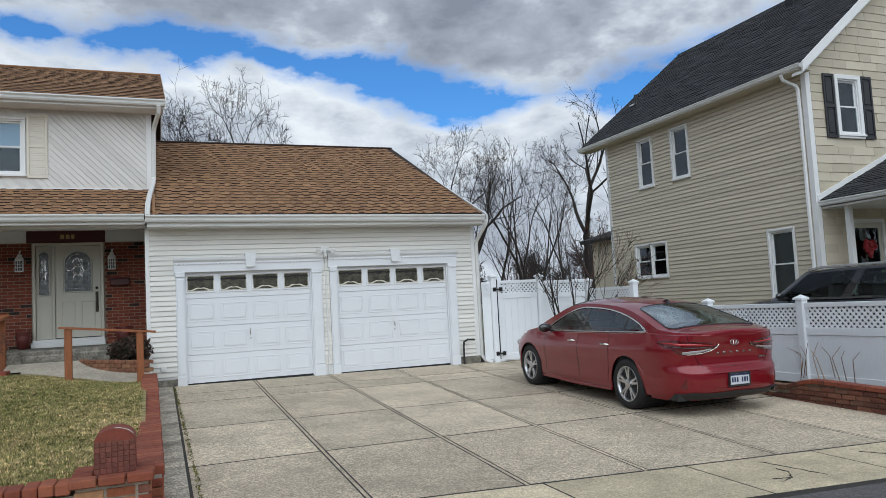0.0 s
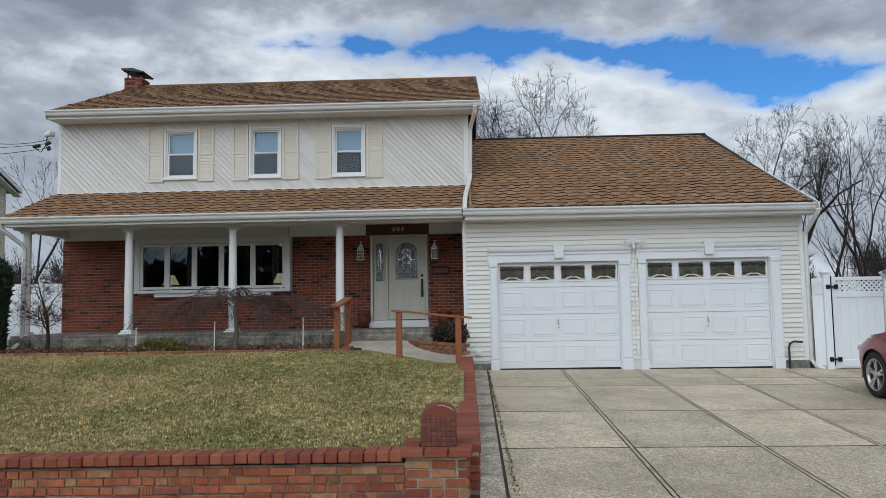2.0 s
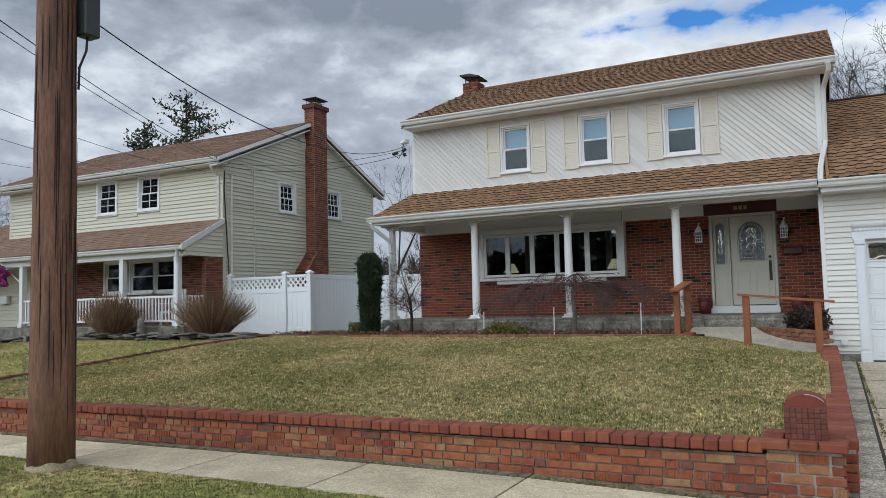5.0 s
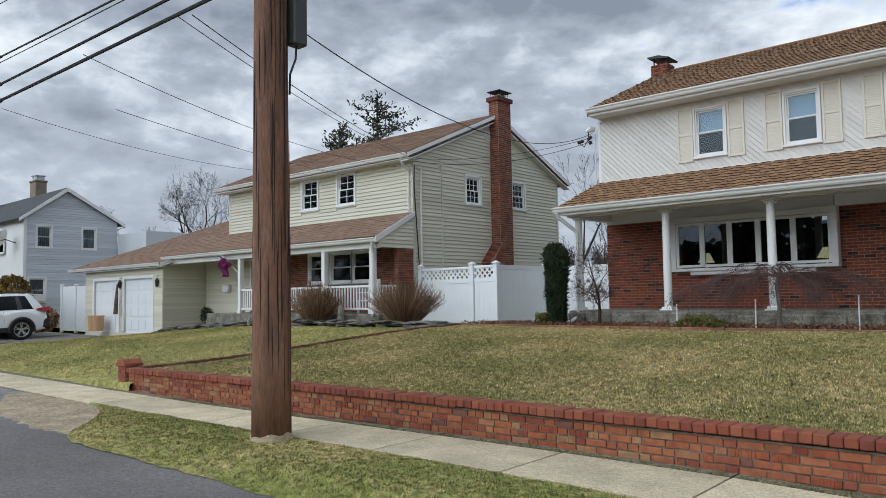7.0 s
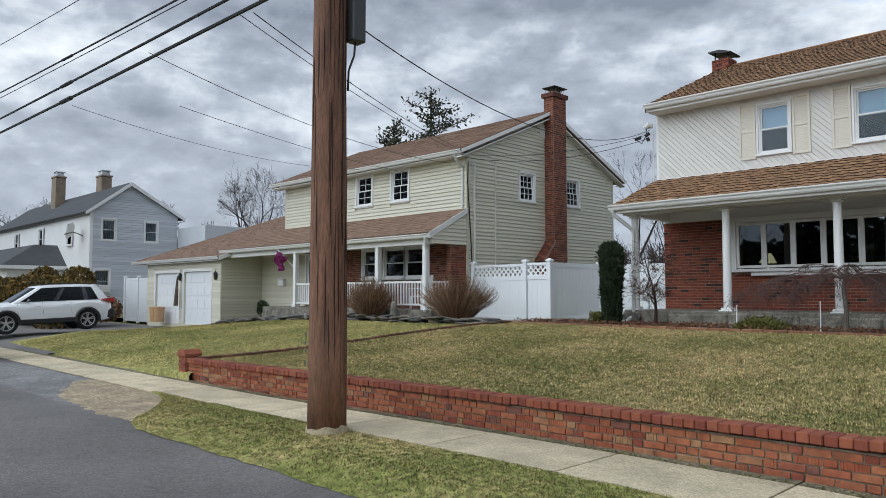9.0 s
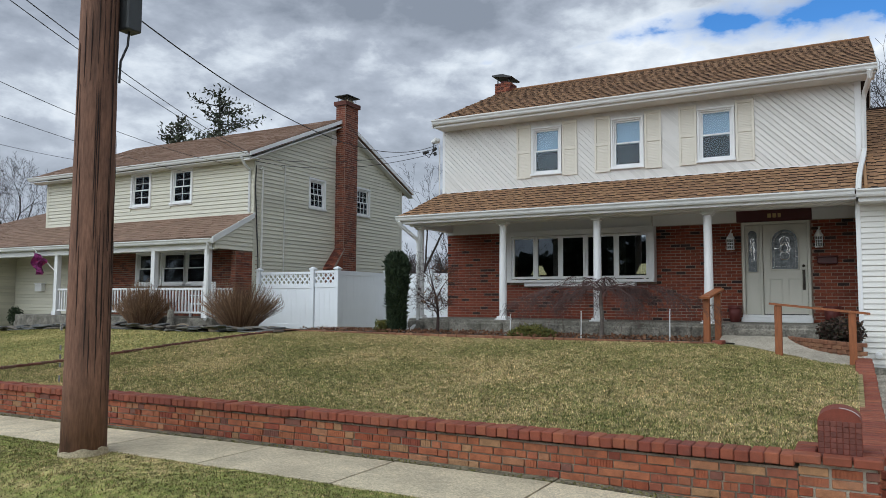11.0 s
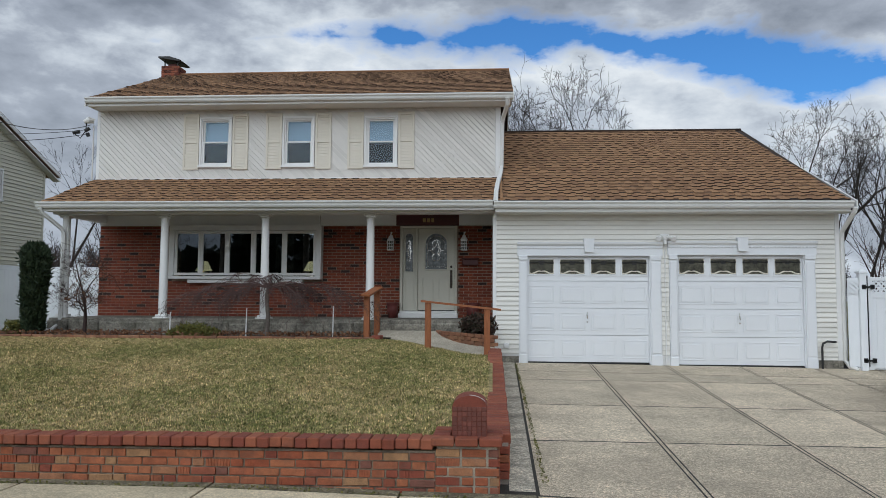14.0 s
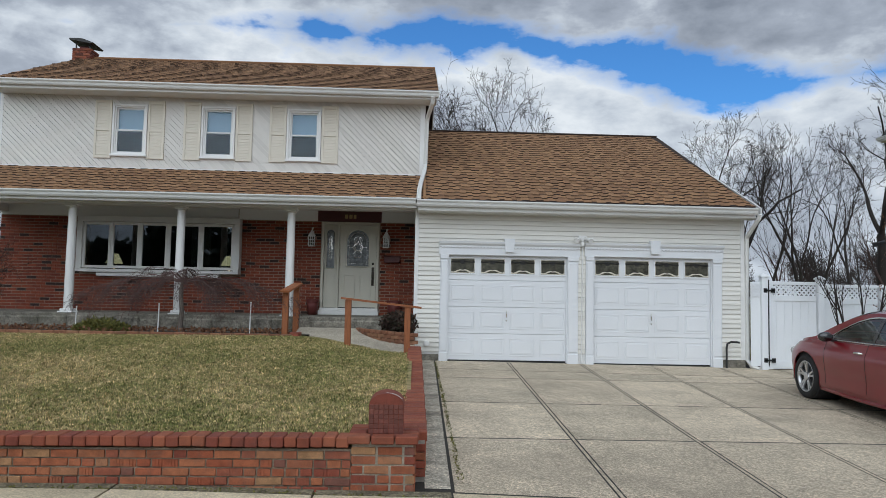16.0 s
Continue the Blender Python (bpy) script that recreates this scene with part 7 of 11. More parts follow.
for a, b in ((-17.34, -15.38), (-21.8, -17.5)):
    r = part("porch_rail", boxes((a, b, -0.735, -0.68, 1.5, 1.56), (a, b, -0.735, -0.68, 0.86, 0.91), bevel=0.004), WHITE, lh)
    x = a + 0.08
    while x < b - 0.05:
        part("baluster", box(x, x + 0.035, -0.725, -0.69, 0.91, 1.5), WHITE, r)
        x += 0.125
r = part("porch_rail", boxes((-15.11, -15.06, -0.6, 0.6, 1.5, 1.56), (-15.11, -15.06, -0.6, 0.6, 0.86, 0.91)), WHITE, lh)
for k in range(9):
    part("baluster", box(-15.1, -15.07, -0.55 + 0.125 * k, -0.52 + 0.125 * k, 0.91, 1.5), WHITE, r)
# garage wing
gdo = [(-32.6, -30.3, -0.05, 2.1), (-29.8, -27.45, -0.05, 2.12)]
gw = part("garage_wall", holed(-26.65, 2.7, 0.15, gdo, -33.5, -0.4), SIDING_SAGE, lh)
gw.location.y = -1.0
gw.matrix_parent_inverse = lh.matrix_basis.inverted()
clapboards(gw, frame_of((-33.5, -1.0, 0.0), (1, 0, 0), (0, 0, 1)), 6.85, 2.6, SIDING_SAGE, 0.115, holes=[(a + 33.5 - 0.12, b + 33.5 + 0.12, -1, d + 0.12) for a, b, c, d in gdo])
mw = frame_of((-26.65, -1.0, 0), (0, 1, 0), (0, 0, 1))
gs = put("garage_side", prism(bmesh.new(), [(0, 0.0), (1.82, 0.0), (1.82, 3.25), (0, 2.58)], "y", 0.0, 0.15), SIDING_SAGE, lh, mw)
clapboards(gs, frame_of((-26.65, -1.0, 0.2), (0, 1, 0), (0, 0, 1)), 1.82, 2.95, SIDING_SAGE, 0.115, cut=lambda z: (max(0.0, (z - 2.34) / 0.37), 1.82))
for a, b, c, d in gdo:
    put("door_casing", boxes((a - 0.12, a, -0.04, 0.0, 0, d), (b, b + 0.12, -0.04, 0.0, 0, d), (a - 0.12, b + 0.12, -0.04, 0.0, d, d + 0.12), bevel=0.004), WHITE, gw, pose(0, -1.0, 0))
    gd = put("garage_door", box(a, b, 0.06, 0.1, -0.1, d), GARAGE_WHITE, gw, pose(0, -1.0, 0))
    for rr in range(4):
        for cc in range(4):
            put("panel", box(a + (b - a) * (cc + 0.12) / 4, a + (b - a) * (cc + 0.88) / 4, 0.048, 0.062, d * (rr + 0.15) / 4, d * (rr + 0.85) / 4, 0.01), GARAGE_WHITE, gd, pose(0, -1.0, 0))
sloped_roof("garage_roof", -34.6, -26.3, -1.3, 2.65, 5.4, 5.15, SHINGLE_OLD, x0t=-32.2, seed=81, tab=0.33, course=0.18)
part("garage_roof_west", slab(bmesh.new(), [(-34.6, 8.0, 2.65), (-34.6, -1.3, 2.65), (-32.2, 5.4, 5.15), (-32.2, 5.5, 5.15)], 0.12), SHINGLE_OLD, lh)
part("garage_west_wall", box(-33.5, -33.35, -0.85, 8.0, -0.4, 2.7), SIDING_SAGE, lh)
part("garage_soffit", box(-34.5, -26.35, -1.28, -1.0, 2.5, 2.52), WHITE_METAL, lh)
part("garage_rake", prism(bmesh.new(), [(-1.3, 2.5), (-1.3, 2.66), (0.4, 3.30), (0.4, 3.1)], "x", -26.3, -26.26), WHITE_METAL, lh)
gutter(lh, (-34.6, -1.26, 2.54), (-26.3, -1.26, 2.54), size=0.12)
for sx in (-26.95, -30.05):
    lan = thing("wall_lantern", "small black lantern on sage siding", "lantern", group="neighbour lanterns", at=(sx, -1.05, 1.9))
    part("body", tube(bmesh.new(), [(sx, -1.09, 1.75), (sx, -1.09, 1.78), (sx, -1.09, 2.0), (sx, -1.09, 2.1)], [0.03, 0.06, 0.08, 0.02], 6), BLACK, lan)
    part("bracket", tube(bmesh.new(), [(sx, -1.0, 2.15), (sx, -1.09, 2.2), (sx, -1.09, 2.08)], 0.012, 6), BRASS, lan)
TAN_PLASTIC = mat("tan_plastic", (0.50, 0.31, 0.16), 0.5, 0.06, 4, 0.05)
DRAB_CLOTH = mat("brown_striped_cloth", (0.10, 0.07, 0.045), 0.85, 0.6, 7, 0.2, 30, stain=0.5, stain_col=(0.30, 0.2, 0.1))
for sx in (-31.75, -31.3):
    can = thing("bin", "tan plastic bin standing by the garage door", "bin", group="garage bins", at=(sx, -1.4, 0.0))
    part("tub", tube(bmesh.new(), [(sx, -1.4, 0.0), (sx, -1.4, 0.62)], [0.19, 0.23], 16), TAN_PLASTIC, can)
    part("rim", tube(bmesh.new(), [(sx, -1.4, 0.6), (sx, -1.4, 0.65)], [0.25, 0.25], 16), TAN_PLASTIC, can)
banner = thing("closed_umbrella", "folded drab brown garden umbrella leaning by the garage", "umbrella", at=(-30.05, -1.25, 0))
part("cloth", tube(bmesh.new(), [(-30.05, -1.25, 0.7), (-30.05, -1.22, 1.4), (-30.03, -1.2, 1.95)], [0.10, 0.07, 0.03], 8), DRAB_CLOTH, banner)
part("shaft", tube(bmesh.new(), [(-30.05, -1.27, 0.0), (-30.02, -1.18, 2.1)], 0.015, 6), WHITE, banner)
flag = thing("porch_flag", "purple and red patterned flag hanging from the porch", "flag", at=(-22.4, -0.9, 2.6))
bm = bmesh.new()
g = [[bm.verts.new((-22.75 + 0.5 * u / 6 + 0.1 * math.sin(v * 1.1), -0.95 - 0.08 * math.sin(u * 1.7 + v * 0.6), 2.75 - 0.75 * v / 8 - 0.25 * (u / 6) * (1 - v / 8))) for u in range(7)] for v in range(9)]
for v in range(8):
    for u in range(6):
        bm.faces.new((g[v][u], g[v][u + 1], g[v + 1][u + 1], g[v + 1][u]))
bmesh.ops.solidify(bm, geom=bm.faces[:], thickness=0.006)
FLAG = mat("purple_red_cloth", (0.30, 0.045, 0.20), 0.8, 0.7, 6, 0.1, 14, stain=0.9, stain_col=(0.60, 0.05, 0.06))
part("cloth", bm, FLAG, flag)
part("staff", tube(bmesh.new(), [(-22.0, -0.7, 2.1), (-22.8, -0.98, 2.85)], 0.015, 6), WHITE, flag)

# ---- neighbour to the east: tan side wall, cream shake front, black roof ----
rh = thing("neighbour_house", "tall tan-sided house with black roof and cream shake gable", "house", at=(18, 1, -0.1))
house_now[0] = rh
RX, RY0, RY1 = 14.0, -2.88, 5.0
mr = frame_of((RX, RY1, 0), (0, -1, 0), (0, 0, 1))
ln = RY1 - RY0
rw = [(RY1 - 3.39 + 0.08, RY1 - 2.64 - 0.08, 4.45, 5.86, 0), (RY1 - 1.86 + 0.08, RY1 - 1.07 - 0.08, 4.45, 5.85, 0), (RY1 - 3.83 + 0.09, RY1 - 2.28 - 0.09, 1.74, 2.70, 1), (RY1 + 1.38 + 0.09, RY1 + 2.26 - 0.09, 0.98, 2.58, 0)]
r_side = put("side_wall", holed(ln, 6.25, 0.15, [w[:4] for w in rw], 0, -0.3), SIDING_TAN, rh, mr)
clapboards(r_side, frame_of((RX, RY1, 0.1), (0, -1, 0), (0, 0, 1)), ln, 6.1, SIDING_TAN, 0.108, holes=[(a - 0.08, b + 0.08, c - 0.18, d - 0.02) for a, b, c, d, e in rw])
for a, b, c, d, two in rw:
    if two:
        h = (b - a) / 2
        sash_window(r_side, mr @ pose(a, -0.016, c), h - 0.03, d - c, 0.055, WHITE, 0, glassy=GLASS_DARK)
        sash_window(r_side, mr @ pose(a + h + 0.03, -0.016, c), h - 0.03, d - c, 0.055, WHITE, 0, glassy=GLASS_DARK)
    else:
        sash_window(r_side, mr @ pose(a, -0.016, c), b - a, d - c, 0.055, WHITE, 0.5 if c < 2 else 0, glassy=GLASS_DARK)
put("corner_board", box(-0.02, 0.1, -0.03, 0.05, 0.0, 6.2), WHITE, r_side, mr)
put("corner_board", box(ln - 0.10, ln + 0.03, -0.035, 0.10, 0.0, 6.2), WHITE, r_side, mr)
mf = frame_of((RX, RY0, 0), (1, 0, 0), (0, 0, 1))
fw = [(0.94, 1.58, 4.68, 5.98), (0.98, 1.95, 0.3, 2.62)]
r_front = put("front_wall", holed(8.0, 6.25, 0.15, fw, 0, -0.3), SHAKE_CREAM, rh, mf)
RIDGE_X, RIDGE_Z = 18.0, 9.75
put("gable_wall", prism(bmesh.new(), [(0, 6.25), (8.0, 6.25), (4.0, RIDGE_Z - 0.12)], "y", 0, 0.15), SHAKE_CREAM, rh, mf)
rest = []
rs = random.Random(9)
z = 0.3
while z < 9.4:
    lo, hi = 0.12, 7.9
    if z > 6.2:
        t = (z - 6.1) / (RIDGE_Z - 6.1)
        lo, hi = max(lo, t * 4.0), min(hi, 8 - t * 4.0)
    x = lo
    while x < min(hi, 4.6):
        w = rs.uniform(0.35, 0.75)
        b = min(x + w, hi)
        if not any(b > p - 0.1 and x < q + 0.1 and z + 0.2 > r - 0.1 and z < s + 0.1 for p, q, r, s in fw):
            if z > 2.4 and x < 3.2:
                piece("shake", (round(b - x - 0.002, 2), 0.02, 0.2), SHAKE_CREAM, r_front, mf @ pose(x, -0.024 - rs.uniform(0, 0.002), z, -3, 0, 0), 0.003)
            else:
                rest.append(solid(mf, x, b - 0.002, -0.022, 0.0, z, z + 0.2))
        x += w
    z += 0.205
joined("shake_field", rest, SHAKE_CREAM, r_front)
a, b, c, d = fw[0]
sash_window(r_front, mf @ pose(a, -0.03, c), b - a, d - c, 0.1, WHITE, 0, curtain=True)
shutter(r_front, mf @ pose(a - 0.1 - 0.36, -0.03, 4.58), 0.34, 1.5, BLACK_SHUTTER, True)
shutter(r_front, mf @ pose(b + 0.1 + 0.02, -0.03, 4.58), 0.34, 1.5, BLACK_SHUTTER, True)
dr = put("front_door", boxes((0.9, 0.98, -0.05, 0.1, 0.3, 2.7), (1.95, 2.03, -0.05, 0.1, 0.3, 2.7), (0.98, 1.95, -0.05, 0.1, 2.62, 2.7)), WHITE, r_front, mf)
put("door_leaf", boxes((0.98, 1.07, 0.0, 0.04, 0.3, 2.62), (1.86, 1.95, 0.0, 0.04, 0.3, 2.62), (1.07, 1.86, 0.0, 0.04, 2.5, 2.62), (1.07, 1.86, 0.0, 0.04, 0.3, 0.9)), DOOR_GREY, dr, mf)
put("glass", box(1.07, 1.86, 0.015, 0.02, 0.9, 2.5), GLASS_DARK, dr, mf)
WREATH = mat("red_berry_wreath", (0.30, 0.02, 0.025), 0.7, 0.5, 12, 0.5)
wreath = thing("wreath", "heart-shaped red berry wreath hung on a glazed door", "wreath", at=(15.45, -2.95, 2.0))
bm = bmesh.new()
for k in range(110):
    t = k / 110 * 2 * math.pi
    r = rs.uniform(0.006, 0.0135)
    bmesh.ops.create_icosphere(bm, subdivisions=1, radius=rs.uniform(0.03, 0.045), matrix=Matrix.Translation((15.45 + r * 14 * math.sin(t) ** 3, -2.94 + rs.uniform(-0.03, 0.02), 2.04 + r * (13 * math.cos(t) - 5 * math.cos(2 * t) - 2 * math.cos(3 * t) - math.cos(4 * t)))))
part("ring", bm, WREATH, wreath)
part("other_wall", box(21.9, 22.0, RY0, RY1, -0.3, 6.25), SIDING_TAN, rh)
part("back_wall", box(RX, 22.0, RY1 - 0.15, RY1, -0.3, 6.25), SIDING_TAN, rh)
part("back_gable", prism(bmesh.new(), [(RX, 6.25), (22.0, 6.25), (RIDGE_X, RIDGE_Z - 0.12)], "y", RY1 - 0.15, RY1), SIDING_TAN, rh)
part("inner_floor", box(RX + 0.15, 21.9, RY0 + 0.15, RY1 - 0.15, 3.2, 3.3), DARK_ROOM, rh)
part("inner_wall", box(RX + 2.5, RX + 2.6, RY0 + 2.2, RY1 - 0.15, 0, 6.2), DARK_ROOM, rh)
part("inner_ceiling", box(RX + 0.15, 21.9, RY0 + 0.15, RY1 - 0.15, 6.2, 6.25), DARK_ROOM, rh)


def side_roof(name, xe, ze, xr, zr, y0, y1, material, seed):
    """A roof plane rising along x from the eave at xe to the ridge at xr."""
    bm = bmesh.new()
    slab(bm, [(xe, y1, ze), (xe, y0, ze), (xr, y0, zr), (xr, y1, zr)], 0.14)
    bmesh.ops.recalc_face_normals(bm, faces=bm.faces)
    deck = part(name, bm, material, house_now[0])
    m = frame_of((xe, y1, ze), (0, -1, 0), (xr - xe, 0, zr - ze)) if xe < xr else frame_of((xe, y0, ze), (0, 1, 0), (xr - xe, 0, zr - ze))
    shingles(deck, m, y1 - y0, math.hypot(xr - xe, zr - ze), material, 0.3, 0.145, None, seed)
    return deck


side_roof("roof", 13.62, 6.2, RIDGE_X, RIDGE_Z, -3.15, 6.0, SHINGLE_BLACK, 91)
side_roof("roof_east", 22.4, 6.2, RIDGE_X, RIDGE_Z, -3.15, 6.0, SHINGLE_BLACK, 92)
part("fascia", box(13.6, 13.64, -3.15, 6.0, 6.08, 6.19), WHITE, rh)
part("soffit", box(13.64, RX, -3.1, 5.95, 6.06, 6.08), SIDING_TAN, rh)
gutter(rh, (13.61, -3.15, 6.10), (13.61, 6.0, 6.11), WHITE, 0.085, out=(-1, 0))
bm = bmesh.new()
prism(bm, [(13.6, 5.98), (13.6, 6.2), (RIDGE_X, RIDGE_Z + 0.02), (22.4, 6.2), (22.4, 5.98), (RIDGE_X, RIDGE_Z - 0.24)], "y", -3.2, -3.16)
part("rake_board", bm, WHITE, rh)
bm = bmesh.new()
prism(bm, [(13.6, 5.98), (RIDGE_X, RIDGE_Z - 0.24), (22.4, 5.98), (22.4, 5.94), (RIDGE_X, RIDGE_Z - 0.28), (13.6, 5.94)], "y", -3.16, RY0)
part("rake_soffit", bm, WHITE, rh)
part("chimney", box(17.5, 17.8, 0.3, 0.6, 8.8, 9.95, 0.01), BLACK, rh, "dark flue on the black roof")
part("roof_vent", tube(bmesh.new(), [(15.4, 5.1, 7.5), (15.4, 5.1, 7.95)], 0.05, 8), BLACK, rh)
part("flashing", boxes((15.2, 15.6, 4.95, 5.2, 7.55, 7.6)), CHROME, rh)
downspout(rh, [(13.56, -2.62, 6.05), (13.62, -2.6, 5.95), (13.9, -2.7, 5.8), (13.93, -2.72, 5.7), (13.93, -2.72, 0.0)], 0.045, WHITE)
# entrance porch of that house
side_roof("porch_roof", 14.08, 3.13, 16.5, 4.2, -5.6, RY0, SHINGLE_BLACK, 93)
side_roof("porch_roof_east", 18.9, 3.13, 16.5, 4.2, -5.6, RY0, SHINGLE_BLACK, 94)
part("porch_flashing", prism(bmesh.new(), [(14.0, 3.12), (16.5, 4.2), (16.5, 4.32), (14.0, 3.24)], "y", RY0 - 0.06, RY0 - 0.02), WHITE, rh)
gutter(rh, (14.1, -5.6, 3.0), (14.1, RY0 - 0.03, 3.0), WHITE, 0.11, out=(-1, 0))
part("porch_ceiling", box(14.12, 18.8, -5.5, RY0 - 0.03, 2.94, 2.98), WHITE, rh)
part("porch_floor", box(14.1, 18.8, -5.5, RY0 - 0.03, -0.3, 0.3), STONE, rh)
for px, py in ((14.45, -3.3), (14.4, -5.35), (18.5, -5.35)):
    part("porch_post", box(px - 0.06, px + 0.06, py - 0.06, py + 0.06, 0.3, 2.95, 0.006), WHITE, rh)
part("rear_wing", box(14.6, 20, 5.0, 7.1, -0.3, 3.2), SIDING_TAN, rh)
bm = bmesh.new()
slab(bm, [(14.2, 7.3, 3.2), (14.2, 5.0, 3.2), (17, 5.0, 4.0), (17, 7.3, 4.0)], 0.12)
part("rear_roof", bm, SHINGLE_BLACK, rh)

# ---- far house across the side street ----
fh = thing("far_house", "pale grey two-storey house with twin chimneys beyond the driveway", "house", at=(-58, 4, 0))
house_now[0] = fh
FX, FY0, FY1 = -48.0, 1.4, 7.0
part("front_wall", box(-69, FX, FY0, FY0 + 0.2, -0.3, 6.4), WHITE, fh)
mfh = frame_of((FX, FY0, 0), (0, 1, 0), (0, 0, 1))
fws = [(0.7, 1.5, 4.6, 5.9), (3.4, 4.2, 4.6, 5.9), (0.3, 1.2, 1.3, 2.7)]
fs = put("side_wall", holed(FY1 - FY0, 6.4, 0.15, fws, 0, -0.3), SIDING_GREY, fh, mfh)
put("gable_wall", prism(bmesh.new(), [(0, 6.4), (FY1 - FY0, 6.4), ((FY1 - FY0) * 0.42, 8.3)], "y", 0, 0.15), SIDING_GREY, fh, mfh)
clapboards(fs, mfh @ pose(0, 0, 0.2), FY1 - FY0, 8.0, SIDING_GREY, 0.16, holes=[(a - 0.06, b + 0.06, c - 0.26, d - 0.14) for a, b, c, d in fws], cut=lambda z: (0, FY1 - FY0) if z + 0.2 < 6.4 else ((z - 6.2) / 1.9 * (FY1 - FY0) * 0.42, (FY1 - FY0) * (1 - (z - 6.2) / 1.9 * 0.58)))
for a, b, c, d in fws:
    sash_window(fs, mfh @ pose(a, -0.02, c), b - a, d - c, 0.1, WHITE, 0, curtain=True, glassy=GLASS_CLEAR)
for a in (-52, -58, -64):
    # no hole here: a dark sheet on the wall stands in for a shaded room
    part("dark_opening", box(a, a + 0.9, FY0 - 0.02, FY0 - 0.005, 4.4, 5.8), DARK_ROOM, fh)
    sash_window(fh, pose(a, FY0 - 0.10, 4.4), 0.9, 1.4, 0.09, WHITE, 0, glassy=GLASS_DARK)
part("back_wall", box(-69, FX, FY1 - 0.2, FY1, -0.3, 6.4), SIDING_GREY, fh)
part("roof", slab(bmesh.new(), [(-69.4, FY0 - 0.4, 6.3), (FX + 0.3, FY0 - 0.4, 6.3), (FX + 0.3, 3.75, 8.4), (-69.4, 3.75, 8.4)], 0.15), SHINGLE_GREY, fh)
part("roof_back", slab(bmesh.new(), [(FX + 0.3, FY1 + 0.4, 6.3), (-69.4, FY1 + 0.4, 6.3), (-69.4, 3.75, 8.4), (FX + 0.3, 3.75, 8.4)], 0.15), SHINGLE_GREY, fh)
part("rake_board", prism(bmesh.new(), [(FY0 - 0.4, 6.1), (FY0 - 0.4, 6.3), (3.75, 8.4), (FY1 + 0.4, 6.3), (FY1 + 0.4, 6.1), (3.75, 8.15)], "x", FX + 0.28, FX + 0.34), WHITE, fh)
FAR_CHIMNEY = mat("brown_stucco_chimney", (0.24, 0.19, 0.14), 0.9, 0.2, 2, 0.3)
for cx, cy, top in ((-59.6, 3.0, 9.9), (-53.2, 4.0, 9.35)):
    c = part("chimney", box(cx - 0.5, cx + 0.5, cy - 0.35, cy + 0.35, 7.0, top, 0.02), FAR_CHIMNEY, fh)
    part("crown", box(cx - 0.55, cx + 0.55, cy - 0.4, cy + 0.4, top, top + 0.12, 0.02), FAR_CHIMNEY, c)
    part("cap", boxes((cx - 0.34, cx + 0.34, cy - 0.26, cy + 0.26, top + 0.12, top + 0.42), (cx - 0.42, cx + 0.42, cy - 0.34, cy + 0.34, top + 0.42, top + 0.47)), SIDING_GREY, c)
dish = part("satellite_dish", tube(bmesh.new(), [(FX - 1.4, FY0 - 0.75, 5.2), (FX - 1.35, FY0 - 0.68, 5.17), (FX - 1.3, FY0 - 0.62, 5.14)], [0.55, 0.42, 0.1], 20), WHITE_METAL, fh, "grey satellite dish")
part("dish_arm", tube(bmesh.new(), [(FX - 1.3, FY0, 4.9), (FX - 1.3, FY0 - 0.6, 5.1), (FX - 1.0, FY0 - 1.2, 4.9)], 0.03, 6), BLACK, dish)
part("corner_board", box(FX - 0.02, FX + 0.04, FY0 - 0.05, FY0 + 0.14, -0.3, 6.3), WHITE, fh)
part("window_cooler", box(FX - 0.1, FX + 0.35, FY0 + 0.4, FY0 + 1.1, 1.3, 1.75, 0.02), WHITE_METAL, fh, "window air conditioner")
part("lean_to", box(-47.9, -44, 7.0, 10, -0.3, 5.6), SIDING_GREY, fh)
wing = part("front_wing", box(-67.5, -52.6, FY0 - 3.4, FY0, -0.3, 3.0), WHITE, fh, "low white front wing")
bm = bmesh.new()
hip = [bm.verts.new(p) for p in ((-68, FY0 - 3.9, 3.0), (-52.1, FY0 - 3.9, 3.0), (-52.1, FY0, 3.0), (-68, FY0, 3.0), (-66, FY0 - 1.4, 4.5), (-54.2, FY0 - 1.4, 4.5), (-54.2, FY0, 4.5), (-66, FY0, 4.5))]
for q in ((0, 1, 5, 4), (1, 2, 6, 5), (3, 0, 4, 7), (4, 5, 6, 7), (0, 3, 2, 1)):
    bm.faces.new([hip[k] for k in q])
part("wing_roof", bm, SHINGLE_GREY, wing)
part("wing_fascia", boxes((-68.05, -52.05, FY0 - 3.95, FY0 - 3.88, 2.8, 3.02), (-52.12, -52.05, FY0 - 3.88, FY0, 2.8, 3.02)), WHITE, wing)
for a in (-56.5, -60.5, -64.5):
    sash_window(wing, pose(a, FY0 - 3.44, 1.1), 1.2, 1.3, 0.1, WHITE, 0, glassy=GLASS_DARK)
far_fence = thing("white_fence", "white panel fence beside the far driveway", "fence", at=(-36, -0.5, 0))
for k in range(3):
    fence_post(far_fence, -33.9 - 1.6 * k, -0.6, -0.2, 2.0)
    if k < 2:
        fence_panel(far_fence, (-33.97 - 1.6 * k, -0.6), (-35.43 - 1.6 * k, -0.6), -0.15, 1.95)
drive_l = sheet("neighbour_driveway", steps(-45, -20.5, 12), steps(-9.2, -0.9, 8), lambda x, y: lawn_z(x, y) - 0.14 + 0.155 * smooth(-24.3, -25.3, x), ASPHALT, "dark asphalt neighbouring driveway", "driveway")

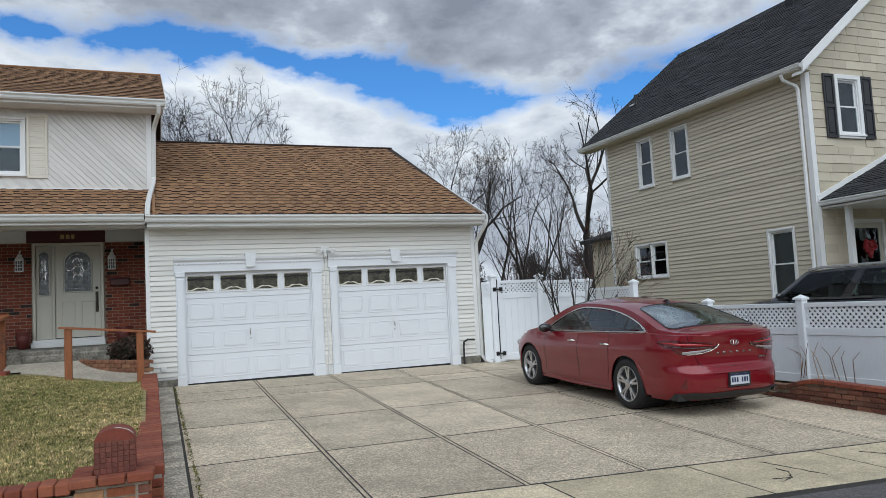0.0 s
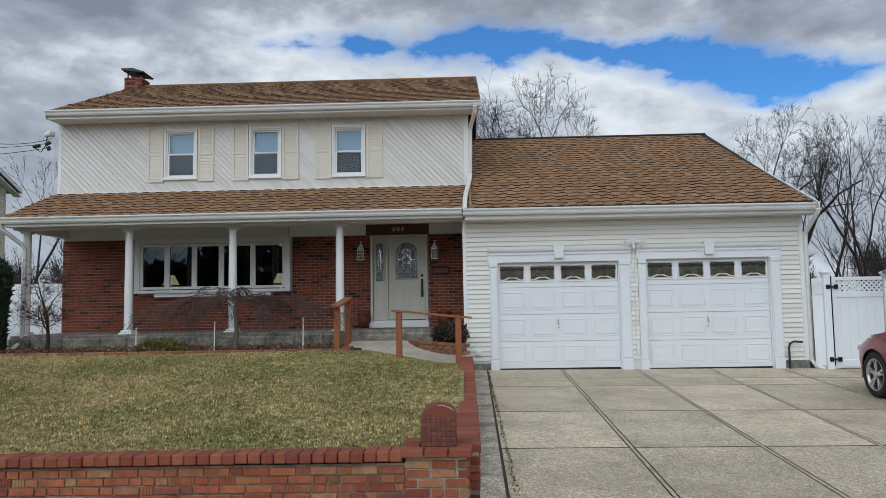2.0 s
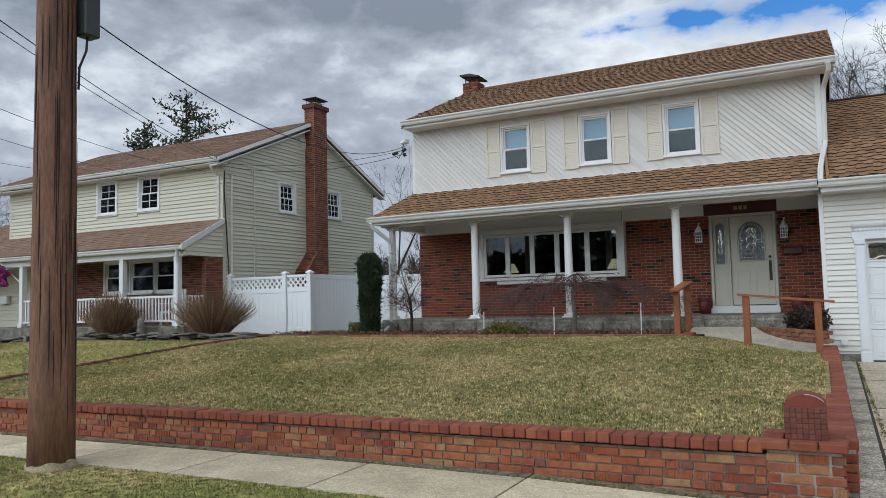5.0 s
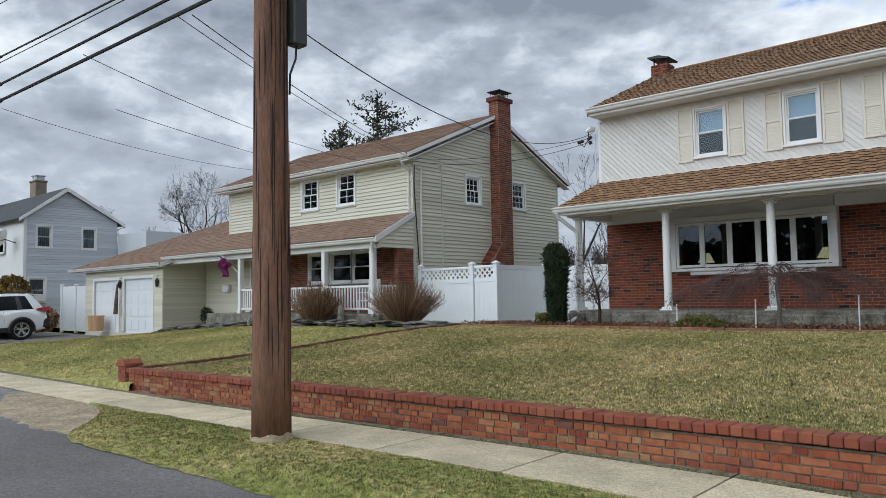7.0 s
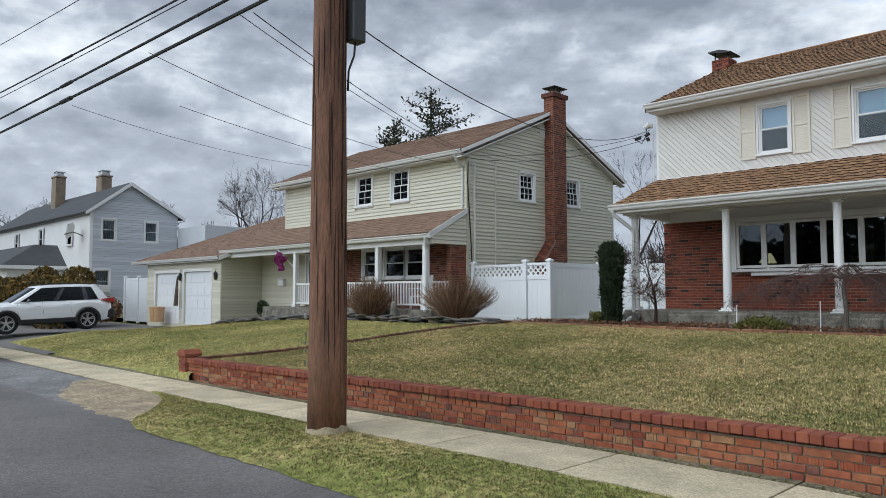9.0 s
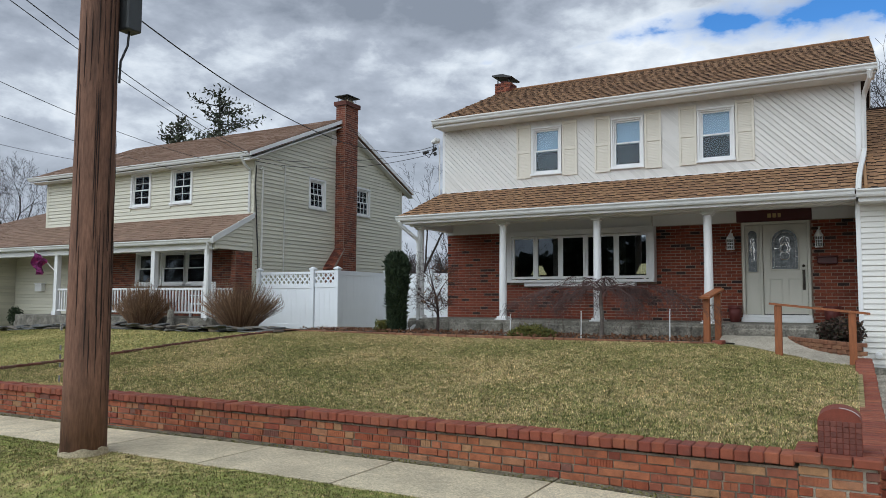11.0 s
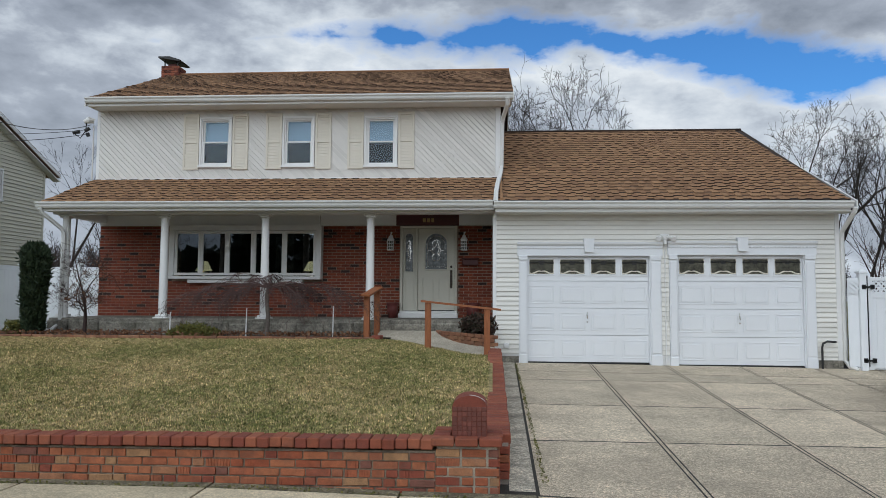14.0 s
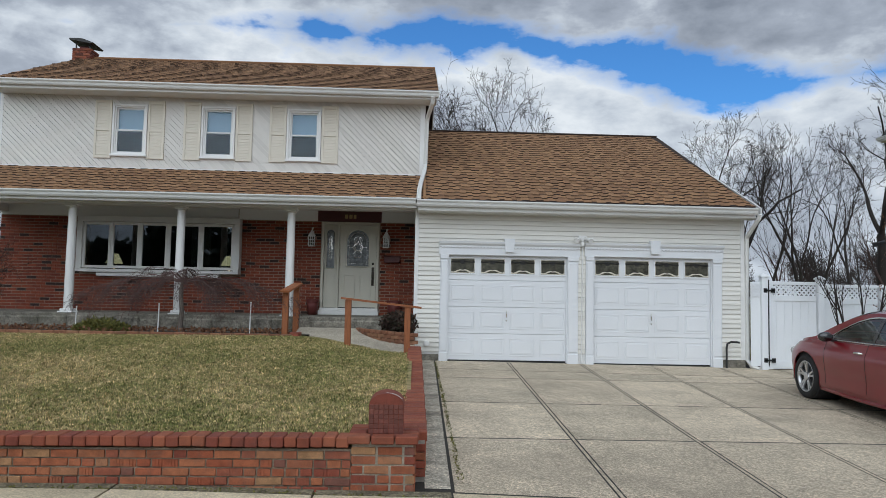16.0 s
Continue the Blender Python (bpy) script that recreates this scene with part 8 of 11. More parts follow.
# ---- cars ----
CAR_RED = mat("deep_red_car_paint", (0.20, 0.002, 0.010), 0.34, 0.04, 3, 0.0, metal=0.25, coat=1.0, spec=0.3)
CAR_WHITE = mat("white_car_paint", (0.84, 0.85, 0.86), 0.3, 0.02, 3, 0.0, coat=1.0)
CAR_BLACK = mat("black_car_paint", (0.012, 0.012, 0.014), 0.25, 0.05, 3, 0.0, coat=1.0)
CAR_SILVER = mat("silver_car_paint", (0.42, 0.43, 0.44), 0.3, 0.03, 3, 0.0, metal=0.5, coat=1.0)
CAR_GLASS = glass("tinted_car_glass", (0.10, 0.12, 0.115), 0.96)
CAR_CLEAR = glass("clear_car_glass", (0.55, 0.68, 0.66), 0.86)
CAR_SKYLIT = glass("bright_rear_glass", (0.48, 0.60, 0.58), 0.50)
TYRE = mat("black_tyre_rubber", (0.018, 0.018, 0.018), 0.85, 0.15, 6, 0.3, 60)
ALLOY = mat("silver_alloy_wheel", (0.55, 0.55, 0.56), 0.3, 0.05, 6, 0.0, metal=0.9)
PLASTIC = mat("black_bumper_plastic", (0.02, 0.02, 0.021), 0.6, 0.1, 6, 0.1)
TAIL = mat("red_tail_lens", (0.10, 0.0015, 0.004), 0.10, 0.1, 9, 0.0, coat=1.0)
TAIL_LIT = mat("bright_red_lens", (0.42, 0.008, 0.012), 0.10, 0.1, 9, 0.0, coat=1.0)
LENS = mat("clear_lamp_lens", (0.30, 0.27, 0.27), 0.1, 0.2, 9, 0.0, coat=1.0)
PILLAR_BLACK = mat("gloss_black_pillar", (0.008, 0.008, 0.009), 0.2, 0.1, 4, 0.0, coat=1.0)
CABIN = mat("dark_car_interior", (0.02, 0.02, 0.022), 0.8, 0.2, 4, 0.0)
SEAT = mat("grey_seat_cloth", (0.10, 0.10, 0.105), 0.85, 0.15, 6, 0.1)


def lerp_table(table, v):
    for (a, p), (b, q) in zip(table, table[1:]):
        if v <= b:
            t = (v - a) / (b - a)
            t = t * t * (3 - 2 * t)
            return p + (q - p) * max(t, 0)
    return table[-1][1]


def wheel(car, m, r, width=0.2, spokes=5):
    """A tyre with its alloy rim; x of m points outwards."""
    bm = bmesh.new()
    prof = [(-width / 2, r * 0.70), (-width / 2, r * 0.93), (-width / 2 + 0.025, r), (width / 2 - 0.025, r), (width / 2, r * 0.93), (width / 2 + 0.004, r * 0.82), (width / 2 - 0.01, r * 0.70)]
    n = 36
    rings = [[bm.verts.new((x, q * math.cos(2 * math.pi * k / n), q * math.sin(2 * math.pi * k / n))) for k in range(n)] for x, q in prof]
    for a, b in zip(rings, rings[1:]):
        for k in range(n):
            bm.faces.new((a[k], a[(k + 1) % n], b[(k + 1) % n], b[k]))
    bmesh.ops.recalc_face_normals(bm, faces=bm.faces)
    w = put("wheel", bm, TYRE, car, m, smooth=True)
    bm = bmesh.new()
    prof = [(-width / 2, r * 0.70), (0.02, r * 0.63), (width / 2 - 0.015, r * 0.66), (width / 2 - 0.002, r * 0.70), (width / 2 - 0.01, r * 0.72)]
    rings = [[bm.verts.new((x, q * math.cos(2 * math.pi * k / n), q * math.sin(2 * math.pi * k / n))) for k in range(n)] for x, q in prof]
    for a, b in zip(rings, rings[1:]):
        for k in range(n):
            bm.faces.new((a[k], a[(k + 1) % n], b[(k + 1) % n], b[k]))
    put("rim", bm, ALLOY, w, m, smooth=True)
    put("brake_disc", tube(bmesh.new(), [(-0.03, 0, 0), (0.0, 0, 0)], r * 0.55, 24), PLASTIC, w, m)
    for k in range(spokes):
        for da in (-0.16, 0.16):
            t = 2 * math.pi * k / spokes + 0.3
            c0, s0, c1, s1 = math.cos(t + da * 0.4), math.sin(t + da * 0.4), math.cos(t + da), math.sin(t + da)
            bm = bmesh.new()
            u0, u1 = Vector((0, -s0, c0)), Vector((0, -s1, c1))
            p0, p1 = Vector((width / 2 - 0.03, r * 0.12 * c0, r * 0.12 * s0)), Vector((width / 2 - 0.008, r * 0.68 * c1, r * 0.68 * s1))
            q = [p0 - u0 * 0.018, p0 + u0 * 0.018, p1 + u1 * 0.014, p1 - u1 * 0.014]
            up, dn = [bm.verts.new(v) for v in q], [bm.verts.new(v - Vector((0.03, 0, 0))) for v in q]
            bm.faces.new(up)
            bm.faces.new(dn[::-1])
            for i in range(4):
                bm.faces.new((up[i], dn[i], dn[(i + 1) % 4], up[(i + 1) % 4]))
            bmesh.ops.recalc_face_normals(bm, faces=bm.faces)
            put("spoke", bm, ALLOY, w, m)
    put("hub", tube(bmesh.new(), [(width / 2 - 0.05, 0, 0), (width / 2 - 0.015, 0, 0), (width / 2 - 0.01, 0, 0)], [r * 0.2, r * 0.18, r * 0.1], 16), ALLOY, w, m)
    return w


def car_body(name, label, paint, spec):
    """A car: lofted body with wheel arches, cabin with its glass, wheels, lamps and trim. Local y runs forward from the
    rear axle, z up from the ground."""
    car = thing(name, label, "car", at=(0, 0, 0))
    rear, frontal, base, hw, r = spec["rear"], spec["front"], spec["base"], spec["half"], spec["wheel"]
    deck, belt, sill = spec["deck"], spec["belt"], spec["sill"]
    arch = r + 0.045

    def bottom(y):
        b = sill
        if y < -rear + 0.35:
            b = sill + 0.07 * (1 - (y + rear) / 0.35)
        if y > frontal - 0.3:
            b = sill + 0.06 * (1 - (frontal - y) / 0.3)
        for yw in (0.0, base):
            d = abs(y - yw)
            if d < arch:
                b = max(b, r + math.sqrt(arch * arch - d * d))
        return b

    def half(y):
        t = 1.0
        if y < 0:
            t = 1 - 0.07 * max(0, (-y - rear * 0.2) / (rear * 0.8)) ** 1.8
        if y > base:
            t = 1 - 0.14 * max(0, (y - base) / (frontal - base)) ** 2.0
        return hw * t

    round_r, round_f = 0.30, 0.42

    def corner(y):
        """How far the plan is drawn in round the corners of the tail and the nose."""
        k = 1.0
        if y < -rear + round_r:
            u = 1 - (y + rear) / round_r
            k = 0.74 + 0.26 * math.sqrt(max(0.0, 1 - u ** 2.2))
        if y > frontal - round_f:
            u = 1 - (frontal - y) / round_f
            k = 0.66 + 0.34 * math.sqrt(max(0.0, 1 - u ** 2.2))
        return k

    FLANK = [(0.0, 0.945), (0.06, 0.975), (0.16, 0.985), (0.30, 0.995), (0.45, 1.0), (0.60, 0.995), (0.68, 0.988), (0.74, 0.992), (0.80, 0.985), (0.88, 0.955), (0.95, 0.92), (1.0, 0.885)]

    def tuck(x, y, z):
        """The tail leans forward above the bumper and rolls under below it; so does the nose."""
        lean = smooth(-0.45, -rear, y)
        y += lean * (spec["lean"] * max(0.0, z - 0.66) + 0.30 * max(0.0, 0.36 - z))
        y -= smooth(frontal - 0.7, frontal, y) * (0.35 * max(0.0, z - 0.55) + 0.3 * max(0.0, 0.32 - z))
        return Vector((x, y, z))

    ys = sorted({*[-rear + round_r * c for c in (0, 0.02, 0.06, 0.13, 0.24, 0.4, 0.6, 0.8)], *[(-rear + round_r) + (frontal + rear - round_r - round_f) * k / 52 for k in range(53)], *[frontal - round_f * c for c in (0, 0.03, 0.1, 0.22, 0.4, 0.65)], *(yw + s * arch * c for yw in (0, base) for s in (-1, 1) for c in (0.999, 0.97, 0.9))})
    rows = []
    for y in ys:
        w, b, t, c = half(y) * corner(y), bottom(y), lerp_table(belt, y), lerp_table(deck, y)
        sec = [(w * k, b + (t - b) * f) for f, k in FLANK]
        cr = c - t
        sec += [(w * 0.80, t + cr * 0.46), (w * 0.66, t + cr * 0.74), (w * 0.40, t + cr * 0.93), (w * 0.2, t + cr * 0.98), (0.0, c)]
        rows.append((y, [(w * 0.75, b + 0.005), *sec]))
    bm = bmesh.new()
    grid = []
    for y, sec in rows:
        grid.append([bm.verts.new(tuck(s * x, y, z)) for s, some in ((1, sec), (-1, sec[-2::-1])) for x, z in some])
    n = len(grid[0])
    for a, b in zip(grid, grid[1:]):
        for k in range(n - 1):
            bm.faces.new((a[k], a[k + 1], b[k + 1], b[k]))
    for y, sec in (rows[0], rows[-1]):
        cap = [[bm.verts.new(tuck(x * c / 6, y, z)) for c in range(-6, 7)] for x, z in sec[:-1]]
        for p, q in zip(cap, cap[1:]):
            for k in range(12):
                bm.faces.new((p[k], p[k + 1], q[k + 1], q[k]))
        tip = bm.verts.new(tuck(0, y, sec[-1][1]))
        for k in range(12):
            bm.faces.new((cap[-1][k], cap[-1][k + 1], tip))
    bmesh.ops.remove_doubles(bm, verts=bm.verts, dist=1e-4)
    bmesh.ops.recalc_face_normals(bm, faces=bm.faces)
    body = put("body", bm, paint, car, Matrix(), smooth=True)
    put("underbody", boxes((-hw * 0.74, hw * 0.74, arch, base - arch, sill + 0.0, sill + 0.2), (-hw * 0.55, hw * 0.55, -rear + 0.2, frontal - 0.2, sill + 0.02, sill + 0.45)), PLASTIC, car, Matrix())

    # cabin
    cab = spec["cabin"]
    layers = [0.0, 0.07, 0.36, 0.68, 0.92, 1.0]
    m_side = 18
    loops = []
    for f in layers:
        z = cab["z0"] + (cab["z1"] - cab["z0"]) * f
        y0 = cab["r0"] + (cab["r1"] - cab["r0"]) * f ** 0.9
        y1 = cab["f0"] + (cab["f1"] - cab["f0"]) * f ** 0.95
        w = cab["w0"] + (cab["w1"] - cab["w0"]) * f ** 1.5
        loop = []
        for k in range(m_side + 1):
            t = k / m_side
            loop.append((w * (1 - 0.07 * abs(2 * t - 1) ** 3), y0 + (y1 - y0) * t, z - 0.035 * f * abs(2 * t - 1) ** 2 - (0.01 * f)))
        bulge = 0.10
        for k in range(1, 8):
            a = math.pi * k / 8
            loop.append((w * 0.93 * math.cos(a), y1 + bulge * math.sin(a), z - 0.035 * f + 0.03 * f * math.sin(a)))
        for k in range(m_side + 1):
            t = 1 - k / m_side
            loop.append((-w * (1 - 0.07 * abs(2 * t - 1) ** 3), y0 + (y1 - y0) * t, z - 0.035 * f * abs(2 * t - 1) ** 2 - (0.01 * f)))
        for k in range(1, 8):
            a = math.pi * k / 8
            loop.append((-w * 0.93 * math.cos(a), y0 - bulge * math.sin(a), z - 0.035 * f + 0.03 * f * math.sin(a)))
        loops.append(loop)
    n = len(loops[0])
    groups = {}
    for i in range(len(layers) - 1):
        for k in range(n):
            side_k = None
            if k < m_side:
                side_k = k
            elif m_side + 8 <= k < 2 * m_side + 8:
                side_k = m_side - 1 - (k - m_side - 8)
            quad = (loops[i][k], loops[i][(k + 1) % n], loops[i + 1][(k + 1) % n], loops[i + 1][k])
            if side_k is not None:
                painted = side_k < spec["quarter"] or side_k == m_side - 1
                if i in (0, 4) or painted:
                    key = "greenhouse"
                elif side_k in spec["pillars"]:
                    key = ("door_pillar", k < m_side, side_k)
                else:
                    key = ("side_window", k < m_side, sum(side_k > p for p in spec["pillars"]))
            elif m_side <= k < m_side + 8:
                key = "greenhouse" if i == 4 or k in (m_side, m_side + 7) else ("windshield",)
            else:
                key = "greenhouse" if i in (0, 4) or k in (2 * m_side + 8, n - 1) else ("rear_window",)
            groups.setdefault(key, []).append(quad)
    for key, quads in groups.items():
        bm = bmesh.new()
        for q in quads:
            bm.faces.new([bm.verts.new(p) for p in q])
        if key == "greenhouse":
            top = [bm.verts.new(p) for p in loops[-1]]
            cen = bm.verts.new((0, (cab["r1"] + cab["f1"]) / 2, cab["z1"] + 0.045))
            mid_ring = [bm.verts.new((p[0] * 0.55, (p[1] - cen.co.y) * 0.6 + cen.co.y, cab["z1"] + 0.03)) for p in loops[-1]]
            for k in range(n):
                bm.faces.new((top[k], top[(k + 1) % n], mid_ring[(k + 1) % n], mid_ring[k]))
                bm.faces.new((mid_ring[k], mid_ring[(k + 1) % n], cen))
        bmesh.ops.remove_doubles(bm, verts=bm.verts, dist=1e-4)
        bmesh.ops.recalc_face_normals(bm, faces=bm.faces)
        nm = key if isinstance(key, str) else key[0]
        put(nm, bm, {"greenhouse": paint, "door_pillar": PILLAR_BLACK}.get(nm, spec["glass"]), car, Matrix(), smooth=True)
    put("cabin_floor", box(-cab["w0"] * 0.9, cab["w0"] * 0.9, cab["r0"] + 0.2, cab["f0"] - 0.2, sill + 0.25, cab["z0"] - 0.12), CABIN, car, Matrix())
    for sx in (-0.37, 0.37):
        for sy in (base * 0.52, base * 0.22):
            put("seat", boxes((sx - 0.24, sx + 0.24, sy - 0.12, sy, cab["z0"] - 0.15, cab["z0"] + 0.25), (sx - 0.14, sx + 0.14, sy - 0.1, sy - 0.02, cab["z0"] + 0.27, cab["z0"] + 0.42), bevel=0.03), SEAT, car, Matrix())
    # doors: seams and handles
    for s in (1, -1):
        for y in spec["doors"]:
            x = half(y) * 1.0
            tb = lerp_table(belt, y)
            put("door_seam", tube(bmesh.new(), [(s * x * 0.957, y - 0.02, bottom(y) + 0.08), (s * x * 0.997, y, sill + 0.3), (s * x * 1.0, y + 0.01, sill + 0.42), (s * x * 0.948, y + 0.02, tb - 0.07), (s * x * 0.905, y + 0.02, tb)], 0.004, 4), PLASTIC, car, Matrix())
        for y in spec["handles"]:
            x, tb = half(y) * 0.982, lerp_table(belt, y)
            put("door_handle", tube(bmesh.new(), [(s * x * 0.985, y - 0.1, tb - 0.115), (s * (x + 0.022), y - 0.06, tb - 0.112), (s * (x + 0.022), y + 0.06, tb - 0.105), (s * x * 0.985, y + 0.1, tb - 0.10)], 0.014, 8), paint, car, Matrix())
        my = spec["mirror"]
        bm = bmesh.new()
        bmesh.ops.create_uvsphere(bm, u_segments=14, v_segments=8, radius=1.0, matrix=Matrix.LocRotScale((s * (hw + 0.055), my, cab["z0"] + 0.085), None, (0.105, 0.055, 0.065)))
        put("wing_mirror", bm, PILLAR_BLACK, car, Matrix(), smooth=True)
        put("mirror_stalk", tube(bmesh.new(), [(s * hw * 0.86, my, cab["z0"] + 0.03), (s * (hw + 0.02), my, cab["z0"] + 0.05)], 0.025, 6), PLASTIC, car, Matrix())
        put("sill_trim", tube(bmesh.new(), [(s * hw * 0.955, arch + 0.02, sill + 0.02), (s * hw * 0.965, base / 2, sill), (s * hw * 0.955, base - arch - 0.02, sill + 0.02)], 0.03, 6), PLASTIC, car, Matrix())
        for yw in (0.0, base):
            pts = [(s * (half(yw) * 1.0), yw + (arch + 0.005) * math.cos(a), r + (arch + 0.005) * math.sin(a)) for a in (math.pi * k / 16 for k in range(-1, 18))]
            put("arch_lip", tube(bmesh.new(), pts, 0.055, 6), PLASTIC, car, Matrix())
            put("wheel_well", tube(bmesh.new(), [(s * hw * 0.5, yw, r + 0.02), (s * hw * 0.93, yw, r + 0.02)], arch - 0.005, 20), CABIN, car, Matrix())
            wheel(car, pose(s * (hw - 0.115), yw, r, 0, 0, 0 if s > 0 else 180), r)
    return car


def emblem(car, m, w, h):
    """A plain chrome oval with one bar across."""
    bm = bmesh.new()
    tube(bm, [(w * math.cos(a), 0, h * math.sin(a)) for a in (2 * math.pi * k / 24 for k in range(25))], 0.006, 6)
    tube(bm, [(-w * 0.45, 0, -h * 0.6), (-w * 0.2, 0, h * 0.6)], 0.006, 6)
    tube(bm, [(w * 0.2, 0, -h * 0.6), (w * 0.45, 0, h * 0.6)], 0.006, 6)
    put("badge", bm, CHROME, car, m)


# the saloons: one lofted shell from the sills over the roof, with glazed openings
def spline(table, v):
    """A smooth curve through a table of pairs."""
    if v <= table[0][0]:
        return table[0][1]
    for k in range(len(table) - 1):
        (a, p), (b, q) = table[k], table[k + 1]
        if v <= b:
            m0 = (q - table[k - 1][1]) / (b - table[k - 1][0]) if k else (q - p) / (b - a)
            m1 = (table[k + 2][1] - p) / (table[k + 2][0] - a) if k + 2 < len(table) else (q - p) / (b - a)
            t, h = (v - a) / (b - a), b - a
            return (2 * t ** 3 - 3 * t ** 2 + 1) * p + (t ** 3 - 2 * t ** 2 + t) * h * m0 + (3 * t ** 2 - 2 * t ** 3) * q + (t ** 3 - t ** 2) * h * m1
    return table[-1][1]


S_ROOF = [(-1.10, 1.045), (-1.05, 1.078), (-0.92, 1.092), (-0.76, 1.112), (-0.45, 1.205), (-0.15, 1.30), (0.15, 1.38), (0.5, 1.435), (1.0, 1.462), (1.4, 1.465), (1.7, 1.435), (2.0, 1.355), (2.3, 1.235), (2.6, 1.10), (2.78, 1.02), (3.0, 0.975), (3.3, 0.91), (3.6, 0.80), (3.76, 0.66)]
S_BELT = [(-1.10, 1.015), (-0.9, 1.025), (-0.5, 1.03), (0.0, 1.01), (0.6, 0.985), (1.4, 0.955), (2.2, 0.93), (2.7, 0.91), (3.2, 0.83), (3.6, 0.72), (3.76, 0.60)]
S_FLANK = [(0.0, 0.93), (0.08, 0.958), (0.2, 0.966), (0.34, 0.969), (0.48, 0.984), (0.62, 0.995), (0.73, 1.0), (0.79, 0.998), (0.84, 0.982), (0.92, 0.962), (1.0, 0.935)]
S_TAIL = [(0.18, 0.16), (0.25, 0.07), (0.32, 0.015), (0.42, 0.0), (0.53, 0.0), (0.585, 0.015), (0.62, 0.055), (0.70, 0.065), (0.80, 0.060), (0.90, 0.050), (0.97, 0.035), (1.03, 0.02), (1.1, 0.02)]
S_NOSE = [(0.18, 0.16), (0.3, 0.04), (0.45, 0.0), (0.6, 0.02), (0.75, 0.12), (0.9, 0.4)]
S_TOP = [(-0.36, 1.055), (-0.28, 1.095), (-0.1, 1.165), (0.2, 1.245), (0.6, 1.310), (1.1, 1.335), (1.45, 1.325), (1.75, 1.255), (2.0, 1.15), (2.22, 1.03), (2.34, 0.96)]
S_HW, S_REAR, S_FRONT, S_BASE, S_R, S_SILL = 0.935, 1.10, 3.755, 2.805, 0.335, 0.205


def s_width(y, z):
    t = spline(S_BELT, y)
    f = min(max((z - S_SILL) / (t - S_SILL), 0.0), 1.0)
    return S_HW * (1 - 0.012 * ((y - 1.2) / 1.5) ** 2) * spline(S_FLANK, f)


def s_outline(kind, v, z):
    """A point of the body's plan at a height: 'r' and 'f' go round the tail and the nose by an angle, 's' along the flank."""
    if kind == "s":
        return Vector((s_width(v, z), v, z))
    c, q = max(math.cos(v), 0.0), math.sin(v)
    if kind == "r":
        y = -0.2 - (S_REAR - 0.2 - spline(S_TAIL, z)) * q ** 0.52
        return Vector((s_width(max(y, -0.6), z) * c ** 0.52, y, z))
    y = 2.9 + (S_FRONT - 2.9 - spline(S_NOSE, z)) * q ** 0.72
    return Vector((s_width(min(y, 3.2), z) * c ** 0.72, y, z))


def s_floor(y):
    b, arch = S_SILL, S_R + 0.05
    for yw in (0.0, S_BASE):
        if abs(y - yw) < arch:
            b = max(b, S_R + math.sqrt(arch * arch - (y - yw) ** 2))
    return b


def s_side(y, z):
    """Half the cabin's width at a height over the belt."""
    return s_width(min(max(y, -0.2), 2.9), spline(S_BELT, y)) - 0.045 - (z - spline(S_BELT, y) - 0.012) * 0.50


def s_crown(y):
    """Where the cabin's side turns into the roof: half width, height, and the roof's rise above that."""
    h = spline(S_ROOF, y) - spline(S_BELT, y)
    rise = min(0.55 * h, 0.075)
    return spline(S_ROOF, y) - rise, rise


def s_over(y, x):
    """The height of roof, screens and lids over a point of the plan."""
    zs, rise = s_crown(y)
    return zs + rise - rise * (abs(x) / max(s_side(y, zs), 0.05)) ** 2.6


def s_screen(y, rear):
    """Half the width of the rear or the front screen."""
    a, b = (-0.72, 0.16) if rear else (1.74, 2.74)
    if not a < y < b:
        return 0.0
    near = min(y - a, b - y)
    return s_side(y, s_crown(y)[0]) - (0.12 if rear else 0.07) - 0.07 * max(0.0, 1 - near / 0.07) ** 2


def tail_path(z, u, out=0.0):
    """A point on the tail: u 0 on the flank ahead of the lamp, 1 at the middle of the back; out lifts it off the paint."""
    k = u * (len(S_ARC) - 1)
    i = min(int(k), len(S_ARC) - 2)
    v = S_ARC[i] + (S_ARC[i + 1] - S_ARC[i]) * (k - i)
    p = s_outline("r", v, z)
    d = s_outline("r", min(v + 0.01, math.pi / 2), z) - s_outline("r", max(v - 0.01, 0.0), z)
    side = Vector((-d.y, d.x, 0)).normalized() if d.length > 1e-6 else Vector((0, -1, 0))
    return p + side * out if side.y < 0.2 else p - side * out


# angles at even distances along the tail's plan
S_LIST = [0.02 + (math.pi / 2 - 0.02) * k / 400 for k in range(401)]
S_PTS = [s_outline("r", v, 0.88) for v in S_LIST]
S_RUN = list(itertools.accumulate([0.0] + [(q - p).length for p, q in zip(S_PTS, S_PTS[1:])]))
S_FROM = next(d for d, p in zip(S_RUN, S_PTS) if p.y < -0.60)
S_ARC = [next(v for v, d in zip(S_LIST, S_RUN) if d >= S_FROM + (S_RUN[-1] - S_FROM) * k / 60 - 1e-9) for k in range(61)]


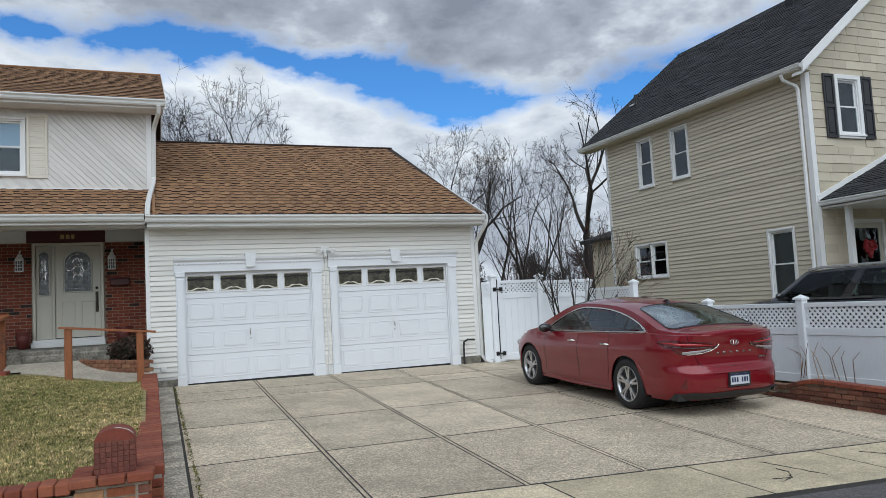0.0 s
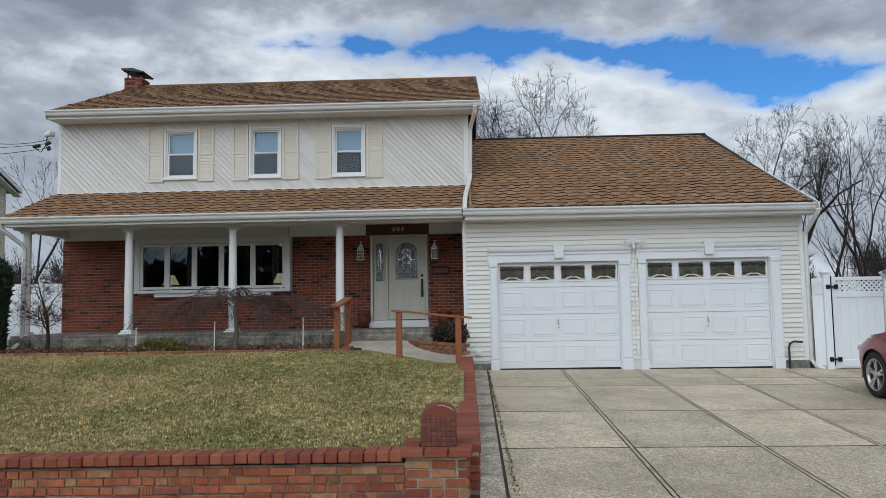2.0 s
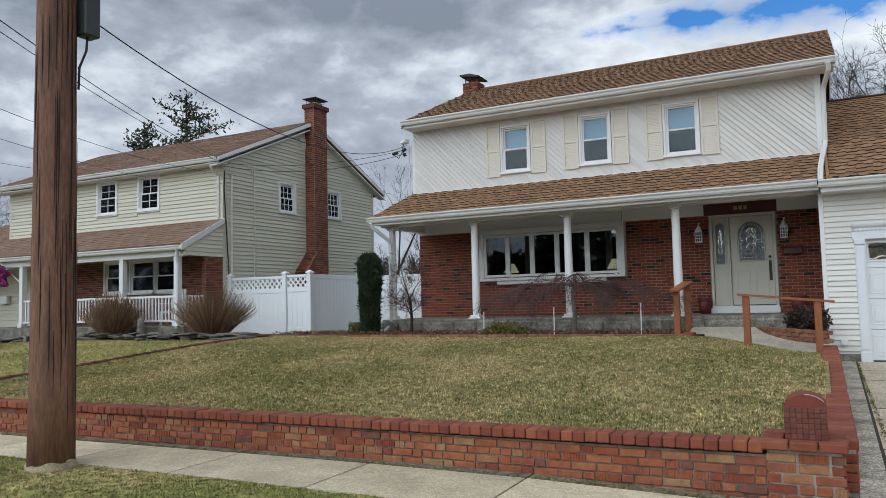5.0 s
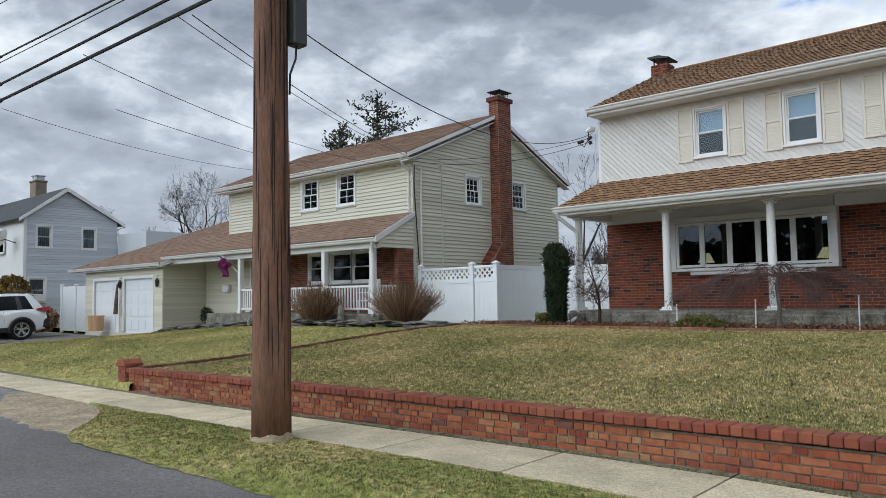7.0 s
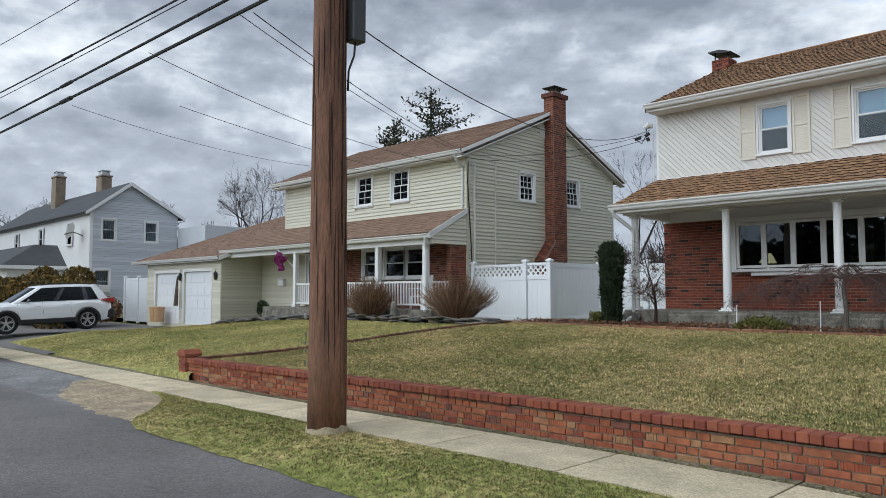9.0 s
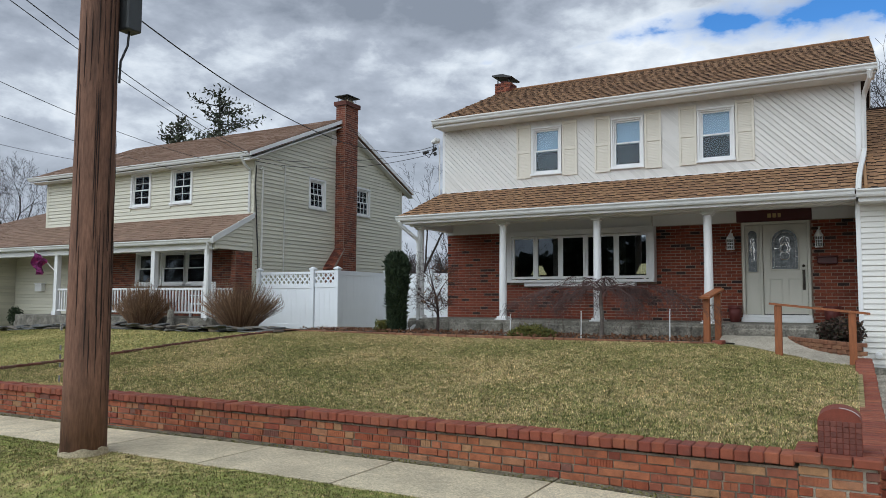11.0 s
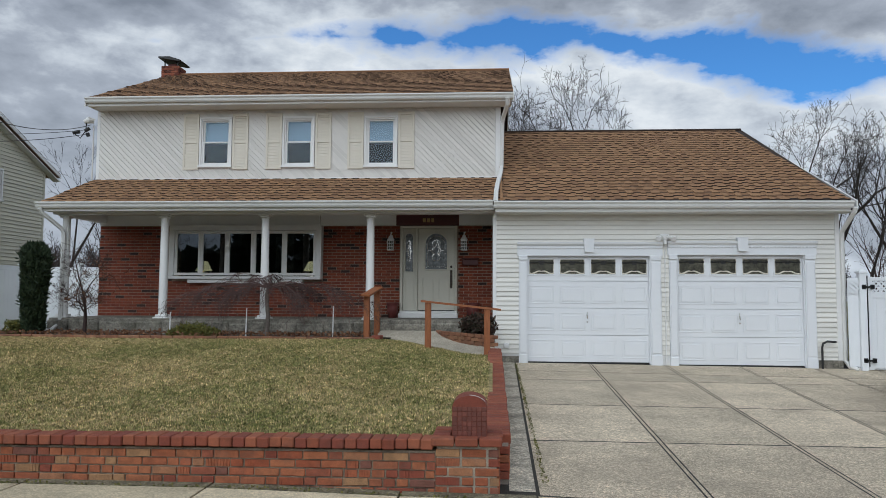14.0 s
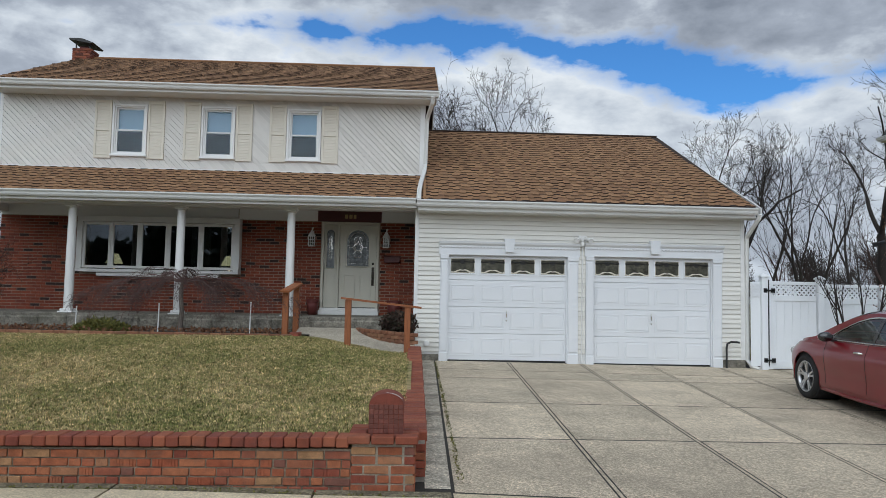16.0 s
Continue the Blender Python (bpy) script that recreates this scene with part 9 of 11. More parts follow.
def saloon(name, label, paint, bright):
    car = thing(name, label, "car", at=(0, 0, 0))
    ways = [("r", math.pi / 2 * (1 - k / 26)) for k in range(26)] + [("s", v) for v in sorted({*steps(-0.2, 2.9, 88), *(yw + q * (S_R + 0.05) * c for yw in (0.0, S_BASE) for q in (-1, 1) for c in (0.999, 0.985, 0.95) if yw + q * c * 0.385 < 2.9 and yw + q * c * 0.385 > -0.2)})] + [("f", math.pi / 2 * k / 24) for k in range(1, 25)]
    grid = []
    for kind, v in ways:
        yn = s_outline(kind, v, 0.95).y
        t = spline(S_BELT, yn)
        col = []
        for k in range(25):
            z = S_SILL + (t - S_SILL) * k / 24
            p = s_outline(kind, v, z)
            p.z = max(z, s_floor(p.y))
            if p.z > z + 1e-6:
                p.x = s_outline(kind, v, p.z).x
            col.append((p, False))
        e = col[-1][0]
        zs, rise = s_crown(e.y)
        xs = min(s_side(e.y, zs), e.x * 0.93)
        gx = min(e.x - 0.045, s_side(e.y, t + 0.012)) if e.x > 0.1 else e.x * 0.9
        for k in range(12):
            z = t + 0.012 + (zs - t - 0.012) * k / 11
            x = gx + (xs - gx) * k / 11
            col.append((Vector((x, e.y, z)), -0.33 < e.y < 2.30 and t + 0.05 < z < spline(S_TOP, e.y) - 0.02))
        for k in range(1, 15):
            x = xs * (1 - k / 14)
            col.append((Vector((x, e.y, zs + rise - rise * (1 - k / 14) ** 2.6)), x < max(s_screen(e.y, True), s_screen(e.y, False)) - 0.025 and (-0.69 < e.y < 0.13 or 1.77 < e.y < 2.71)))
        grid.append(col)
    bm = bmesh.new()
    for s in (1, -1):
        vs = [[bm.verts.new((s * p.x, p.y, p.z)) for p, _ in col] for col in grid]
        for i in range(len(grid) - 1):
            for k in range(len(grid[0]) - 1):
                four = ((i, k), (i + 1, k), (i + 1, k + 1), (i, k + 1))
                if not all(grid[a][b][1] for a, b in four):
                    bm.faces.new([vs[a][b] for a, b in (four if s > 0 else four[::-1])])
    bmesh.ops.remove_doubles(bm, verts=bm.verts, dist=5e-4)
    bmesh.ops.dissolve_degenerate(bm, edges=bm.edges, dist=5e-4)
    bmesh.ops.recalc_face_normals(bm, faces=bm.faces)
    body = put("body", bm, paint, car, Matrix(), smooth=True)
    body.data.set_sharp_from_angle(angle=radians(32))

    def patch(pname, rows, material, parent, note=""):
        bm = bmesh.new()
        g = [[bm.verts.new(p) for p in row] for row in rows]
        for a, b in zip(g, g[1:]):
            for k in range(len(a) - 1):
                bm.faces.new((a[k], a[k + 1], b[k + 1], b[k]))
        return put(pname, bm, material, parent, Matrix(), note, smooth=True)

    for s in (1, -1):
        def at(y, f, out):
            lo, hi = spline(S_BELT, y) + 0.022, spline(S_TOP, y)
            z = lo + (hi - lo) * f
            return (s * (s_side(y, z) + out), y, z)

        for pname, a, b in (("front_side_window", 1.27, 2.30), ("rear_side_window", 0.20, 1.20), ("quarter_window", -0.33, 0.16)):
            win = patch(pname, [[at(y, f, 0.006) for f in steps(0.0, 1.0, 8)] for y in steps(a - 0.005, b + 0.005, 20)], CAR_CLEAR, car)
            seal = bmesh.new()
            for rim in ([at(y, 0.02, 0.003) for y in steps(a, b, 20)], [at(y, 0.97, 0.003) for y in steps(a, b, 20)]):
                tube(seal, rim, 0.012, 5)
            put("seal", seal, PILLAR_BLACK, win, Matrix())
        for a, b in ((1.19, 1.28), (0.145, 0.215)):
            patch("door_pillar", [[at(y, f, 0.010) for f in steps(0.0, 1.0, 6)] for y in (a, b)], PILLAR_BLACK, car)
        rim = [at(y, 0.0, 0.012) for y in steps(2.33, -0.355, 44)] + [at(y, 1.0, 0.012) for y in steps(-0.35, 2.33, 44)]
        put("window_trim", tube(bmesh.new(), rim, 0.010 if bright else 0.006, 6), CHROME if bright else PILLAR_BLACK, car, Matrix(), "chrome window line")
        put("window_trim", tube(bmesh.new(), [at(y, 0.0, 0.013) for y in (-0.14, -0.22, -0.30, -0.355)] + [at(y, 1.0, 0.013) for y in (-0.32, -0.26, -0.18)], [0.009, 0.014, 0.018, 0.02, 0.018, 0.014, 0.010], 6), CHROME if bright else PILLAR_BLACK, car, Matrix())
        for yd, lean in ((2.26, 0.05), (1.235, 0.0), (0.40, 0.30)):
            pts = []
            for z in steps(0.31, 0.95 if yd > 2 else 0.97, 12):
                y = yd - lean * max(0.0, 0.72 - z) * (-1 if yd < 1 else 1) * 0.6
                if z > s_floor(y) + 0.02:
                    pts.append((s * (s_width(y, z) + 0.0005), y, z))
            put("door_seam", tube(bmesh.new(), pts, 0.0035, 4), PLASTIC, car, Matrix())
        for yh in (1.42, 0.50):
            x = s_width(yh, 0.835)
            put("door_handle", tube(bmesh.new(), [(s * (x - 0.012), yh - 0.11, 0.838), (s * (x + 0.024), yh - 0.07, 0.845), (s * (x + 0.03), yh + 0.03, 0.842), (s * (x - 0.012), yh + 0.11, 0.832)], [0.012, 0.018, 0.016, 0.010], 8), CHROME if bright else paint, car, Matrix())
        bm = bmesh.new()
        bmesh.ops.create_uvsphere(bm, u_segments=16, v_segments=10, radius=1.0, matrix=Matrix.LocRotScale((s * 1.0, 2.08, 1.005), None, (0.115, 0.06, 0.072)))
        mirror = put("wing_mirror", bm, PILLAR_BLACK, car, Matrix(), smooth=True)
        put("stalk", tube(bmesh.new(), [(s * 0.84, 2.12, 0.955), (s * 0.95, 2.09, 0.97)], 0.026, 6), PLASTIC, mirror, Matrix())
        put("sill_trim", tube(bmesh.new(), [(s * 0.865, 0.42, 0.215), (s * 0.878, 1.4, 0.20), (s * 0.865, 2.40, 0.215)], 0.028, 6), paint, car, Matrix())
        for yw in (0.0, S_BASE):
            lip = [(s * (s_width(yw + 0.387 * math.cos(a), max(S_R + 0.387 * math.sin(a), 0.24)) - 0.004), yw + 0.387 * math.cos(a), S_R + 0.387 * math.sin(a)) for a in (math.pi * k / 24 for k in range(-2, 27))]
            put("arch_lip", tube(bmesh.new(), lip, 0.008, 6), paint, car, Matrix())
            put("wheel_well", tube(bmesh.new(), [(s * 0.45, yw, S_R + 0.03), (s * 0.86, yw, S_R + 0.03)], 0.375, 22), CABIN, car, Matrix())
            wheel(car, pose(s * (S_HW - 0.125), yw, S_R, 0, 0, 0 if s > 0 else 180), S_R, 0.21)
        put("head_lamp", tube(bmesh.new(), [(s * 0.86, 3.05, 0.70), (s * 0.78, 3.4, 0.68), (s * 0.55, 3.60, 0.62)], [0.02, 0.06, 0.05], 8), LENS, car, Matrix())
    for pname, rear, a, b in (("rear_window", True, -0.715, 0.155), ("windshield", False, 1.745, 2.735)):
        rows = [[(w * c, y, s_over(y, w * c) + 0.006) for c in steps(-1, 1, 16)] for y in steps(a, b, 24) for w in (s_screen(y, rear),)]
        win = patch(pname, rows, CAR_SKYLIT if rear else CAR_CLEAR, car)
        edge = [r[0] for r in rows] + rows[-1][1:] + [r[-1] for r in rows[-2::-1]] + rows[0][-2:0:-1]
        put("seal", tube(bmesh.new(), [(x, y, z - 0.006) for x, y, z in edge + edge[:1]], 0.013, 5), PILLAR_BLACK, win, Matrix())
    put("underbody", boxes((-0.86, 0.86, 0.42, 2.38, 0.19, 0.30), (-0.66, 0.66, -0.92, 3.5, 0.205, 0.45), (-0.80, 0.80, -0.92, -0.42, 0.21, 0.30), (-0.74, 0.74, 3.22, 3.5, 0.21, 0.30)), PLASTIC, car, Matrix())
    put("cabin_floor", box(-0.78, 0.78, 0.0, 2.5, 0.42, 0.62), CABIN, car, Matrix())
    put("parcel_shelf", boxes((-0.72, 0.72, -0.65, 0.0, 0.99, 1.02), (-0.7, 0.7, 2.2, 2.72, 0.85, 0.93), bevel=0.01), CABIN, car, Matrix())
    for sx in (-0.37, 0.37):
        for sy in (1.42, 0.28):
            put("seat", boxes((sx - 0.25, sx + 0.25, sy - 0.16, sy, 0.6, 1.10), (sx - 0.13, sx + 0.13, sy - 0.16, sy - 0.05, 1.12, 1.27), bevel=0.04), SEAT, car, Matrix())
    return car


car = saloon("saloon_car", "deep red four-door saloon parked on the driveway", CAR_RED, True)


def mirrored(p, s):
    return (s * p[0], p[1], p[2])


def tail_strip(u0, u1, low, high, out, s, steps_u=18):
    """A lens that lies on the tail between two heights, both given along u, with a thickness."""
    bm = bmesh.new()
    face = []
    for k in range(steps_u + 1):
        u = u0 + (u1 - u0) * k / steps_u
        a, b = lerp_table(low, u), lerp_table(high, u)
        face.append([bm.verts.new(mirrored(tail_path(a + (b - a) * j / 4, u, o), s)) for j, o in ((0, -0.006), (0, out), (1, out * 1.3), (2, out * 1.4), (3, out * 1.3), (4, out), (4, -0.006))])
    for p, q in zip(face, face[1:]):
        for j in range(6):
            bm.faces.new((p[j], p[j + 1], q[j + 1], q[j]))
    bm.faces.new(face[0])
    bm.faces.new(face[-1])
    bmesh.ops.recalc_face_normals(bm, faces=bm.faces)
    return bm


# rear: lamps, boot line, plate, bumper
for s in (1, -1):
    tl = put("tail_light", tail_strip(0.05, 0.76, [(0.05, 0.925), (0.2, 0.87), (0.36, 0.79), (0.55, 0.80), (0.76, 0.875)], [(0.05, 0.945), (0.2, 0.955), (0.36, 0.945), (0.6, 0.925), (0.76, 0.885)], 0.006, s), TAIL, car, Matrix(), "red wrap-round tail lamp")
    put("bezel", tail_strip(0.04, 0.775, [(0.04, 0.920), (0.2, 0.862), (0.36, 0.780), (0.55, 0.790), (0.775, 0.872)], [(0.04, 0.950), (0.2, 0.962), (0.36, 0.952), (0.6, 0.932), (0.775, 0.890)], 0.003, s), PILLAR_BLACK, tl, Matrix())
    put("bright_band", tail_strip(0.12, 0.72, [(0.12, 0.925), (0.36, 0.898), (0.72, 0.888)], [(0.12, 0.938), (0.36, 0.922), (0.72, 0.898)], 0.0105, s), TAIL_LIT, tl, Matrix(), "brighter red lamp band")
    put("clear_band", tail_strip(0.35, 0.68, [(0.35, 0.79), (0.45, 0.79), (0.68, 0.832)], [(0.35, 0.820), (0.5, 0.832), (0.68, 0.852)], 0.010, s), LENS, tl, Matrix(), "clear reversing lens")
    put("lamp_divider", tail_strip(0.20, 0.74, [(0.2, 0.882), (0.45, 0.862), (0.74, 0.872)], [(0.2, 0.890), (0.45, 0.874), (0.74, 0.878)], 0.0115, s), PILLAR_BLACK, tl, Matrix())
    put("chrome_tip", tube(bmesh.new(), [mirrored(tail_path(z, u, 0.012), s) for u, z in ((0.40, 0.782), (0.55, 0.795), (0.68, 0.825), (0.755, 0.868), (0.775, 0.905))], 0.0055, 6), CHROME, tl, Matrix())
    if s > 0:
        put("exhaust_tip", tube(bmesh.new(), [(0.64, -1.06, 0.262), (0.64, -0.85, 0.262)], [0.040, 0.040], 14), CHROME, car, Matrix())
    put("reflector", tail_strip(0.28, 0.345, [(0.28, 0.37), (0.345, 0.36)], [(0.28, 0.40), (0.345, 0.50)], 0.005, s, 4), TAIL, car, Matrix())
    put("boot_seam", tube(bmesh.new(), [mirrored(tail_path(z, u, 0.0005), s) for u, z in ((0.36, 1.01), (0.40, 0.95), (0.45, 0.86), (0.49, 0.76), (0.53, 0.66), (0.58, 0.628), (0.75, 0.618), (1.0, 0.615))], 0.004, 4), PILLAR_BLACK, car, Matrix())
    put("rear_valance", tail_strip(0.30, 1.0, [(0.3, 0.225), (0.6, 0.215), (1.0, 0.215)], [(0.3, 0.30), (0.42, 0.315), (0.6, 0.30), (1.0, 0.31)], 0.010, s), PLASTIC, car, Matrix(), "black lower bumper")
PLATE = mat("pale_plate_enamel", (0.6, 0.62, 0.66), 0.4, 0.05, 9, 0.0)
PLATE_BLUE = mat("dark_blue_enamel", (0.02, 0.03, 0.09), 0.4, 0.1, 9, 0.0)
put("plate_recess", boxes((-0.38, 0.38, -1.104, -1.05, 0.54, 0.552), (-0.38, 0.38, -1.104, -1.05, 0.348, 0.36), bevel=0.004), CAR_RED, car, Matrix())
pl = put("number_plate", box(-0.155, 0.155, -1.125, -1.095, 0.385, 0.535, 0.006), PLATE, car, Matrix(), "pale plate in a dark frame")
put("plate_frame", boxes((-0.168, 0.168, -1.13, -1.095, 0.368, 0.391), (-0.168, 0.168, -1.13, -1.095, 0.528, 0.545), (-0.168, -0.152, -1.13, -1.095, 0.391, 0.528), (0.152, 0.168, -1.13, -1.095, 0.391, 0.528)), PLASTIC, pl, Matrix())
for k in range(7):
    if k != 3:
        put("plate_bar", box(-0.13 + 0.039 * k, -0.107 + 0.039 * k, -1.129, -1.124, 0.42, 0.48), PLATE_BLUE, pl, Matrix())
put("plate_band", box(-0.15, 0.15, -1.128, -1.124, 0.502, 0.525), PLATE_BLUE, pl, Matrix())
emblem(car, pose(0.0, -1.062, 0.915, -8), 0.062, 0.036)
for k in range(6):
    x = -0.26 + 0.104 * k
    p = tail_path(0.79, 1 - abs(x) * 0.78, 0.004)
    put("name_bar", box(x - 0.018, x + 0.018, p.y - 0.006, p.y + 0.006, 0.782, 0.804, 0.003), CHROME, car, Matrix())
put("trim_bar", box(0.40, 0.50, -1.04, -1.02, 0.70, 0.716), CHROME, car, Matrix())
put("aerial_fin", prism(bmesh.new(), [(0.20, 1.37), (0.36, 1.405), (0.24, 1.445), (0.21, 1.445)], "x", -0.016, 0.016), PILLAR_BLACK, car, Matrix())
car.matrix_basis = pose(6.974, -6.47, drive_z(6.974, -6.47) + 0.004, 2.06, 0.4, -0.75)

DUSKY_GLASS = glass("dark_privacy_glass", (0.10, 0.12, 0.12), 1.0)
SUV = dict(rear=0.95, front=3.62, base=2.69, half=0.93, wheel=0.36, sill=0.30, lean=0.12, quarter=2, glass=DUSKY_GLASS,
           deck=[(-0.95, 1.05), (-0.6, 1.12), (1.8, 1.10), (2.4, 1.10), (3.2, 1.02), (3.5, 0.92), (3.62, 0.8)],
           belt=[(-0.95, 1.02), (0.0, 1.06), (1.4, 1.04), (2.6, 1.0), (3.3, 0.92), (3.62, 0.74)],
           cabin=dict(z0=1.04, z1=1.64, r0=-0.84, r1=-0.42, f0=2.5, f1=1.55, w0=0.82, w1=0.62),
           pillars=(4, 10), doors=(0.55, 1.5, 2.3), handles=(0.75, 1.7), mirror=2.0)
suv = car_body("parked_suv", "white crossover parked on a neighbouring driveway", CAR_WHITE, SUV)
for s in (1, -1):
    put("tail_light", prism(bmesh.new(), [(-0.98, 0.96), (-0.52, 1.05), (-0.55, 1.10), (-0.95, 1.16)], "x", s * 0.66, s * 0.915), TAIL_LIT, suv, Matrix())
    put("roof_rail", tube(bmesh.new(), [(s * 0.58, -0.2, 1.66), (s * 0.58, 0.0, 1.71), (s * 0.58, 1.3, 1.71), (s * 0.58, 1.5, 1.66)], 0.016, 6), BLACK, suv, Matrix())
    put("door_cladding", box(min(s * 0.90, s * 0.945), max(s * 0.90, s * 0.945), 0.42, 2.27, 0.30, 0.47, 0.02), PLASTIC, suv, Matrix(), "black lower door cladding")
    put("head_lamp", tube(bmesh.new(), [(s * 0.88, 3.0, 0.98), (s * 0.80, 3.3, 0.96), (s * 0.62, 3.52, 0.90)], [0.02, 0.05, 0.05], 8), LENS, suv, Matrix())
put("rear_bumper", box(-0.88, 0.88, -1.01, -0.55, 0.36, 0.72, 0.06), PLASTIC, suv, Matrix())
put("front_bumper", box(-0.80, 0.80, 3.30, 3.60, 0.34, 0.58, 0.05), PLASTIC, suv, Matrix())
put("spoiler", prism(bmesh.new(), [(-0.74, 1.60), (-0.35, 1.655), (-0.35, 1.62), (-0.72, 1.57)], "x", -0.58, 0.58), CAR_WHITE, suv, Matrix())
suv.matrix_basis = pose(-29.9, -5.1, -0.10, -2.0, 0, 180)
BIG = dict(rear=1.05, front=3.95, base=2.95, half=1.0, wheel=0.39, sill=0.34, lean=0.05, quarter=1, glass=glass("green_tinted_glass", (0.42, 0.50, 0.45), 0.98),
           deck=[(-1.05, 1.12), (-0.6, 1.2), (1.8, 1.2), (2.6, 1.2), (3.5, 1.12), (3.8, 1.02), (3.95, 0.9)],
           belt=[(-1.05, 1.12), (0.0, 1.15), (1.4, 1.14), (2.8, 1.12), (3.6, 1.02), (3.95, 0.84)],
           cabin=dict(z0=1.13, z1=1.67, r0=-0.98, r1=-0.80, f0=2.62, f1=1.85, w0=0.93, w1=0.80),
           pillars=(4, 9), doors=(0.6, 1.6, 2.5), handles=(0.8, 1.8), mirror=2.2)
black_suv = car_body("black_suv", "large black sport utility vehicle behind the low fence", CAR_BLACK, BIG)
for s in (1, -1):
    put("roof_rail", tube(bmesh.new(), [(s * 0.77, -0.6, 1.66), (s * 0.77, -0.4, 1.70), (s * 0.77, 1.5, 1.70), (s * 0.77, 1.75, 1.66)], 0.024, 6), CHROME, black_suv, Matrix())
    put("pillar_trim", tube(bmesh.new(), [(s * 0.945, 0.10, 1.18), (s * 0.83, -0.02, 1.78)], 0.03, 6), CHROME, black_suv, Matrix())
black_suv.matrix_basis = pose(12.15, -6.6, -0.14)
silver = saloon("silver_car", "silver saloon parked along the far kerb", CAR_SILVER, False)
for s in (1, -1):
    put("tail_light", tail_strip(0.20, 0.66, [(0.2, 0.80), (0.66, 0.79)], [(0.2, 0.95), (0.66, 0.94)], 0.012, s), TAIL_LIT, silver, Matrix())
put("plate_bar", box(-0.155, 0.155, -1.12, -1.02, 0.70, 0.85, 0.006), PLATE, silver, Matrix())
silver.matrix_basis = pose(-20.3, -11.3, -0.36, 0, 0, 90)

# ---- handrails, path, planter ----
PATH_GREY = mat("worn_path_concrete", (0.42, 0.375, 0.30), 0.92, 0.22, 2.5, 0.8, 110, stain=0.5, stain_col=(0.28, 0.245, 0.19), speck=((60, 0.3), (110, 0.35)))
path = sheet("front_path", steps(-2.25, 0.05, 24), steps(-2.2, 0.02, 20), lambda x, y: 0.60 - 0.34 * smooth(-0.1, -1.9, y) - 0.03 * smooth(-1.5, 0, x) + 0.012, PATH_GREY, "pale concrete path curving from the porch step to the driveway", "path",
             inside=lambda x, y: (x < -1.0 or y < -0.55) and y > -0.75 - 1.15 * smooth(-2.2, -0.7, x))
part("path_edge", boxes((-2.2, 0.03, -0.06, 0.02, 0.3, 0.6)), STONE, path)


def rail_post(parent, x, y, z0, z1):
    p = part("post", box(x - 0.055, x + 0.055, y - 0.055, y + 0.055, z0, z1, 0.008), CEDAR, parent)
    return p


hr = thing("handrail", "orange-stained wooden handrail beside the path", "handrail", group="path handrails", at=(-0.6, -1.6, 0.25))
rail_post(hr, -1.17, -1.6, 0.2, 1.19)
rail_post(hr, -0.10, -1.62, 0.1, 1.09)
bm = bmesh.new()
slab(bm, [(-1.30, -1.68, 1.235), (0.15, -1.70, 1.085), (0.15, -1.53, 1.085), (-1.30, -1.51, 1.235)], 0.035)
part("top_rail", bm, CEDAR, hr)
hr2 = thing("handrail", "orange-stained wooden handrail beside the path", "handrail", group="path handrails", at=(-2.35, -0.7, 0.45))
rail_post(hr2, -2.38, -1.1, 0.4, 1.36)
rail_post(hr2, -2.32, -0.25, 0.5, 1.45)
bm = bmesh.new()
slab(bm, [(-2.47, -1.3, 1.33), (-2.29, -1.3, 1.33), (-2.23, -0.05, 1.50), (-2.41, -0.05, 1.50)], 0.035)
part("top_rail", bm, CEDAR, hr2)
part("foot_brick", box(-2.28, -2.1, -1.25, -0.9, 0.45, 0.56, 0.008), BRICK_WALL, hr2)
pl_b = thing("curved_planter", "curved brick planter with a dry shrub beside the garage", "planter", at=(-0.45, -0.6, 0.4))
for r in range(4):
    for k in range(13):
        a = math.radians(175 + 7.2 * k + (r % 2) * 3.5)
        cx, cy = 0.05 + 1.18 * math.cos(a), -0.1 + 1.05 * math.sin(a)
        piece("brick", (0.15, 0.1, 0.065), PLANTER_BRICK, pl_b, pose(cx, cy, 0.36 + 0.068 * r - 0.05 * smooth(-1.0, 0.1, cx), 0, 0, math.degrees(a) + 90), 0.008)
bm = bmesh.new()
prism(bm, [(0.03, -0.02), (-1.08, -0.02), (-0.9, -0.6), (-0.4, -1.0), (0.03, -1.08)], "z", 0.3, 0.56)
part("soil", bm, SOIL, pl_b)

# ---- plants ----


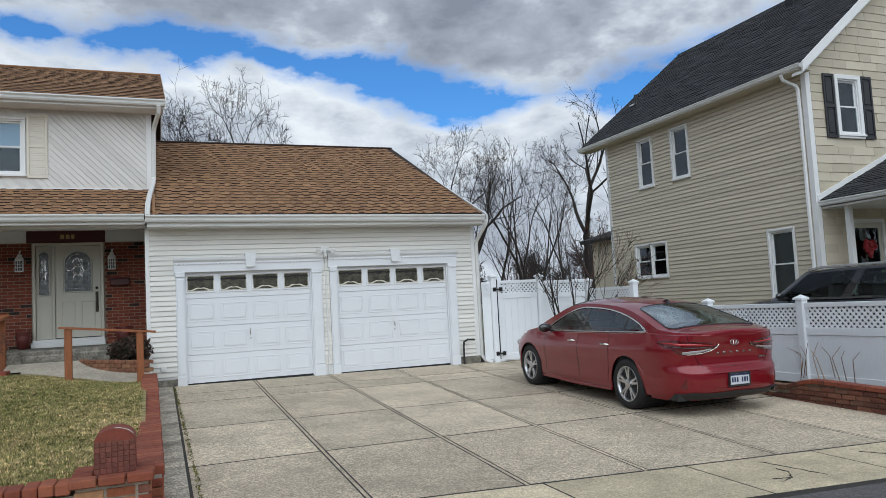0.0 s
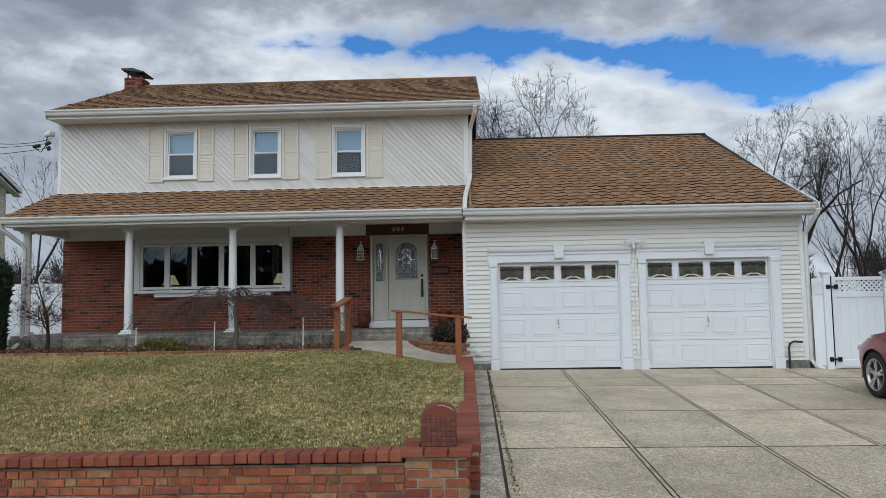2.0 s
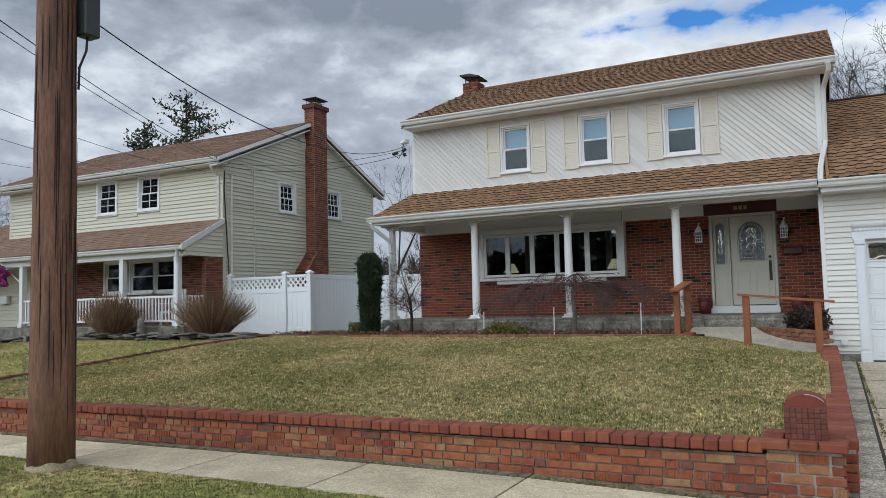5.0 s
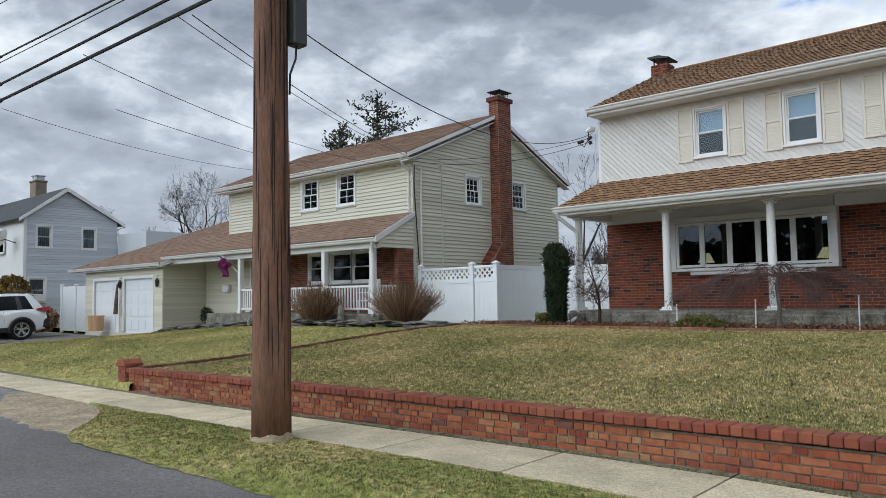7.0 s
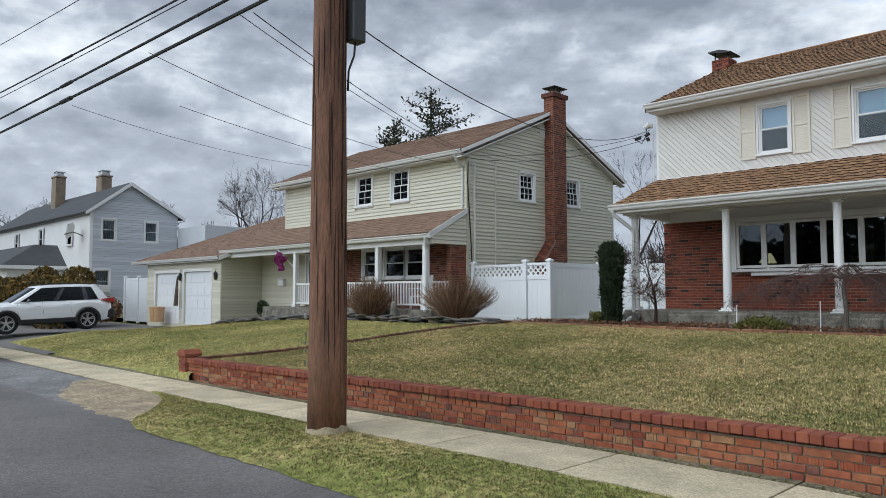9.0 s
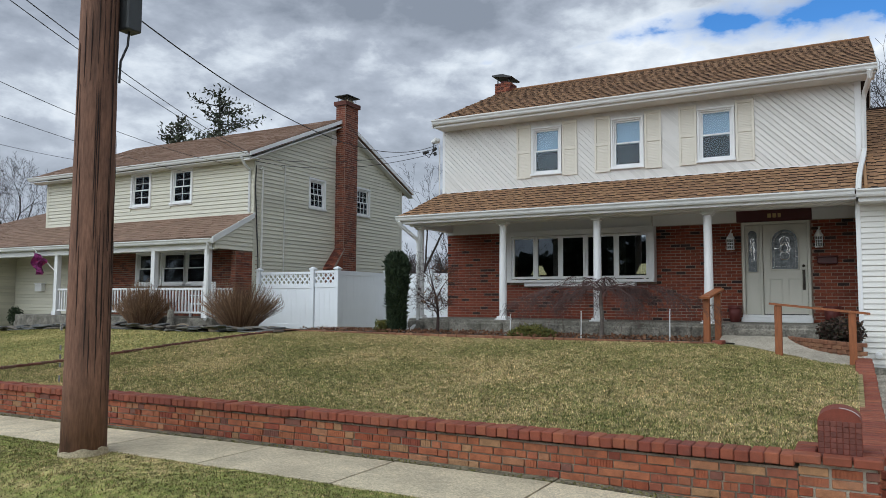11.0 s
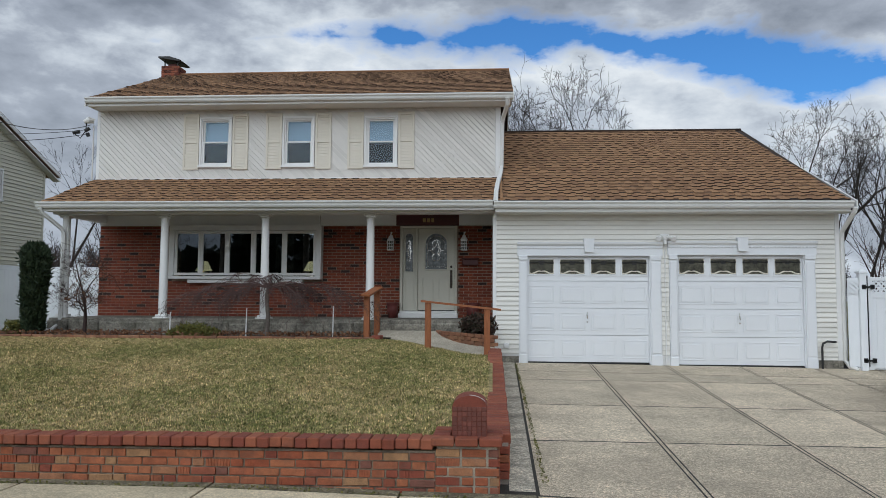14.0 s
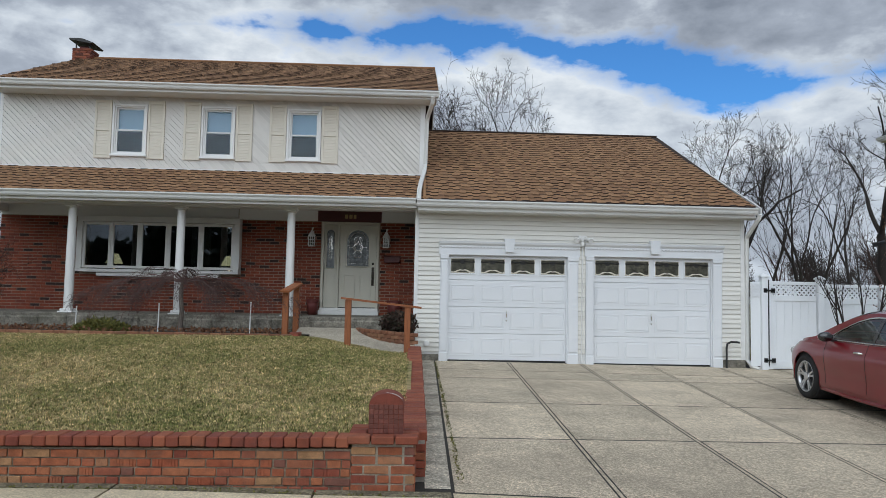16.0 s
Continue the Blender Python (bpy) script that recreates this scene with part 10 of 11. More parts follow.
def branch_tree(seed, height, trunk_r, levels=4, spread=0.55, forks=(3, 5), seg=5, droop=0.0, start=0.35, tip=0.004, lean=0.0):
    """Vertices and faces of a bare tree: a tapered trunk that forks into limbs, branches and twigs."""
    rng = random.Random(seed)
    verts, faces = [], []

    def bar(pts, r0, r1, sides):
        base = len(verts)
        u = None
        for i, p in enumerate(pts):
            d = (pts[min(i + 1, len(pts) - 1)] - pts[max(i - 1, 0)]).normalized()
            if u is None:
                u = d.orthogonal().normalized()
            u = (u - d * u.dot(d)).normalized()
            w = d.cross(u)
            r = r0 + (r1 - r0) * i / (len(pts) - 1)
            for k in range(sides):
                a = 2 * math.pi * k / sides
                verts.append(p + r * (math.cos(a) * u + math.sin(a) * w))
        for i in range(len(pts) - 1):
            for k in range(sides):
                a, b = base + i * sides, base + (i + 1) * sides
                faces.append((a + k, a + (k + 1) % sides, b + (k + 1) % sides, b + k))

    def grow(p, d, length, r, level):
        n = 5 if level else 8
        pts, q, dd = [p.copy()], p.copy(), d.normalized()
        for k in range(n):
            wob = 0.10 + 0.06 * level
            dd = (dd + Vector((rng.uniform(-wob, wob), rng.uniform(-wob, wob), rng.uniform(-wob, wob) + (0.05 - droop) * (level > 0)))).normalized()
            q = q + dd * (length / n)
            pts.append(q.copy())
        end = max(r * (0.45 if level else 0.4), tip)
        bar(pts, r, end, (10, 7, 5, 3, 3)[min(level, 4)])
        if level >= levels:
            return
        count = rng.randint(*forks) + (2 if level == 0 else 0)
        for k in range(count):
            t = start + (1 - start) * (k + rng.random()) / count if level == 0 else rng.uniform(0.25, 1.0)
            i = min(int(t * n), n - 1)
            at = pts[i].lerp(pts[i + 1], t * n - i)
            axis = dd.orthogonal().normalized()
            axis.rotate(Matrix.Rotation(rng.uniform(0, 6.283), 3, dd))
            nd = (dd * (1 - spread * rng.uniform(0.6, 1.3)) + axis * spread * rng.uniform(0.8, 1.5)).normalized()
            rr = (r + (end - r) * t) * rng.uniform(0.45, 0.7)
            grow(at, nd, length * rng.uniform(0.42, 0.68), max(rr, tip), level + 1)
        grow(pts[-1], dd, length * 0.55, end, level + 1)

    grow(Vector((0, 0, 0)), Vector((lean, 0, 1)), height * 0.48, trunk_r, 0)
    return verts, faces


def tree_mesh(name, material, *args, **kw):
    v, f = branch_tree(*args, **kw)
    me = bpy.data.meshes.new(name)
    me.from_pydata([tuple(p) for p in v], [], f)
    me.polygons.foreach_set("use_smooth", [True] * len(me.polygons))
    me.materials.append(material)
    return me


def plant(name, me, x, y, z, label, category="tree", turn=0.0, size=1.0, group="", under="crown"):
    t = thing(name, label, category, group, at=(x, y, z), rz=turn)
    ob = new(under, me)
    ob.matrix_basis = pose(x, y, z, 0, 0, turn) @ Matrix.Scale(size, 4)
    adopt(ob, t)
    return t


def limbed(seed, height, trunk_r, levels=8, fork=0.5, lift=0.05, bole=0.3, ratio=0.80, shoots=0.6, tip=0.012, lean=0.0):
    """A bare broad-leaved tree that forks again and again: the arrays of its trunk with the great limbs, and of its crown."""
    rng = random.Random(seed)
    out = ([], []), ([], [])

    def bar(pts, r0, r1, sides, store):
        verts, faces = store
        base, u = len(verts), None
        for i, p in enumerate(pts):
            d = (pts[min(i + 1, len(pts) - 1)] - pts[max(i - 1, 0)]).normalized()
            u = d.orthogonal().normalized() if u is None else (u - d * u.dot(d)).normalized()
            w, r = d.cross(u), r0 + (r1 - r0) * i / (len(pts) - 1)
            verts += [p + r * (math.cos(t) * u + math.sin(t) * w) for t in (2 * math.pi * k / sides for k in range(sides))]
        for i in range(len(pts) - 1):
            a, b = base + i * sides, base + (i + 1) * sides
            faces += [(a + k, a + (k + 1) % sides, b + (k + 1) % sides, b + k) for k in range(sides)]

    def grow(p, d, length, r, level):
        n = 6 if level == 0 else 4 if level < 6 else 3 if level < 8 else 2
        pts, dd = [p.copy()], d.normalized()
        wob = 0.07 + 0.03 * level
        for k in range(n):
            dd = (dd + Vector((rng.uniform(-wob, wob), rng.uniform(-wob, wob), rng.uniform(-wob, wob) + lift * (level > 0)))).normalized()
            pts.append(pts[-1] + dd * (length / n))
        tipped = pts[-1]
        past = (tipped.x ** 2 + tipped.y ** 2) / (0.30 * height) ** 2 + ((tipped.z - 0.60 * height) / (0.46 * height)) ** 2
        if level > 2 and past > 1.0:
            level = max(level, levels - (1 if past < 1.2 else 0))
        end = max(r * (0.80 if level else 0.85), tip)
        bar(pts, r * (1.25 if level == 0 else 1), end, (10, 8, 6, 5, 4, 3)[min(level, 5)], out[0] if level < 2 else out[1])
        if level >= levels:
            return
        turn = rng.uniform(0, 6.283)
        kids = 3 if rng.random() < (0.6 if level == 0 else 0.18) else 2
        for k in range(kids):
            axis = dd.orthogonal().normalized()
            axis.rotate(Matrix.Rotation(turn + 6.283 * k / kids + rng.uniform(-0.5, 0.5), 3, dd))
            big = 0.55 if k == 0 and kids == 2 else 1.0
            nd = (dd + axis * fork * big * rng.uniform(0.7, 1.35)).normalized()
            grow(pts[-1], nd, length * ratio * rng.uniform(0.72, 1.12) * (0.85 if level == 0 and bole > 0.34 else 1), max(end * (0.80 if k == 0 else 0.62), tip), level + 1)
        if level > 1 and rng.random() < shoots:
            axis = dd.orthogonal().normalized()
            axis.rotate(Matrix.Rotation(rng.uniform(0, 6.283), 3, dd))
            grow(pts[n // 2], (dd + axis * 0.9).normalized(), length * 0.6, max(r * 0.4, tip), min(level + 2, levels))

    grow(Vector((0, 0, 0)), Vector((lean, 0, 1)), height * bole, trunk_r, 0)
    return out


def limbed_meshes(material, *args, **kw):
    made = []
    for name, (v, f) in zip(("trunk", "crown"), limbed(*args, **kw)):
        top = max(p.z for p in v)
        me = bpy.data.meshes.new(name)
        me.from_pydata([tuple(p) for p in v], [], f)
        me.polygons.foreach_set("use_smooth", [True] * len(me.polygons))
        me.materials.append(material)
        made.append(me)
    return made, top


def leafy(name, material, spots, size, seed, flat=0.35, parent=None, label="", up=0.0):
    """Many small leaf clumps, each a bent pair of triangles, at the given places and sizes."""
    rng = np.random.default_rng(seed)
    n = len(spots)
    d = rng.normal(size=(n, 3)) + (0, 0, up)
    d /= np.linalg.norm(d, axis=1)[:, None]
    e = np.cross(d, rng.normal(size=(n, 3)))
    e /= np.linalg.norm(e, axis=1)[:, None]
    s = size * rng.uniform(0.6, 1.3, n)[:, None]
    p = np.asarray(spots)
    v = np.stack([p, p + d * s * 0.5 + e * s * flat, p + d * s, p + d * s * 0.5 - e * s * flat], 1).reshape(-1, 3)
    f = np.arange(4 * n).reshape(-1, 4)
    me = bpy.data.meshes.new(name)
    me.from_pydata(v.tolist(), [], f.tolist())
    me.materials.append(material)
    ob = adopt(new(name, me), parent)
    return tagged(ob, label) if label else ob


BARE = [limbed_meshes(BARK, 34, 14.0, 0.32, 9, 0.62, 0.03, 0.26, 0.80, 0.8, tip=0.009),
        limbed_meshes(BARK, 40, 14.0, 0.28, 9, 0.62, 0.03, 0.38, 0.78, 0.8, tip=0.009),
        limbed_meshes(BARK, 9, 13.0, 0.15, 7, 0.42, 0.05, 0.30, 0.78, 0.8, tip=0.009),
        limbed_meshes(BARK_RED, 15, 9.0, 0.09, 7, 0.42, 0.05, 0.26, 0.78, 0.8, tip=0.005)]
SLIM = (0.80, 0.9, 0.85, 0.9)
# plan, kind, full height, turn
SPOTS = [(3.9, 26, 0, 14.9, 20), (18.3, 26.5, 0, 12.9, 200), (27.5, 27, 1, 16.2, 80), (22.5, 27, 2, 11.5, 250), (24.6, 29, 2, 10.5, 40),
         (33.0, 34, 2, 14, 33), (19.0, 24, 2, 9.0, 10), (21.4, 25, 2, 10.0, 300), (25.6, 27, 2, 10.4, 160), (26.3, 25, 3, 7.4, 110), (20.6, 26, 3, 7.2, 77), (20.0, 31, 2, 11.0, 44),
         (-23.6, 24, 2, 10.2, 120), (-22.0, 25, 3, 8.0, 50), (-60, 20, 0, 13.6, 60), (-66, 24, 1, 12.4, 140), (-86, 22, 0, 13, 10), (-100, 14, 0, 13.5, 170), (-106, 24, 1, 14, 220), (-92, 8, 2, 10, 20), (-112, 10, 0, 14, 75), (36, 25, 0, 12, 9)]
for i, (x, y, k, tall_, turn) in enumerate(SPOTS):
    t = thing("bare_tree", "leafless winter tree with a fine grey crown", "tree", "leafless trees", at=(x, y, 0), rz=turn)
    for me in BARE[k][0]:
        ob = new(me.name.split(".")[0], me)
        ob.matrix_basis = pose(x, y, 0, 0, 0, turn) @ Matrix.Diagonal((SLIM[k], SLIM[k], 1, 1)) @ Matrix.Scale(tall_ / BARE[k][1], 4)
        adopt(ob, t)
for k, x in enumerate(steps(-66, 60, 14)):
    t = thing("bare_tree", "leafless winter tree across the street", "tree", "leafless trees", at=(x, -44 - 5 * (k % 3), -0.6), rz=47.0 * k)
    for me in BARE[k % 3][0]:
        ob = new(me.name.split(".")[0], me)
        ob.matrix_basis = pose(x, -44 - 5 * (k % 3), -0.6, 0, 0, 47.0 * k) @ Matrix.Scale((9 + k % 3) / BARE[k % 3][1], 4)
        adopt(ob, t)
# evergreens across the street
rt = np.random.default_rng(17)
n = 16000
bx0 = rt.uniform(-75, 70, n)
hh = (7 + 1.6 * np.sin(bx0 * 0.21) + 1.2 * np.sin(bx0 * 0.53 + 1)) * rt.uniform(0, 1, n) ** 0.8
EVER_FAR = mat("dark_far_foliage", (0.02, 0.03, 0.014), 0.8, 0.3, 2, 0.0)
far_green = leafy("evergreen_belt", EVER_FAR, np.stack([bx0, rt.uniform(-58, -52, n), hh - 0.6], 1), 1.3, 40, 0.4)
tagged(far_green, "dark belt of evergreens across the street", "woods", kind="stuff")
# undergrowth along the back boundary: a thicket nobody could count
TH = tree_mesh("thicket_stem", BARK_RED, 55, 4.6, 0.035, 3, 0.35, (4, 6), tip=0.006)
co = np.array([v.co[:] for v in TH.vertices])
fc = np.array([p.vertices[:] for p in TH.polygons])
rt = np.random.default_rng(3)
vs, fs_, cnt = [], [], 0
for k in range(32):
    x, y = (rt.uniform(17, 32), rt.uniform(25, 36)) if k < 22 else (rt.uniform(-25, -20), rt.uniform(20, 28))
    a, s = rt.uniform(0, 6.28), rt.uniform(0.6, 1.35)
    rot = np.array([[math.cos(a), -math.sin(a), 0], [math.sin(a), math.cos(a), 0], [0, 0, 1]])
    vs.append(co @ rot.T * s + (x, y, 0))
    fs_.append(fc + cnt)
    cnt += len(co)
me = bpy.data.meshes.new("thicket")
me.from_pydata(np.concatenate(vs).tolist(), [], np.concatenate(fs_).tolist())
me.materials.append(BARK_RED)
tagged(new("thicket", me), "tangled leafless brown undergrowth behind the houses", "thicket", kind="stuff")
# far belt of woods round the horizon
rt = np.random.default_rng(5)
vs, fs_, cnt = [], [], 0
low_me = tree_mesh("far_crown", BARK, 61, 11.0, 0.2, 3, 0.5, (5, 7), tip=0.03)
co = np.array([v.co[:] for v in low_me.vertices])
fc = np.array([p.vertices[:] for p in low_me.polygons])
for k in range(330):
    ang, r = rt.uniform(0, 6.28), rt.uniform(75, 130)
    a, s = rt.uniform(0, 6.28), rt.uniform(0.7, 1.2)
    rot = np.array([[math.cos(a), -math.sin(a), 0], [math.sin(a), math.cos(a), 0], [0, 0, 1]])
    vs.append(co @ rot.T * s + (r * math.cos(ang), r * math.sin(ang), -0.5))
    fs_.append(fc + cnt)
    cnt += len(co)
me = bpy.data.meshes.new("far_woods")
me.from_pydata(np.concatenate(vs).tolist(), [], np.concatenate(fs_).tolist())
me.materials.append(BARK)
tagged(new("far_woods", me), "distant leafless woods along the horizon", "woods", kind="stuff")


EVERGREEN = mat("dark_evergreen_leaf", (0.018, 0.035, 0.012), 0.7, 0.3, 6, 0.1, pieces=[(0.016, 0.034, 0.011), (0.026, 0.046, 0.014), (0.012, 0.026, 0.01), (0.032, 0.05, 0.018)])
NEEDLE = mat("dark_conifer_needle", (0.03, 0.042, 0.018), 0.8, 0.3, 3, 0.1, pieces=[(0.03, 0.042, 0.018), (0.04, 0.05, 0.022), (0.024, 0.034, 0.016), (0.055, 0.05, 0.024)])
JUNIPER = mat("yellow_green_juniper", (0.11, 0.11, 0.02), 0.8, 0.3, 6, 0.1, pieces=[(0.12, 0.115, 0.022), (0.16, 0.145, 0.03), (0.08, 0.085, 0.018)])
HEDGE = mat("bronze_hedge_leaf", (0.12, 0.075, 0.02), 0.8, 0.3, 3, 0.1, pieces=[(0.17, 0.10, 0.018), (0.10, 0.07, 0.015), (0.22, 0.13, 0.022), (0.06, 0.052, 0.014)])
DEADLEAF = mat("dry_brown_leaf", (0.16, 0.07, 0.03), 0.85, 0.3, 6, 0.1, pieces=[(0.17, 0.075, 0.035), (0.12, 0.05, 0.028), (0.2, 0.10, 0.05)])
TWIG = mat("tan_dormant_twig", (0.22, 0.13, 0.075), 0.9, 0.3, 6, 0.2, pieces=[(0.22, 0.13, 0.075), (0.14, 0.08, 0.048), (0.30, 0.19, 0.11)])

# columnar evergreen by the fence
rt = np.random.default_rng(8)
n = 14000
h = rt.uniform(0, 1, n)
rad = 0.27 * (0.62 + 0.40 * h) * np.sqrt(np.clip((1.03 - h) / 0.16, 0, 1)) * rt.uniform(0.7, 1.05, n)
an = rt.uniform(0, 6.283, n)
rad *= 1 + 0.12 * np.sin(an * 3 + h * 9)
col_bush = thing("columnar_evergreen", "narrow dark green columnar evergreen at the bed's end", "shrub", at=(-9.28, -0.62, 0.5))
leafy("foliage", EVERGREEN, np.stack([-9.28 + rad * np.cos(an), -0.62 + rad * np.sin(an), 0.55 + h * 1.75], 1), 0.11, 1, 0.13, col_bush, up=1.6)
part("stem", tube(bmesh.new(), [(-9.28, -0.62, 0.45), (-9.28, -0.62, 1.9)], [0.04, 0.015], 8), BARK, col_bush)
# low juniper
n = 3500
an, rr = rt.uniform(0, 6.283, n), rt.uniform(0, 1, n) ** 0.5
jun = thing("low_juniper", "low spreading yellow-green juniper in the bed", "shrub", at=(-5.95, -0.75, 0.5))
leafy("foliage", JUNIPER, np.stack([-5.9 + 0.52 * rr * np.cos(an), -0.75 + 0.3 * rr * np.sin(an), 0.52 + 0.22 * (1 - rr ** 2) * rt.uniform(0.3, 1, n) + 0.05 * np.sin(an * 5) * rr], 1), 0.08, 2, 0.18, jun)
part("stem", tube(bmesh.new(), [(-5.95, -0.75, 0.45), (-5.9, -0.75, 0.62)], 0.03, 6), BARK, jun)
small = thing("small_yellow_shrub", "small yellow-green shrub at the foot of the fence", "shrub", at=(-9.75, -0.5, 0.5))
n = 500
an, rr = rt.uniform(0, 6.283, n), rt.uniform(0, 1, n) ** 0.5
leafy("foliage", JUNIPER, np.stack([-9.75 + 0.17 * rr * np.cos(an), -0.5 + 0.15 * rr * np.sin(an), 0.5 + 0.26 * rt.uniform(0, 1, n)], 1), 0.07, 3, 0.3, small)
part("stem", tube(bmesh.new(), [(-9.75, -0.5, 0.45), (-9.75, -0.5, 0.6)], 0.02, 6), BARK, small)
# small bare ornamental tree with a few dry leaves
me = tree_mesh("crown", BARK_RED, 71, 2.35, 0.05, 4, 0.62, (4, 5), start=0.3, tip=0.003)
orn = plant("ornamental_tree", me, -8.2, -0.6, 0.5, "small bare ornamental tree with a few dry brown leaves", turn=30, size=0.86)
co = np.array([v.co[:] for v in me.vertices])
pick = co[rt.integers(0, len(co), 700)]
pick = pick[pick[:, 2] > 0.7]
t30 = math.radians(30)
sp = np.stack([-8.2 + 0.86 * (pick[:, 0] * math.cos(t30) - pick[:, 1] * math.sin(t30)), -0.6 + 0.86 * (pick[:, 0] * math.sin(t30) + pick[:, 1] * math.cos(t30)), 0.5 + 0.86 * pick[:, 2]], 1)
leafy("foliage", DEADLEAF, sp[sp[:, 0] > -8.3], 0.035, 4, 0.4, orn)
# weeping dwarf tree before the window
PALE_BARK = mat("pale_grey_bark", (0.12, 0.10, 0.085), 0.9, 0.25, 6, 0.4, 40)
WEEP_TWIG = mat("pinkish_brown_twig", (0.085, 0.048, 0.042), 0.85, 0.3, 6, 0.2, 40)
weep = thing("weeping_tree", "leafless weeping dwarf tree spreading below the window", "tree", at=(-4.45, -0.65, 0.5))
part("trunk", tube(bmesh.new(), [(-4.45, -0.65, 0.48), (-4.43, -0.65, 0.9), (-4.47, -0.63, 1.3), (-4.44, -0.64, 1.52)], [0.05, 0.042, 0.036, 0.026], 9), PALE_BARK, weep)
rw_ = random.Random(6)
bm = bmesh.new()


def arch_over(p, d, length, r, level):
    """A branch that leaves almost level, arches over and hangs at its end."""
    pts, dd = [p.copy()], d.normalized()
    n = 7
    for j in range(n):
        dd = (dd + Vector((rw_.uniform(-0.22, 0.22), rw_.uniform(-0.22, 0.22), rw_.uniform(-0.14, 0.14) - (0.14 + 0.07 * level) * (j > 0)))).normalized()
        pts.append(pts[-1] + dd * length / n)
    tube(bm, pts, [max(r * (1 - 0.1 * j), 0.0026) for j in range(n + 1)], 5 if level == 0 else 3, caps=False)
    if level < 3:
        for _ in range((8, 6, 4)[level]):
            j = rw_.randint(1, n)
            a = rw_.uniform(-1.1, 1.1)
            side = Vector((dd.x * math.cos(a) - dd.y * math.sin(a), dd.x * math.sin(a) + dd.y * math.cos(a), rw_.uniform(-0.25, 0.25)))
            arch_over(pts[j], side, length * rw_.uniform(0.4, 0.65), r * 0.55, level + 1)


for a, length, up in ((0.1, 1.35, 0.3), (3.0, 1.25, 0.35), (0.6, 1.0, 0.45), (2.5, 0.95, 0.45), (5.6, 1.2, 0.25), (3.7, 1.05, 0.25), (1.6, 0.6, 0.6), (4.7, 0.6, 0.5), (6.1, 1.5, 0.2), (3.3, 1.45, 0.3), (2.9, 0.8, 0.6), (0.3, 0.8, 0.6)):
    arch_over(Vector((-4.44, -0.64, 1.45)), Vector((math.cos(a), 0.55 * math.sin(a), up)), length, 0.012, 0)
part("crown", bm, WEEP_TWIG, weep)
# shrub in the curved planter
shr = thing("dry_planter_shrub", "round brown dry-leaved shrub in the curved planter", "shrub", at=(-0.35, -0.55, 0.45))
n = 2600
d = rt.normal(size=(n, 3))
d /= np.linalg.norm(d, axis=1)[:, None]
r = rt.uniform(0.5, 1.05, n)[:, None]
leafy("foliage", mat("dark_dry_leaf", (0.05, 0.025, 0.02), 0.85, 0.3, 6, 0.1, pieces=[(0.05, 0.026, 0.02), (0.035, 0.022, 0.016), (0.07, 0.04, 0.024), (0.03, 0.028, 0.014)]), np.array((-0.28, -0.50, 0.74)) + d * r * (0.36, 0.30, 0.24), 0.06, 5, 0.3, shr)
part("stem", tube(bmesh.new(), [(-0.35, -0.55, 0.4), (-0.3, -0.5, 0.7)], 0.02, 6), BARK, shr)
# multi-stemmed small tree by the gate
gate_tree = thing("multi_stem_tree", "bare multi-stemmed small tree beside the white gate", "tree", at=(8.6, -1.0, -0.1))
for k, (dx, dy, lean, tall_) in enumerate(((-0.16, 0.05, -0.18, 3.5), (-0.06, 0.1, -0.05, 3.8), (0.06, -0.05, 0.06, 3.7), (0.16, 0.04, 0.18, 3.6), (0.24, -0.06, 0.34, 3.3), (0.30, 0.05, 0.50, 3.0))):
    me = tree_mesh("stem", BARK, 90 + k, tall_, 0.03, 3, 0.30, (2, 3), start=0.5, tip=0.003, lean=lean)
    ob = new("stem", me)
    ob.matrix_basis = pose(8.6 + dx, -1.0 + dy, -0.1)
    adopt(ob, gate_tree)
    if k > 2:
        co = np.array([v.co[:] for v in me.vertices])
        pk = co[rt.integers(0, len(co), 330)]
        pk = pk[(pk[:, 2] > 1.3) & (pk[:, 0] > 0.2)] + rt.normal(0, 0.05, (1, 3))
        leafy("foliage", DEADLEAF, pk + (8.6 + dx, -1.0 + dy, -0.1), 0.028, 30 + k, 0.5, gate_tree, "few shrivelled red-brown leaves")
# twiggy shrubs before the neighbour's porch
for bxx, byy, rad, hh in ((-17.05, -1.35, 1.1, 1.25), (-13.55, -1.25, 1.3, 1.3)):
    sh = thing("twiggy_shrub", "dense leafless tan shrub before the railed porch", "shrub", group="porch shrubs", at=(bxx, byy, 0.45))
    bm = bmesh.new()
    for k in range(650):
        a, f = rw_.uniform(0, 6.28), rw_.uniform(0.05, 1.0) ** 0.6
        top = Vector((bxx + rad * f * math.cos(a), byy + rad * 0.6 * f * math.sin(a), 0.5 + hh * rw_.uniform(0.55, 1.0) * (1 - 0.45 * f * f)))
        foot = Vector((bxx + 0.3 * f * math.cos(a), byy + 0.2 * f * math.sin(a), 0.42))
        tube(bm, [foot, foot.lerp(top, 0.5) + Vector((0, 0, 0.08)), top, top + Vector((rw_.uniform(-0.06, 0.06), rw_.uniform(-0.06, 0.06), 0.1))], [0.009, 0.006, 0.004, 0.002], 3, caps=False)
        p = foot.lerp(top, 0.7)
        tube(bm, [p, p + Vector((rw_.uniform(-0.15, 0.15), rw_.uniform(-0.15, 0.15), rw_.uniform(0.1, 0.25)))], [0.004, 0.002], 3, caps=False)
    part("crown", bm, TWIG, sh)
